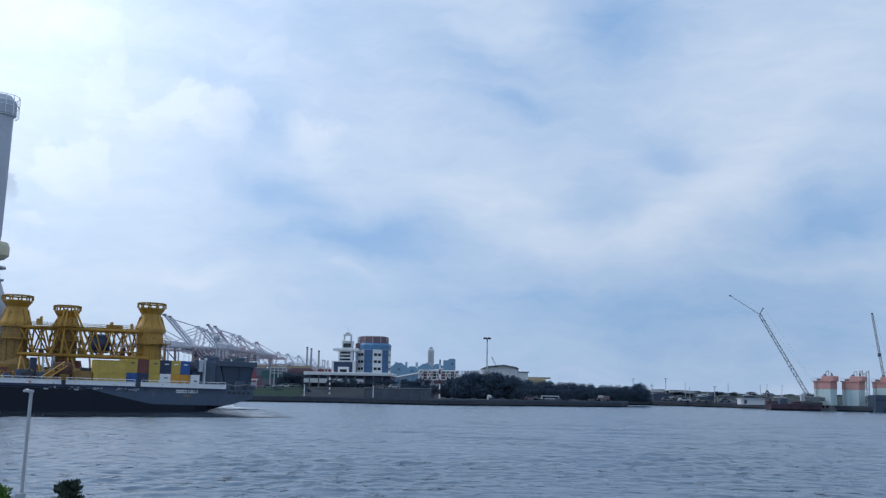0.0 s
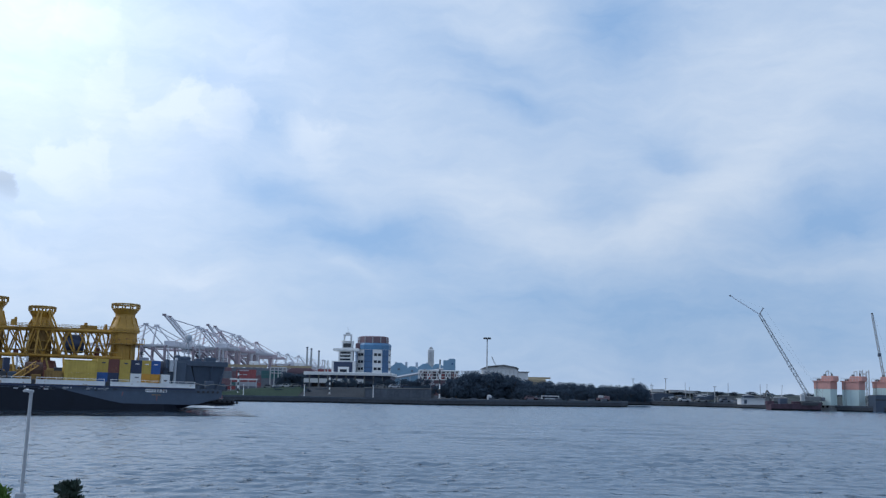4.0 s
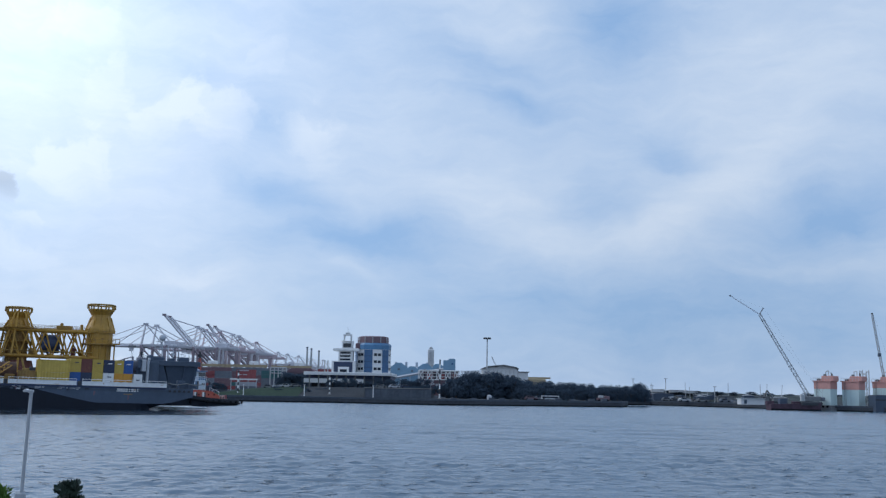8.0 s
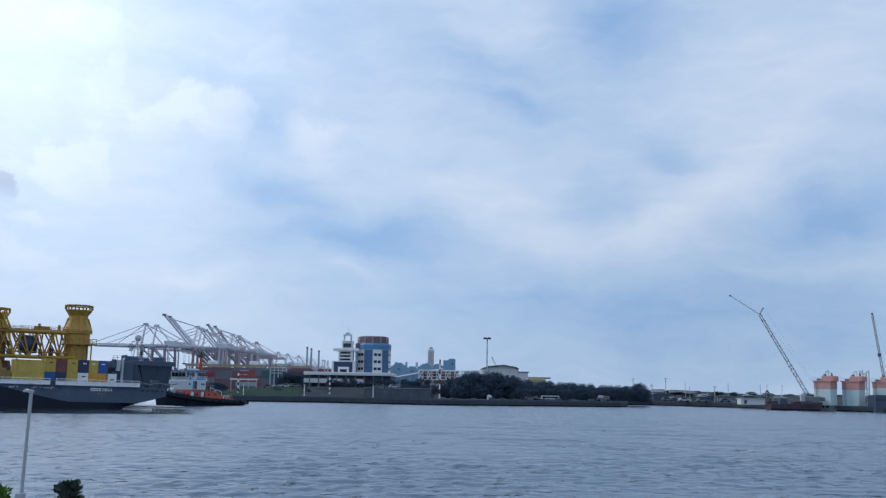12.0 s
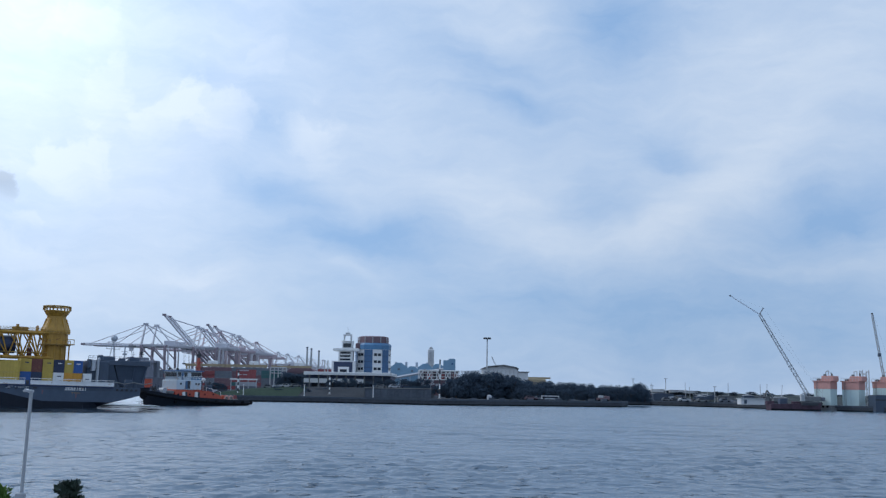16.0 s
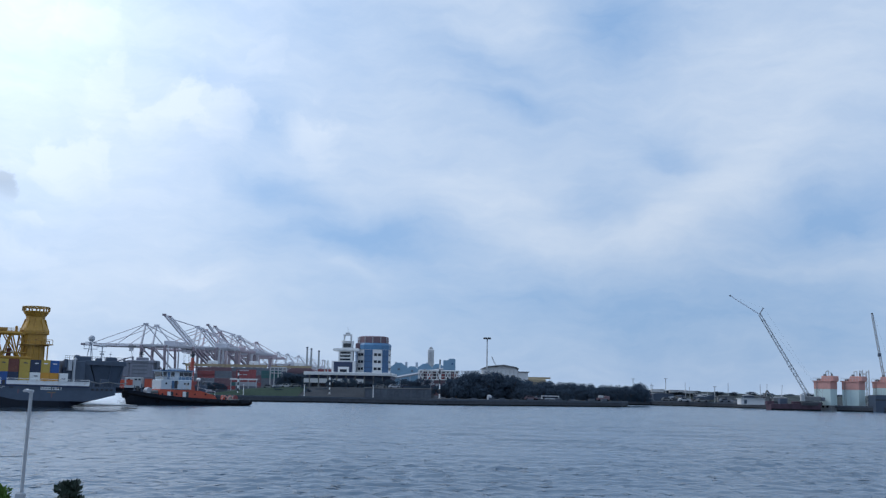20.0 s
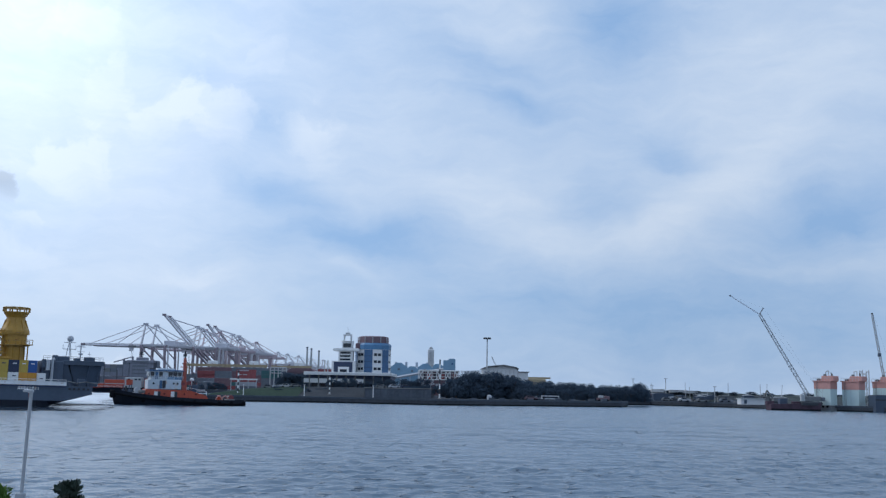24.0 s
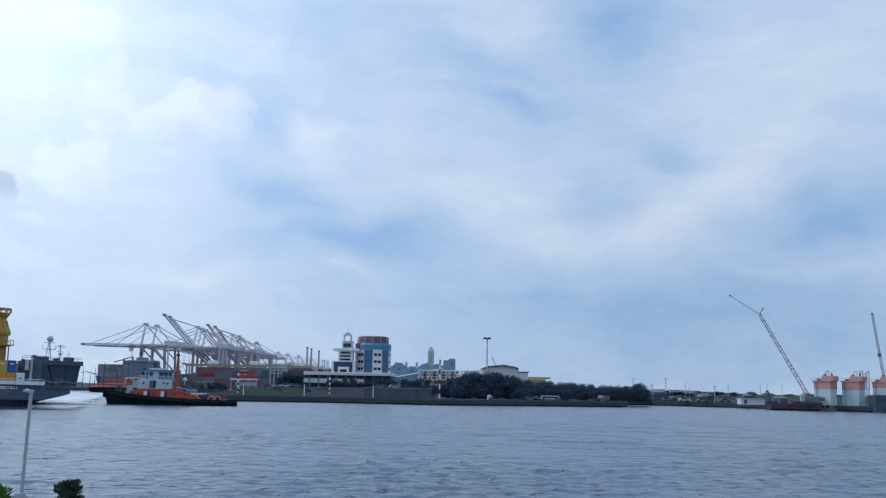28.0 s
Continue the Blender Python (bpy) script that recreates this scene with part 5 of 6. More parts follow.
# ---- port cranes ----
def sts_crane(x, y, lift, reach=44, turn=14.0, k=1.0, legs=None, body=None):
    """Gantry crane: boom towards local -x, rails along y."""
    c = empty("gantry_crane", Matrix.Translation((x, y, LAND_Z)) @ pose(0, 0, 0, 0, 0, turn), "haze-paled white and red container gantry crane with " + ("a raised boom" if lift else "a lowered boom"), "gantry crane", "gantry cranes at the terminal")
    ap, bz = 51.0 * k, 33.5 * k
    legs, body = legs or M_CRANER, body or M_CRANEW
    for gx in (-6, 14):
        for gy in (-9, 9):
            part("leg", Shape().beam((gx, gy, 0), (gx * 0.9, gy * 0.9, bz), 1.4), legs, c)
        part("portal_beam", Shape().beam((gx, -9, 12), (gx, 9, 12), 1.3).beam((gx, -8, bz), (gx, 8, bz), 1.3), legs, c)
        part("bogie", Shape().box(gx - 0.8, gx + 0.8, -12, -6, 0, 1.2).box(gx - 0.8, gx + 0.8, 6, 12, 0, 1.2), M_DARK, c)
    for gy in (-8.6, 8.6):
        part("sill_beam", Shape().beam((-6, gy, 12), (14, gy, 12), 1.2), legs, c)
        part("diagonal", Shape().beam((-6, gy, bz - 1), (14, gy, 12), 0.9), legs, c)
        part("apex_leg", Shape().beam((-6, gy * 0.9, bz), (-3, 1.2 if gy > 0 else -1.2, ap), 0.9), body, c)
        part("back_leg", Shape().beam((12, gy * 0.9, bz), (-3, 1.2 if gy > 0 else -1.2, ap), 0.6), body, c)
    for gx in (-6, 14):
        part("cross_brace", Shape().beam((gx, -8.7, 13), (gx * 0.92, 8.2, bz - 2), 0.5), legs, c)
        part("cross_brace", Shape().beam((gx, 8.7, 13), (gx * 0.92, -8.2, bz - 2), 0.5), legs, c)
    for gy in (-8.6, 8.6):
        part("diagonal", Shape().beam((4, gy, bz - 1), (14, gy, 22), 0.5), legs, c)
        part("stair_tower", Shape().beam((15.6, gy, 1), (15.6, gy, bz), 0.8), body, c)
    part("apex", Shape().box(-5, -1, -1.8, 1.8, ap - 0.6, ap + 0.8), body, c)
    for gy in (-2.6, 2.6):
        part("girder", Shape().box(-6, 30, gy - 0.6, gy + 0.6, bz - 1.0, bz + 1.2), body, c)
    a = radians(lift)
    root = Vector((-6, 0, bz))
    tip = root + Vector((-reach * math.cos(a), 0, reach * math.sin(a))) * k
    boom = part("boom", Shape().lattice(root, tip, 2.4 if lift else 2.2, 0.3, 12, 1.8 if lift else 1.5), body, c, "white lattice boom")
    for gy in (-1.5, 1.5):
        part("boom_chord", Shape().beam(root + Vector((0, gy, -0.8)), tip + Vector((0, gy * 0.8, -0.4)), 0.8 if lift else 0.85), body, boom)
    part("boom_tip", Shape().box(tip.x - 2, tip.x + 1, -2.2, 2.2, tip.z - 0.8, tip.z + 0.8), M_CRANER, boom)
    for s in (0.45, 0.92):
        part("stay", Shape().beam((-3, 0, ap), tuple(root.lerp(tip, s)), 0.45), body, c)
    part("back_stay", Shape().beam((-3, 0, ap), (28, 0, bz + 1), 0.5), body, c)
    part("machinery_house", Shape().cbox(12, 21, -3, 3, bz + 1.2, bz + 4.4, 0.4), body, c)
    part("cab", Shape().cbox(-15, -11.5, -1.5, 1.5, bz - 4.5, bz - 1.2, 0.2), body, c)
    part("walkway", Shape().box(-5, 29, -4.0, -3.4, bz - 0.2, bz + 0.9), body, c)
    part("hoist_rope", Shape().beam((-13, 0, bz - 1), (-13, 0, bz - 13), 0.14).beam((-12, 0, bz - 1), (-12, 0, bz - 13), 0.14), M_DKGREY, c)
    part("spreader", Shape().box(-14, -11, -6, 6, bz - 14, bz - 13), M_DULL, c)
    part("trolley", Shape().cbox(-15.5, -9.5, -2.6, 2.6, bz - 1.4, bz - 0.2, 0.2), M_DULL, c)
    for i in range(6):
        part("hanger", Shape().beam((28 - i * 5.2, 0, bz + 1.2), (28 - i * 5.2, 0, bz + 2.4), 0.5), body, c)
    return c


for x, y, lift, reach in ((-237, 850, 0, 44), (-234, 872, 0, 44), (-202, 880, 48, 36), (-204, 905, 48, 36), (-206, 930, 0, 44), (-201, 965, 0, 44), (-197, 1005, 52, 33), (-196, 1032, 52, 33), (-205, 1092, 0, 44), (-205, 1180, 0, 44),
                          (-233, 1520, 0, 44), (-231, 1600, 0, 44), (-226, 1690, 0, 44), (-220, 1800, 0, 44), (-212, 1920, 0, 44)):
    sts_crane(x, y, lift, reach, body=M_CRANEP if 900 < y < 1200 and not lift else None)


def yard_crane(x, y, span):
    c = empty("yard_crane", pose(x, y, LAND_Z), "yellow rubber-tyred container yard crane", "yard crane", "yard cranes at the terminal")
    for gx in (-span / 2, span / 2):
        for gy in (-4, 4):
            part("leg", Shape().beam((gx, gy, 1.2), (gx, gy, 17.0), 0.9), M_CRYEL, c)
        part("sill", Shape().beam((gx, -5, 1.4), (gx, 5, 1.4), 1.2), M_CRYEL, c)
        for gy in (-4, 4):
            part("wheel", Shape().tube((gx - 0.3, gy, 0.75), (gx + 0.3, gy, 0.75), 0.76, 14), M_RUBBER, c)
    for gy in (-4, 4):
        part("girder", Shape().box(-span / 2 - 1, span / 2 + 1, gy - 0.5, gy + 0.5, 16.4, 18.2), M_CRYEL, c)
    part("trolley", Shape().cbox(span * 0.2 - 3, span * 0.2 + 3, -4, 4, 18.2, 20.6, 0.3), M_WHITE, c)
    return c


yard_crane(-172, 770, 26)
yard_crane(-143, 775, 27)
yard_crane(-112, 790, 27)


def far_containers():
    rng = random.Random(3)
    kits = {}
    words = {"slate": M_SLATE, "red": M_OLDRED, "maroon": M_MAROON, "navy": M_NAVY, "green": M_OLDGRN, "white": M_STEELG, "blue": M_BLUEC, "grey": M_GREYB, "orange": M_ORGC}

    def put(word, x, y, z):
        label = f"{word} steel container in a terminal stack"
        if word not in kits:
            ob = empty("container", Matrix.Identity(4), label, "container", "containers at the terminal")
            part("body", Shape().cbox(0, 12.19, 0, 2.44, 0.05, 2.59, 0.05), words[word], ob)
            for dy in (0.15, 1.27):
                part("door", Shape().box(-0.04, 0.02, dy, dy + 1.02, 0.2, 2.4), words[word], ob)
            for px, py in ((-0.02, -0.03), (-0.02, 2.29), (12.0, -0.03)):
                part("corner_post", Shape().box(px, px + 0.21, py, py + 0.18, 0, 2.6), words[word], ob)
            kits[word] = ob
        else:
            ob = copy_thing(kits[word], Matrix.Identity(4))
        ob.matrix_basis = pose(x, y, z)

    for i in range(-4, 9):
        x = -186 + i * 12.26
        for tier in range(rng.choice([5, 6, 6]) if i > 0 else rng.choice([4, 5])):
            put(rng.choice(["maroon", "maroon", "slate", "green", "red", "maroon", "slate", "slate", "maroon", "slate"]), x + rng.uniform(-0.02, 0.02), 752 + rng.uniform(-0.3, 0.3), LAND_Z + tier * 2.6)
    for tier in range(5):
        put("red" if tier > 1 else "maroon", -129 + (0.1 * tier) % 0.3, 664, LAND_Z + tier * 2.6)
    put("slate", -128.5, 661, LAND_Z)
    put("white", -128.5, 661, LAND_Z + 2.6)
    for i in range(3):
        for tier in range(5 - i):
            put("green" if i == 0 and tier > 2 else rng.choice(["slate", "maroon", "slate"]), -117.5 + i * 12.6, 690, LAND_Z + tier * 2.6)
    g = empty("gate_canopy", pose(-122, 656, LAND_Z), "low white gate canopy before the container stacks", "canopy")
    part("roof", Shape().cbox(-9, 8, -1.5, 1.5, 6.4, 7.3, 0.1), M_BWHITE, g)
    for x in (-8.4, -3, 2.4, 7.4):
        part("post", Shape().box(x - 0.25, x + 0.25, -0.25, 0.25, 0, 6.4), M_STEELG, g)
    r = empty("gantry_rack", pose(-111.4, 688, LAND_Z), "pale steel rack frame behind the container stacks", "rack")
    for i in range(5):
        part("post", Shape().beam((i * 2.6, 0, 0), (i * 2.6, 0, 15.2), 0.55), M_GREYB, r)
    for z in (11.4, 13.2, 15.0):
        part("rail", Shape().beam((0, 0, z), (10.4, 0, z), 0.5), M_GREYB, r)
    for x in (-128.2, -124.6):
        for z, w in ((13.9, 3.4), (11.4, 2.6)):
            b = part("painted_board", Shape().box(x, x + w, 663.88, 663.96, z, z + 0.5), M_STEELG)
            tagged(b, "pale painted lettering bars on a red container", "lettering", "lettering boards")


far_containers()


# ---- moored vessels in the inner basin ----
def moored_ship():
    s = empty("container_ship", pose(-212, 705, 0), "blue-grey container ship moored at the terminal", "ship")
    part("hull", Shape().rings([[(-17, 4, -2), (-19, 0, 9.6), (-19, 14, 9.6), (-17, 10, -2)], [(34, 4, -2), (34, 0, 9), (34, 14, 9), (34, 10, -2)]]), M_SHIPGREY, s)
    h = part("accommodation", Shape().cbox(3, 19, 1, 13, 9, 18.6, 0.3).cbox(1, 20, 0.6, 13.4, 18.6, 20.4, 0.3).cbox(7, 13, 2, 12, 20.4, 22.4, 0.3), M_SHIPGREY, s, "blue-grey accommodation block")
    for z in (11, 13.5, 16, 19.1):
        part("window_row", Shape().box(5, 15, 0.4 if z > 19 else 0.9, 1.05, z, z + 0.9), M_SLATE, h)
    part("funnel", Shape().cbox(17.6, 21.5, 4, 9, 9, 20, 0.4), M_SLATE, s)
    for i in range(5):
        for tier in range((3, 3, 3, 3, 4)[i]):
            part("cargo_box", Shape().cbox(-18 + i * 4.2, -14 + i * 4.2, 1, 13, 9.65 + tier * 2.6, 12.2 + tier * 2.6, 0.08), (M_DULL, M_SHIPGREY, M_SHIPGREY, M_SLATE)[(i * 3 + tier) % 4 if tier else 1], s)
    part("mast", Shape().tube((9, 7, 22.4), (9, 7, 26.6), 0.3, 6).box(7.4, 10.6, 6.8, 7.2, 24.2, 24.6).cbox(8, 10, 6, 8, 25.0, 26.0, 0.2), M_DARK, s)
    for x, z in ((-4.6, 15), (1.4, 17)):
        part("deck_crane", Shape().beam((x, 13.5, 9.6), (x, 13.5, z + 6), 1.0).beam((x, 13.5, z + 6), (x - 7, 13.5, z + 4), 0.6), M_SHIPGREY, s)


def basin_mast(x, y, h, arm):
    s = empty("harbour_mast", pose(x, y, LAND_Z), "thin dark mast standing by the inner basin", "mast", "masts by the inner basin")
    part("pole", Shape().tube((0, 0, 0), (0, 0, h), 0.22, 7, 0.12), M_DARK, s)
    part("yard", Shape().box(-arm, arm, -0.1, 0.1, h * 0.7, h * 0.7 + 0.25), M_DARK, s)


for x, h, arm in ((-216.5, 12.5, 1.2), (-213.6, 9.0, 0.8), (-210.9, 16.0, 1.0), (-219.5, 8.0, 0.5), (-224.0, 13.0, 1.4)):
    basin_mast(x, 660, h, arm)


moored_ship()


def moored_workboat():
    s = empty("workboat", pose(-172, 566, 0), "orange and pale grey workboat moored in the basin", "workboat")
    part("hull", Shape().rings([[(-16, 2, -1), (-17, 0, 2.4), (-17, 7, 2.4), (-16, 5, -1)], [(16, 2, -1), (18, 3, 3.0), (18, 4, 3.0), (16, 5, -1)]]), M_TUGHULL, s)
    part("deckhouse", Shape().cbox(-9, 2, 1.5, 5.5, 2.4, 6.8, 0.2), M_ORANGE, s, "orange deckhouse")
    part("bridge", Shape().cbox(2, 11, 1.2, 5.8, 2.6, 8.2, 0.2), M_GREYB, s, "pale grey bridge house")
    part("orange_panel", Shape().box(3.0, 6.4, 1.05, 1.25, 4.0, 7.0), M_ORANGE, s)
    part("orange_panel", Shape().box(12.5, 16.0, 2.0, 5.0, 3.0, 7.6), M_ORANGE, s)
    part("mast", Shape().tube((-3, 3.5, 6.8), (-3, 3.5, 12), 0.18, 6), M_DARK, s)
    part("boat_cover", Shape().cbox(-16, -9.6, 1.2, 5.8, 2.4, 4.6, 0.3), M_ORANGE, s)
    part("white_stripe", Shape().box(-8.6, 1.6, 1.42, 1.5, 4.4, 4.8), M_GREYB, s)
    for x in (3.6, 7.4, 9.4):
        part("window", Shape().box(x, x + 1.2, 1.12, 1.22, 6.6, 7.5), M_GLASS, s)
    part("rail", Shape().tube((-16, 1.0, 3.4), (2, 1.0, 3.4), 0.08, 5).tube((-16, 1.0, 2.9), (2, 1.0, 2.9), 0.06, 5), M_WHITE, s)
    part("crane_post", Shape().tube((-13, 3.5, 2.4), (-13, 3.5, 9), 0.3, 6).tube((-13, 3.5, 9), (-20, 3.5, 11), 0.2, 6), M_DARK, s)


moored_workboat()


# ---- sheds, halls and far buildings ----
def far_buildings():
    b = empty("blue_warehouse", pose(0, 0, 0), "sky-blue sheet metal warehouse with stepped gables", "warehouse")
    for x0, x1, z0, z1 in ((-43, -29, 23.0, 26.5), (-29, -20, 21.5, 23.5), (-20, -7, 22.5, 26.0), (-7, 2, 24.0, 26.0)):
        m = (x0 + x1) / 2
        w = part("bay", Shape().prism([(x0, 1.8), (x1, 1.8), (x1, z0), (m + 2, z1), (m - 2, z1), (x0, z0)], 900, 930, "y"), M_SHEDBLUE, b)
        part("gable_vent", Shape().box(m - 1.0, m + 1.0, 899.7, 900.05, z0 - 2.6, z0 - 1.4), M_SLATE, w)
    w = part("tower_bay", Shape().prism([(2.05, 1.8), (12.4, 1.8), (12.4, 29.6), (11.6, 30.6), (7.4, 30.6), (6.2, 29.2), (2.05, 29.0)], 898, 930, "y"), M_SHEDBLUE, b)
    part("gable_vent", Shape().box(9.0, 10.6, 897.7, 898.05, 25.4, 27.0), M_BBLUE, w)
    for i in range(4):
        part("roof_vent", Shape().cbox(-40 + i * 9, -38 + i * 9, 910, 913, 23, 27.4, 0.3), M_STEELG, b)
    part("conveyor", Shape().beam((-44, 893, 12.5), (2, 893, 21.5), 1.6), M_STEELG, b, "pale inclined conveyor gallery")
    for i in range(6):
        part("trestle", Shape().beam((-42 + i * 8, 893, 1.8), (-42 + i * 8, 893, 12.4 + i * 1.55), 0.5), M_STEELG, b)
    t = empty("office_tower", pose(0, 0, 0), "hazy grey high-rise tower on the skyline", "tower")
    part("shaft", Shape().cbox(-19, -10, 1500, 1512, 1.8, 60.5, 0.6), M_BWHITE, t)
    part("cap", Shape().cbox(-17, -12, 1502, 1510, 60.5, 63.0, 0.4).lathe([(1.6, 63.0), (1.5, 63.9), (1.0, 64.2)], 12, (-14.5, 1506, 0)), M_GREYB, t)
    for i in range(4):
        part("window_strip", Shape().box(-18.0 + i * 2.0, -17.1 + i * 2.0, 1499.6, 1500.05, 8, 57), M_GREYB, t)
    h = empty("grey_hall", pose(0, 0, 0), "grey hall with low arched roof", "hall")
    roof = [(20.4, 15.5), (24, 16.7), (31, 17.4), (37, 16.4), (38.6, 15.5), (38.6, 15.2), (37, 16.0), (31, 16.9), (24, 16.2), (20.4, 15.2)]
    part("wall", Shape().prism([(21, 1.8), (38, 1.8), (38, 15.2), (37, 15.9), (31, 16.8), (24, 16.1), (21, 15.2)], 520, 545, "y"), M_BWHITE, h)
    part("arched_roof", Shape().prism(roof, 518.5, 547, "y"), M_DULL, h, "grey arched sheet roof")
    part("annex", Shape().box(38.05, 43.2, 521, 540, 1.8, 13.8), M_BWHITE, h)
    for i in range(9):
        part("wall_rib", Shape().box(22.0 + i * 2, 22.2 + i * 2, 519.8, 520.02, 1.8, 15.0), M_GREYB, h)
    part("annex_roof", Shape().box(37.8, 43.8, 520.5, 541, 13.85, 14.2), M_DULL, h)
    for i in range(5):
        part("window", Shape().box(22.5 + i * 3.1, 24.3 + i * 3.1, 519.85, 520.05, 10.5, 12.2), M_GLASS, h)
    y = empty("yellow_machine", pose(0, 0, 0), "yellow stacking machine behind the trees", "machine")
    part("body", Shape().cbox(46, 56, 560, 566, 6, 11.2, 0.3), M_CRYEL, y)
    part("boom", Shape().box(45, 58.5, 561, 563, 11.2, 12.1), M_CRYEL, y)
    part("leg", Shape().box(47, 48, 561, 565, 1.8, 6), M_CRYEL, y)
    part("leg", Shape().box(54, 55, 561, 565, 1.8, 6), M_CRYEL, y)
    g = empty("loading_gantry", pose(0, 0, 0), "white lattice loading gantry over a red shed", "gantry")
    part("red_shed", Shape().box(-9.8, 8.4, 503, 512, 1.8, 13.0), M_BRED, g)
    part("shed_roof", Shape().box(-10.4, 9, 502, 513, 13.05, 13.5), M_GREYB, g)
    for i in range(6):
        part("dark_bay", Shape().box(-9.2 + i * 3, -7.4 + i * 3, 502.9, 503.05, 9.4, 12.2), (M_DARK, M_OLDRED)[i % 2], g)
    truss = Shape()
    for z in (9.3, 13.6):
        truss.beam((-10.6, 500, z), (8.8, 500, z), 0.34)
    for i in range(10):
        x = -10.6 + i * 2.15
        truss.beam((x, 500, 9.3), (x, 500, 13.6), 0.3)
        if i % 2 == 0 and i < 9:
            truss.beam((x, 500, 9.3), (x + 2.15, 500, 13.6), 0.3)
            truss.beam((x, 500, 13.6), (x + 2.15, 500, 9.3), 0.3)
    for z in (10.7, 12.2):
        truss.beam((-10.6, 500, z), (8.8, 500, z), 0.16)
    part("gantry_truss", truss, M_BWHITE, g)
    for i in range(5):
        part("shed_window", Shape().box(-9.4 + i * 3.5, -8.0 + i * 3.5, 502.85, 503.02, 5.2, 7.4), M_STEELG, g)
    part("gantry_truss", Shape().lattice((-20, 500, 5.8), (-3, 500, 8.0), 1.6, 0.2, 9), M_STEELG, g)
    part("gantry_truss", Shape().lattice((9.5, 500, 13.2), (23, 500, 13.6), 0.7, 0.14, 9), M_STEELG, g)
    for x in (-10.4, -6, 2.5, 8.6):
        part("gantry_leg", Shape().beam((x, 500, 1.8), (x, 500, 9.3), 0.4), M_GREYB, g)
    for i, (x, top) in enumerate(((-140.3, 45), (-135.9, 43.5), (-128.0, 41.5))):
        s = empty("chimney", pose(x, 1100, LAND_Z), "slim grey industrial chimney on the skyline", "chimney", "chimneys")
        part("shaft", Shape().lathe([(1.2, 0), (0.95, top - 2)], 14), M_GREYB, s)
        part("rim", Shape().lathe([(1.1, top - 2), (1.15, top - 1)], 14), M_DKGREY, s)
    r = empty("brick_store", pose(0, 0, 0), "long low maroon store building", "building")
    part("wall", Shape().box(-87, -72, 600, 615, 1.8, 13.2), M_BRED, r)
    part("roof", Shape().prism([(-88, 13.2), (-71, 13.2), (-74, 15.2), (-85, 15.2)], 599, 616, "y"), M_MAROON, r)
    for i in range(4):
        part("window", Shape().box(-86 + i * 3.6, -84 + i * 3.6, 599.85, 600.05, 9, 11), M_GLASS, r)


far_buildings()


# ---- working side of the basin ----
def crawler_crane(x, y, elbow, tip, label, w=1.15):
    c = empty("crawler_crane", pose(x, y, LAND_Z), label, "crawler crane")
    e, t = Vector((elbow[0] - x, 0, elbow[1] - LAND_Z)), Vector((tip[0] - x, 0, tip[1] - LAND_Z))
    foot = Vector((0, 0, 2.4))
    for gy in (-2.2, 2.2):
        part("track", Shape().cbox(-3.5, 3.5, gy - 0.5, gy + 0.5, 0, 1.2, 0.3), M_DARK, c)
    part("upper_works", Shape().cbox(-1.8, 3.4, -1.6, 1.6, 1.3, 3.0, 0.2), M_DULL, c)
    part("cab", Shape().cbox(-3.4, -2.0, -1.8, -0.4, 1.4, 3.6, 0.15), M_GREYB, c)
    part("counterweight", Shape().cbox(3.45, 4.6, -1.8, 1.8, 1.4, 2.8, 0.2), M_SLATE, c)
    part("boom", Shape().lattice(foot, e, w * 0.85, 0.08, 22, w * 0.6), M_GREYB, c, "grey lattice boom")
    if (t - e).length > 0.5:
        part("fly_jib", Shape().lattice(e, t, 0.3, 0.03, 12, 0.2), M_CRANEW, c, "slender pale fly jib")
        strut = e + Vector((1.4, 0, 2.2))
        part("jib_strut", Shape().beam(e, strut, 0.22), M_DKGREY, c)
        part("stay", Shape().beam(strut, t, 0.014).beam(strut, (4.2, 0, 4.0), 0.016), M_DKGREY, c)
    else:
        p = foot.lerp(e, 0.52)
        part("boom_winch", Shape().cbox(p.x - 0.5, p.x + 0.4, -0.6, 0.6, p.z - 0.7, p.z + 0.5, 0.1), M_DKGREY, c)
    part("pendant", Shape().beam(e + Vector((0.4, 0, 0)), (4.2, 0, 4.0), 0.018), M_DKGREY, c)
    part("jib_head", Shape().box(t.x - 0.3, t.x + 0.2, -0.2, 0.2, t.z - 0.2, t.z + 0.2), M_DARK, c)
    return c


crawler_crane(123.2, 352, (107.1, 31.9), (97.3, 38.0), "grey crawler crane with long lattice boom and fly jib")
crawler_crane(153.6, 362, (149.2, 33.6), (149.2, 33.6), "grey crawler crane with steep lattice boom beside the caissons", 0.8)


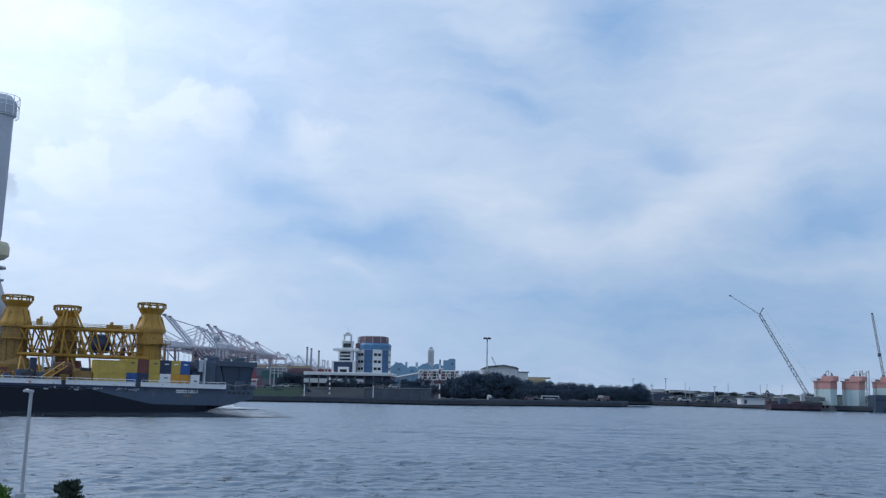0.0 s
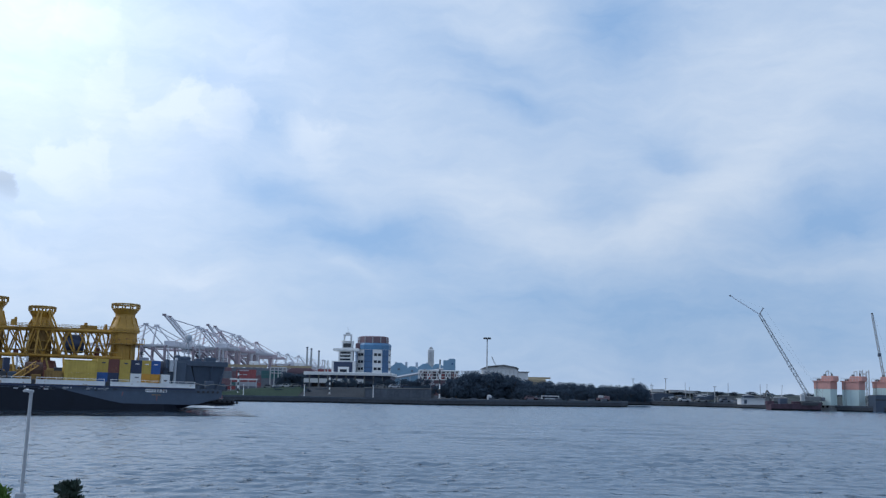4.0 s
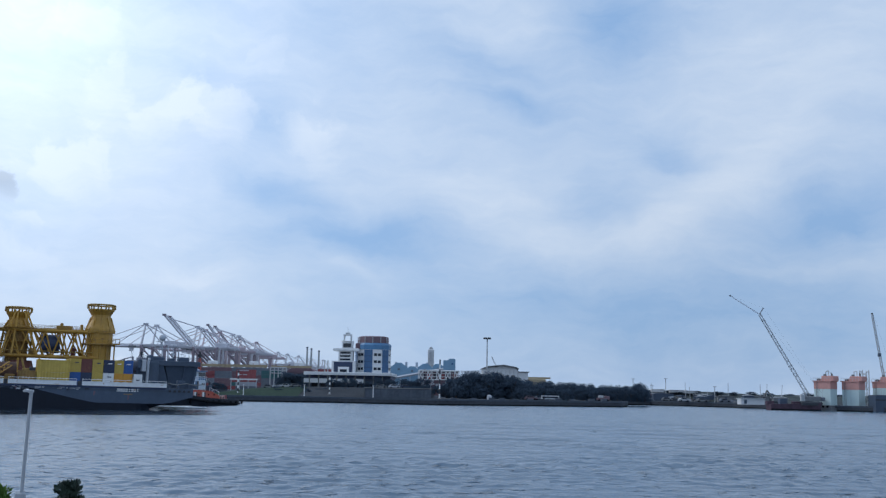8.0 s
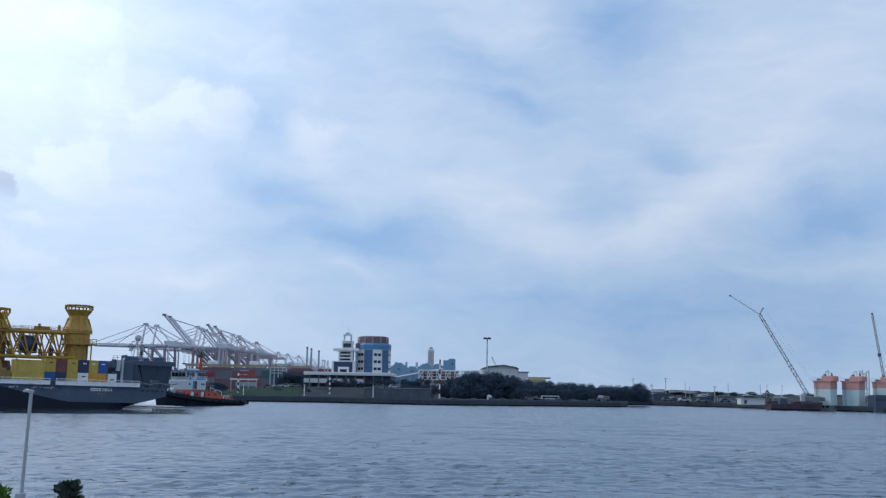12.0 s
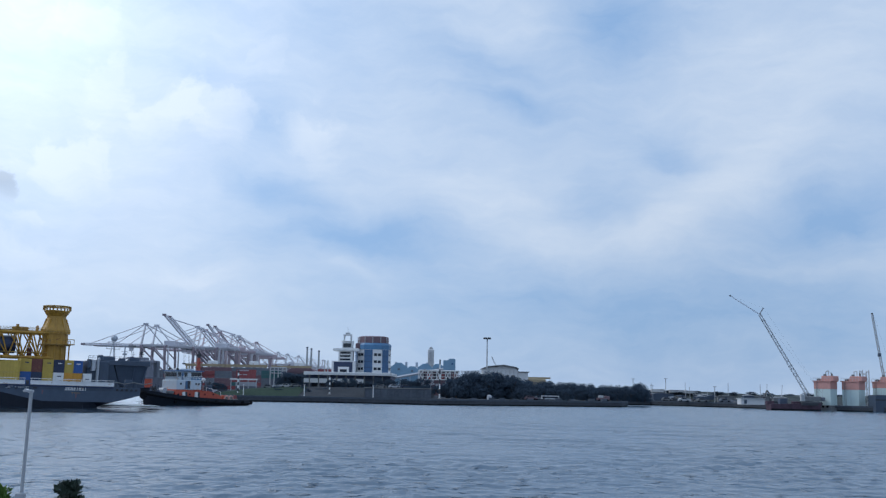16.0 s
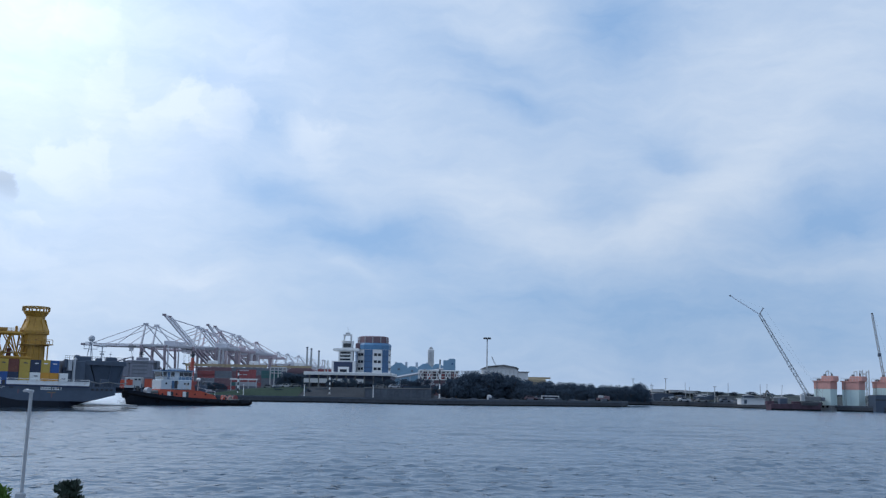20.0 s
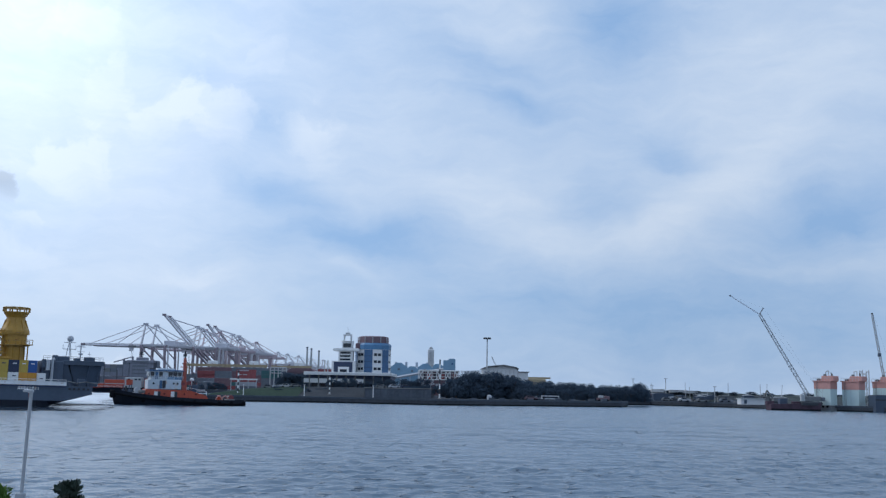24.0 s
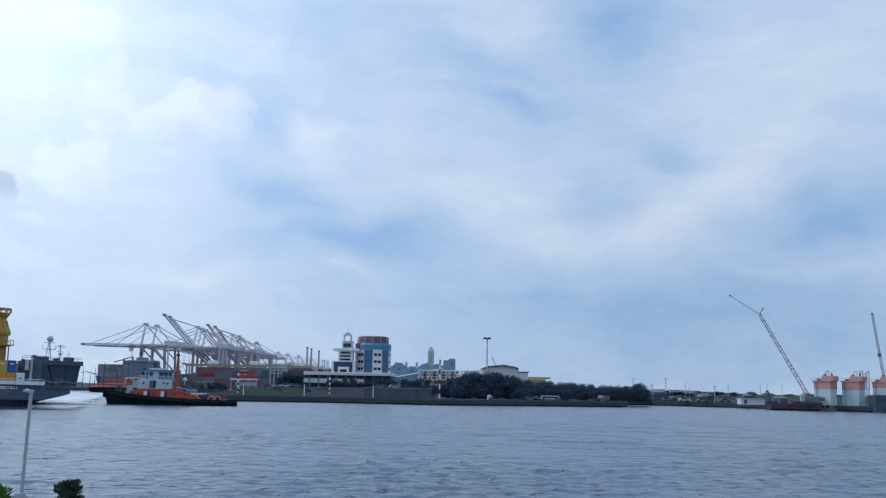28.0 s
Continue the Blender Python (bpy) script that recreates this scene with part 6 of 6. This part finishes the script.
def caisson(x, y, z0, k=1.0):
    c = empty("caisson", pose(x, y, z0, 0, 0, -45), "pale mint and coral floating caisson at the quay", "caisson", "caissons at the quay")
    h = 9.8 - z0
    part("body", Shape().cbox(0, 5.7, 0, 5.0, 0, h * 0.72, 0.06), M_MINT, c, "pale mint painted steel wall")
    part("coral_band", Shape().box(-0.05, 5.75, -0.05, 5.05, h * 0.72, h), M_CORAL, c, "coral orange top band")
    part("rim", Shape().box(-0.35, 6.05, -0.3, 5.3, h, h + 0.28), M_CORAL, c)
    part("top_house", Shape().cbox(2.4, 6.6, 0.6, 4.6, h + 0.28, h + 1.9, 0.1), M_CORAL, c)
    part("stair_box", Shape().cbox(0.5, 2.3, 1.0, 3.6, h + 0.28, h + 1.0, 0.08), M_CORAL, c)
    part("winch", Shape().tube((1.0, 0.4, h + 0.7), (2.0, 0.4, h + 0.7), 0.35, 10).cbox(3.0, 3.8, 0.8, 1.6, h + 1.9, h + 2.5, 0.08), M_DULL, c)
    part("vent_pipe", Shape().tube((5.6, 1.2, h + 1.9), (5.6, 1.2, h + 3.0), 0.16, 8).tube((4.9, 3.4, h + 1.9), (4.9, 3.4, h + 2.7), 0.22, 8), M_DULL, c)
    part("ladder", Shape().beam((0.9, -0.1, 0.2), (0.9, -0.1, h), 0.08).beam((1.35, -0.1, 0.2), (1.35, -0.1, h), 0.08), M_DULL, c)
    for k in range(3):
        part("fender", Shape().tube((4.6 - k * 1.6, -0.28, 0.5), (4.6 - k * 1.6, -0.05, 0.5), 0.42, 12), M_RUBBER, c)
    part("davit", Shape().beam((3.6, 1.5, h + 1.9), (3.6, 1.5, h + 3.4), 0.2).beam((3.6, 1.5, h + 3.4), (4.6, 1.5, h + 3.6), 0.2).beam((4.6, 1.5, h + 3.6), (4.6, 1.5, h + 1.9), 0.2), M_GREYB, c)
    part("tide_stain", Shape().box(-0.04, 5.74, -0.04, 5.04, -0.6, h * 0.1), M_DULL, c)
    part("base_slab", Shape().box(-0.5, 6.2, -0.5, 5.5, -z0 - 0.4, 0.12), M_DULL, c, "grey wet base slab")
    for i in (1,):
        part("seam", Shape().box(1.4 + i * 1.5, 1.46 + i * 1.5, -0.05, 0.0, h * 0.1, h * 0.72), M_GREYB, c)
    rail = Shape()
    for i in range(7):
        rail.beam((-0.2 + i * 1.0, -0.2, h + 0.28), (-0.2 + i * 1.0, -0.2, h + 1.2), 0.07)
    rail.beam((-0.2, -0.2, h + 1.2), (5.9, -0.2, h + 1.2), 0.07)
    part("handrail", rail, M_GREYB, c)
    return c


caisson(126.2, 356, 1.0)
caisson(135.1, 354.5, 0.6)
caisson(146.0, 356, 3.2)


def scaffold(x, y):
    s = empty("scaffold_tower", pose(x, y, LAND_Z), "grey steel scaffold stair tower beside a caisson", "scaffold")
    part("frame", Shape().lattice((0, 0, 0), (0, 0, 12.0), 2.2, 0.15, 7), M_GREYB, s)
    for i in range(5):
        part("landing", Shape().box(-1.1, 1.1, -1.1, 1.1, i * 2, i * 2 + 0.1), M_GREYB, s)


scaffold(144.2, 358)


def working_side():
    w = empty("white_shed", pose(0, 0, 0), "low white site shed on the quay", "shed")
    part("wall", Shape().box(105.2, 113.4, 369, 374, LAND_Z - 0.3, 3.5), M_BWHITE, w)
    part("roof", Shape().box(104.9, 113.7, 368.6, 374.4, 3.5, 3.75), M_GREYB, w)
    part("door", Shape().box(106.2, 107.2, 368.9, 369.02, LAND_Z, 3.2), M_DKGREY, w)
    p = empty("work_barge", pose(0, 0, 0), "long dark red work barge along the quay", "barge")
    part("hull", Shape().rings([[(110.9, 353.6, -0.6), (110.6, 353.2, 2.0), (110.6, 359.2, 2.0), (110.9, 358.8, -0.6)], [(125.7, 349.4, -0.6), (126, 349, 2.5), (126, 355, 2.5), (125.7, 354.6, -0.6)]]), M_BARGE, p, "dark red hull side")
    part("hull_band", Shape().rings([[(110.8, 353.3, -0.6), (110.7, 353.1, 0.5), (110.7, 353.5, 0.5), (110.8, 353.7, -0.6)], [(125.8, 349.1, -0.6), (125.9, 348.9, 0.5), (125.9, 349.3, 0.5), (125.8, 349.5, -0.6)]]), M_MUD, p)
    for i in range(4):
        part("deck_crate", Shape().cbox(110 + i * 4, 112.4 + i * 4, 355.4 - i * 1.1, 357.4 - i * 1.1, 1.95, 3.0 + (i % 2) * 0.8, 0.1), (M_BARGE, M_DKGREY)[i % 2], p)
    d = empty("dark_barge", pose(0, 0, 0), "dark steel barge beside the caissons", "barge")
    part("hull", Shape().box(142, 170, 344, 350, -0.6, 5.6), M_DKGREY, d)
    part("rubbing_band", Shape().box(141.9, 170, 343.85, 344, 3.8, 4.2), M_DARK, d)
    m = Shape().rings([[(70, 432, 1.8), (70, 445, 6.4), (70, 520, 6.4), (70, 530, 1.8)], [(110, 425, 1.8), (112, 440, 5.8), (112, 520, 5.8), (110, 530, 1.8)],
                       [(135, 400, 1.8), (138, 420, 4.6), (138, 520, 4.6), (135, 530, 1.8)], [(190, 380, 1.8), (190, 400, 5.2), (190, 520, 5.2), (190, 530, 1.8)]])
    tagged(part("far_mound", m, M_SCRUB), "low scrubby mound behind the working quay", "ground", kind="structure")
    for x, y, z, n in ((88, 438, 5.9, 9), (95, 436, 5.7, 12), (101, 434, 5.5, 9)):
        s = empty("long_shed", pose(x, y, z - 0.5), "long low pale-roofed shed on the mound", "shed", "pale sheds on the mound")
        part("wall", Shape().box(0, n * 0.55, 0, 4, 0, 0.9), M_BWHITE, s)
        part("roof", Shape().box(-0.3, n * 0.55 + 0.3, -0.4, 4.4, 0.9, 1.15), M_BWHITE, s)
    for x, y, h in ((86.3, 430, 6.0), (91.9, 430, 8.9), (104.6, 402, 5.8), (78.9, 432, 8.6)):
        q = empty("street_lamp", pose(x, y, LAND_Z), "tall grey street lamp on the far shore", "street lamp", "street lamps on the far shore")
        part("pole", Shape().tube((0, 0, 0), (0, 0, h), 0.13, 8), M_GREYB, q)
        part("head", Shape().cbox(-0.7, 0.7, -0.2, 0.2, h, h + 0.22, 0.05), M_GREYB, q)
    k = empty("open_shed", pose(0, 0, 0), "grey open-sided quay shed with pale roof", "shed")
    part("roof", Shape().box(68, 75.6, 397, 403, 3.9, 4.2), M_GREYB, k)
    part("back_wall", Shape().box(68.2, 75.4, 402, 402.3, 1.8, 3.9), M_DKGREY, k)
    for x in (68.4, 71.8, 75.2):
        part("post", Shape().box(x - 0.12, x + 0.12, 397.2, 397.5, 1.8, 3.9), M_GREYB, k)


working_side()


def site_clutter():
    """Huts, crates, spoil heaps and masts along the working quay."""
    rng = random.Random(31)

    def edge(x):
        return 424 - (x - 85) * 1.1 if x < 127 else 378 - (x - 127) * 0.6

    for i in range(96):
        x = 72 + i * 0.59 + rng.uniform(-0.6, 0.6)
        y = edge(x) + rng.uniform(5, 22)
        pick = rng.random()
        m = pose(x, y, LAND_Z, 0, 0, rng.uniform(-30, 30))
        if pick < 0.14:
            h = empty("site_hut", m, "small weathered site hut on the working quay", "hut", "site huts")
            w, z = rng.uniform(1.5, 3.2), rng.uniform(2.0, 3.0)
            part("wall", Shape().box(-w, w, -1.1, 1.1, 0, z), rng.choice([M_DULL, M_SLATE, M_DKGREY, M_DULL]), h)
            part("roof", Shape().prism([(-w - 0.2, z), (w + 0.2, z), (w + 0.2, z + 0.12), (0, z + 0.5), (-w - 0.2, z + 0.12)], -1.3, 1.3, "y"), rng.choice([M_DULL, M_DKGREY, M_GREYB]), h)
            part("door", Shape().box(-0.4, 0.4, -1.16, -1.1, 0.05, 1.9), M_DKGREY, h)
        elif pick < 0.6:
            h = empty("spoil_heap", m, "low heap of dark gravel on the working quay", "gravel heap", "gravel heaps")
            w, z = rng.uniform(1.8, 4.0), rng.uniform(0.9, 2.2)
            n = 12
            rings = [[(w * f * rng.uniform(0.85, 1.1) * math.cos(6.2832 * k / n), w * f * 0.7 * rng.uniform(0.85, 1.1) * math.sin(6.2832 * k / n), z * g) for k in range(n)] for f, g in ((1, 0), (0.75, 0.45), (0.4, 0.85), (0.1, 1))]
            part("heap", Shape().rings(rings), rng.choice([M_SOIL, M_SCRUB, M_QUAY]), h)
            part("toe_stones", Shape().cbox(-w, -w + 0.7, -0.4, 0.3, 0, 0.45, 0.1), M_CONC, h)
        elif pick < 0.85:
            h = empty("material_stack", m, "stack of crated building materials on the quay", "material stack", "material stacks")
            for k in range(rng.randint(1, 3)):
                w = rng.uniform(0.8, 2.2)
                part("crate", Shape().cbox(-w, w, -0.9, 0.9, 0.02 + k * 0.95, 0.9 + k * 0.95, 0.06), rng.choice([M_DKGREY, M_MAROON, M_SLATE, M_DULL, M_STEELG]), h)
        else:
            h = empty("site_mast", m, "thin grey pole mast on the working quay", "mast", "site masts")
            z = rng.uniform(4.5, 8.0)
            part("pole", Shape().tube((0, 0, 0), (rng.uniform(-0.3, 0.6), 0, z), 0.1, 6), M_GREYB, h)
            part("foot", Shape().box(-0.4, 0.4, -0.4, 0.4, 0, 0.3), M_CONC, h)
    e = empty("excavator", pose(118.0, 370, LAND_Z), "grey excavator working beside the crane", "excavator")
    for gy in (-1.2, 1.2):
        part("track", Shape().cbox(-2, 2, gy - 0.35, gy + 0.35, 0, 0.9, 0.2), M_DARK, e)
    part("body", Shape().cbox(-1.5, 1.9, -1.3, 1.3, 1.0, 2.4, 0.2), M_DULL, e)
    part("boom", Shape().beam((-1.2, 0, 1.8), (-3.4, 0, 4.8), 0.4), M_DULL, e)
    part("stick", Shape().beam((-3.4, 0, 4.8), (-4.6, 0, 2.4), 0.35), M_DULL, e)
    part("bucket", Shape().cbox(-5.0, -4.2, -0.6, 0.6, 1.8, 2.6, 0.15), M_DARK, e)
    # small distant jib and conveyor near the grey hall
    j = empty("far_jib_crane", pose(34.0, 600, LAND_Z), "small distant jib crane on the skyline", "crane")
    part("mast", Shape().beam((-2, 0, 0), (-2, 0, 16.0), 0.6), M_GREYB, j)
    part("jib", Shape().lattice((-2, 0, 15.6), (-5.0, 0, 21.8), 0.45, 0.08, 8), M_GREYB, j)


site_clutter()


# ---- vehicles and quay clutter ----
def small_car(x, y, z, paint, word, turn=0):
    c = empty("car", pose(x, y, z, 0, 0, turn), f"{word} parked car on the quay", "car", "parked cars")
    body = [(-2.1, 0.35), (2.1, 0.35), (2.15, 0.8), (1.2, 0.95), (0.6, 1.42), (-1.2, 1.45), (-1.9, 0.95), (-2.15, 0.85)]
    part("body", Shape().prism(body, -0.85, 0.85, "y"), paint, c)
    part("side_window", Shape().prism([(-1.4, 0.95), (1.0, 0.95), (0.5, 1.34), (-1.1, 1.36)], -0.87, -0.84, "y"), M_GLASS, c)
    for x0 in (-1.3, 1.35):
        for y0 in (-0.86, 0.66):
            part("wheel", Shape().tube((x0, y0, 0.33), (x0, y0 + 0.2, 0.33), 0.33, 12), M_RUBBER, c)
    return c


for i, (x, y, z, p, w) in enumerate(((31.0, 362, LAND_Z, M_BRED, "dark red"), (34.4, 364, LAND_Z, M_SLATE, "dark grey"), (-17.5, 398, TOP - 0.05, M_STEELG, "silver"),
                                  (-22.5, 399, TOP - 0.05, M_DULL, "silver"), (-13.0, 400, TOP - 0.05, M_NAVY, "dark"), (-62, 402, 4.3, M_STEELG, "silver"),
                                  (-65.6, 402, 4.1, M_DULL, "grey"), (-58.6, 401, 4.5, M_GREYB, "pale grey"), (-55, 400, 4.7, M_DULL, "grey"),
                                  (91, 424, LAND_Z, M_DULL, "grey"), (108, 401, LAND_Z, M_SLATE, "dark grey"),
                                  (95, 412, LAND_Z, M_GREYB, "pale grey"), (100.5, 405, LAND_Z, M_DULL, "grey"), (114, 392, LAND_Z, M_BRED, "dark red"), (87, 428, LAND_Z, M_SLATE, "dark grey"))):
    small_car(x, y, z, p, w, 5 * (i % 3))


def minibus(x, y):
    t = empty("minibus", pose(x, y, LAND_Z), "white minibus parked on the jetty", "minibus")
    part("body", Shape().cbox(-3.0, 3.0, -1.0, 1.0, 0.4, 1.6, 0.2), M_STEELG, t)
    part("window_band", Shape().box(-2.7, 2.7, -1.02, -0.98, 0.8, 1.35), M_GLASS, t)
    for x0 in (-2.2, 2.2):
        part("wheel", Shape().tube((x0, -1.02, 0.42), (x0, -0.75, 0.42), 0.42, 12), M_RUBBER, t)
        part("wheel", Shape().tube((x0, 0.75, 0.42), (x0, 1.02, 0.42), 0.42, 12), M_RUBBER, t)


minibus(37.5, 361)


def pickup(x, y):
    t = empty("pickup_truck", pose(x, y, LAND_Z), "small red pickup truck with a white load at the jetty end", "truck")
    part("bed", Shape().cbox(-2.2, 0.4, -0.85, 0.85, 0.5, 1.2, 0.06), M_BRED, t)
    part("cab", Shape().cbox(0.4, 2.1, -0.85, 0.85, 0.4, 1.8, 0.2), M_BRED, t)
    part("load", Shape().cbox(-1.6, 0.0, -0.6, 0.6, 1.2, 2.0, 0.1), M_GREYB, t)
    for x0 in (-1.4, 1.4):
        for y0 in (-0.88, 0.66):
            part("wheel", Shape().tube((x0, y0, 0.36), (x0, y0 + 0.22, 0.36), 0.36, 12), M_RUBBER, t)


pickup(56.5, 366)


def block_wall():
    """Concrete blocks and posts along the jetty."""
    rng = random.Random(8)
    for i in range(11):
        x = 5 + i * 5.1 + rng.uniform(-1.5, 1.5)
        y = 331.5 + (x * 0.47 if x < 61 else 28) + 3.5
        b = empty("concrete_block", pose(x, y, LAND_Z, 0, 0, rng.uniform(-8, 28)), "grey concrete block on the jetty", "concrete block", "blocks on the jetty")
        part("block", Shape().cbox(-1.0, 1.0, -0.6, 0.6, 0, rng.uniform(0.4, 0.9), 0.1), M_QUAY, b)
        part("lifting_eye", Shape().tube((-0.15, 0, 0.4), (0.15, 0, 0.4), 0.08, 6), M_DARK, b)


block_wall()


def white_drum(x, y):
    t = empty("water_tank", pose(x, y, LAND_Z), "small pale plastic water tank on the jetty", "water tank")
    part("tank", Shape().lathe([(0.7, 0), (0.78, 0.1), (0.78, 1.2), (0.5, 1.45)], 14), M_STEELG, t)
    part("lid", Shape().lathe([(0.3, 1.45), (0.3, 1.6), (0.05, 1.62)], 12), M_STEELG, t)


white_drum(16.2, 349)


def plant_trees():
    rng = random.Random(21)
    k = 0
    # thick belt behind the jetty
    for x0, x1, n, y, h0, h1 in ((3, 32, 20, 376, 6.6, 8.6), (30, 80, 30, 402, 6.4, 7.4), (2, 76, 34, 368, 3.4, 5.2)):
        for i in range(n):
            x = x0 + (x1 - x0) * (i + rng.uniform(0.1, 0.9)) / n
            yy = y + rng.uniform(-5, 7)
            if y == 368 and yy < 347 + x * 0.4:
                yy = 347 + x * 0.4 + 6
            h = rng.uniform(h0, h1) - (0.042 * (x - 30) if y == 402 else 0)
            if y == 376:
                h += 1.5 - 0.17 * abs(x - 14) - (0.8 if x < 8 else 0)
            tree(x, yy, LAND_Z, h, h * rng.uniform(0.85, 1.15), k)
            k += 1
    for i in range(5):
        h = rng.uniform(3.2, 5.0)
        tree(-146 + i * 3.4 + rng.uniform(-1, 1), 650 + rng.uniform(-2, 4), LAND_Z - 0.1, h, h * rng.uniform(0.95, 1.3), k, "dark green tree before the container stacks", group="trees by the container stacks")
        k += 1
    for x, y, h in ((76.5, 404, 6.9), (79, 408, 5.2), (74.5, 400, 6.2)):
        tree(x, y, LAND_Z, h, h * 0.95, k)
        k += 1
    # round the control building and along the bank
    for x0, x1, n, y, z, h0, h1 in ((-43, -27, 8, 392, TOP, 2.2, 3.6), (-26, -5, 11, 410, TOP, 2.6, 4.4), (-66, -53, 8, 430, 3.4, 5.5, 7.5), (-80, -66, 7, 520, LAND_Z, 4.6, 6.6), (-14, 2, 6, 372, TOP - 1.5, 2.0, 3.2)):
        for i in range(n):
            x = x0 + (x1 - x0) * (i + rng.uniform(0.1, 0.9)) / n
            h = rng.uniform(h0, h1)
            tree(x, y + rng.uniform(-4, 4), z - 0.1, h, h * rng.uniform(0.9, 1.25), k, "dark green tree beside the harbour buildings", group="trees by the harbour buildings")
            k += 1
    for i in range(16):
        x = -72 + i * 2.9 + rng.uniform(-1, 1)
        y = rng.uniform(358, 370)
        z = 1.8 + (y - 347) / 25 * 3.0 - 0.5
        tree(x, y, z if x > -60 else z * 0.72, rng.uniform(0.9, 1.7), rng.uniform(1.6, 3.2), k, "low weedy bush on the bank", group="bushes on the bank")
        k += 1
    for i in range(14):
        x = 74 + i * 6.5 + rng.uniform(-2, 2)
        tree(x, 446 - i * 2.2, 5.0 - i * 0.05, rng.uniform(0.9, 1.7), rng.uniform(3, 6), k, "low dark scrub bush on the mound", group="scrub on the mound")
        k += 1


plant_trees()


# ---- near bank: lamp post and shrubs ----
def near_lamp():
    p = empty("path_lamp", pose(-7.86, 20.0, 1.0, 0, 1.6, 0), "slim white-painted metal path lamp with short arm", "lamp post")
    part("post", Shape().tube((0, 0, 2.1), (0, 0, 4.02), 0.033, 14), M_POST, p)
    part("base_sleeve", Shape().cbox(-0.1, 0.06, -0.08, 0.08, 0.05, 2.13, 0.02), M_POST, p)
    part("base_plate", Shape().cbox(-0.25, 0.2, -0.2, 0.2, 0, 0.05, 0.02), M_STEELG, p)
    part("bolt", Shape().tube((0.13, -0.13, 0.05), (0.13, -0.13, 0.09), 0.02, 6), M_STEELG, p)
    part("arm", Shape().tube((0.0, 0, 4.0), (-0.1, 0, 4.03), 0.03, 8), M_WHITE, p)
    part("lamp_head", Shape().cbox(-0.14, 0.035, -0.06, 0.06, 3.99, 4.04, 0.015), M_POST, p)


near_lamp()


def shrub(x, y, h, w, seed, material, label):
    rng = random.Random(seed)
    s = empty("shrub", pose(x, y, 1.0), label, "shrub", "shrubs on the near bank")
    stems, clumps = Shape(), []
    for i in range(7):
        a = i * 2.4
        rr = w * 0.32 * (0.3 + 0.7 * rng.random())
        tip = (rr * math.cos(a), rr * math.sin(a), h * rng.uniform(0.7, 0.93))
        stems.tube((0, 0, 0), tip, 0.02, 6, 0.008)
        clumps.append((*tip, w * rng.uniform(0.15, 0.24)))
    clumps += [(rng.uniform(-0.3, 0.3) * w, rng.uniform(-0.3, 0.3) * w, h * rng.uniform(0.45, 0.75), w * 0.27) for _ in range(6)]
    part("stems", stems, M_BARK, s, fix=False)
    part("foliage", leaf_cloud(rng, clumps, 130, 0.08, 0.95, True), material, s, fix=False)


shrub(-8.36, 24.0, 2.08, 0.8, 4, M_SHRUB, "dark green leafy shrub top on the near bank")
shrub(-9.0, 22.0, 2.06, 0.8, 9, M_LEAFB, "bright green leafy shrub on the near bank")


def motions():
    rows = [(t, ship_pose(x, y)) for t, x, y in SHIP_ROWS]
    walk(ship, rows)
    walk(wake, [(t, pose(x, y, 0, 0, 0, 208)) for t, x, y in SHIP_ROWS])
    walk(hull_reflection, [(t, pose(x, y, 0, 0, 0, 208)) for t, x, y in SHIP_ROWS])
    for ob, local in CARGO:
        walk(ob, [(t, m @ local) for t, m in rows])
    walk(tug, [(t, tug_pose(x, y, a)) for t, x, y, a in TUG_ROWS])
    walk(water, [(0.0, pose(0, 0, 0)), (28.0, pose(9.0, -5.0, 0))])


motions()
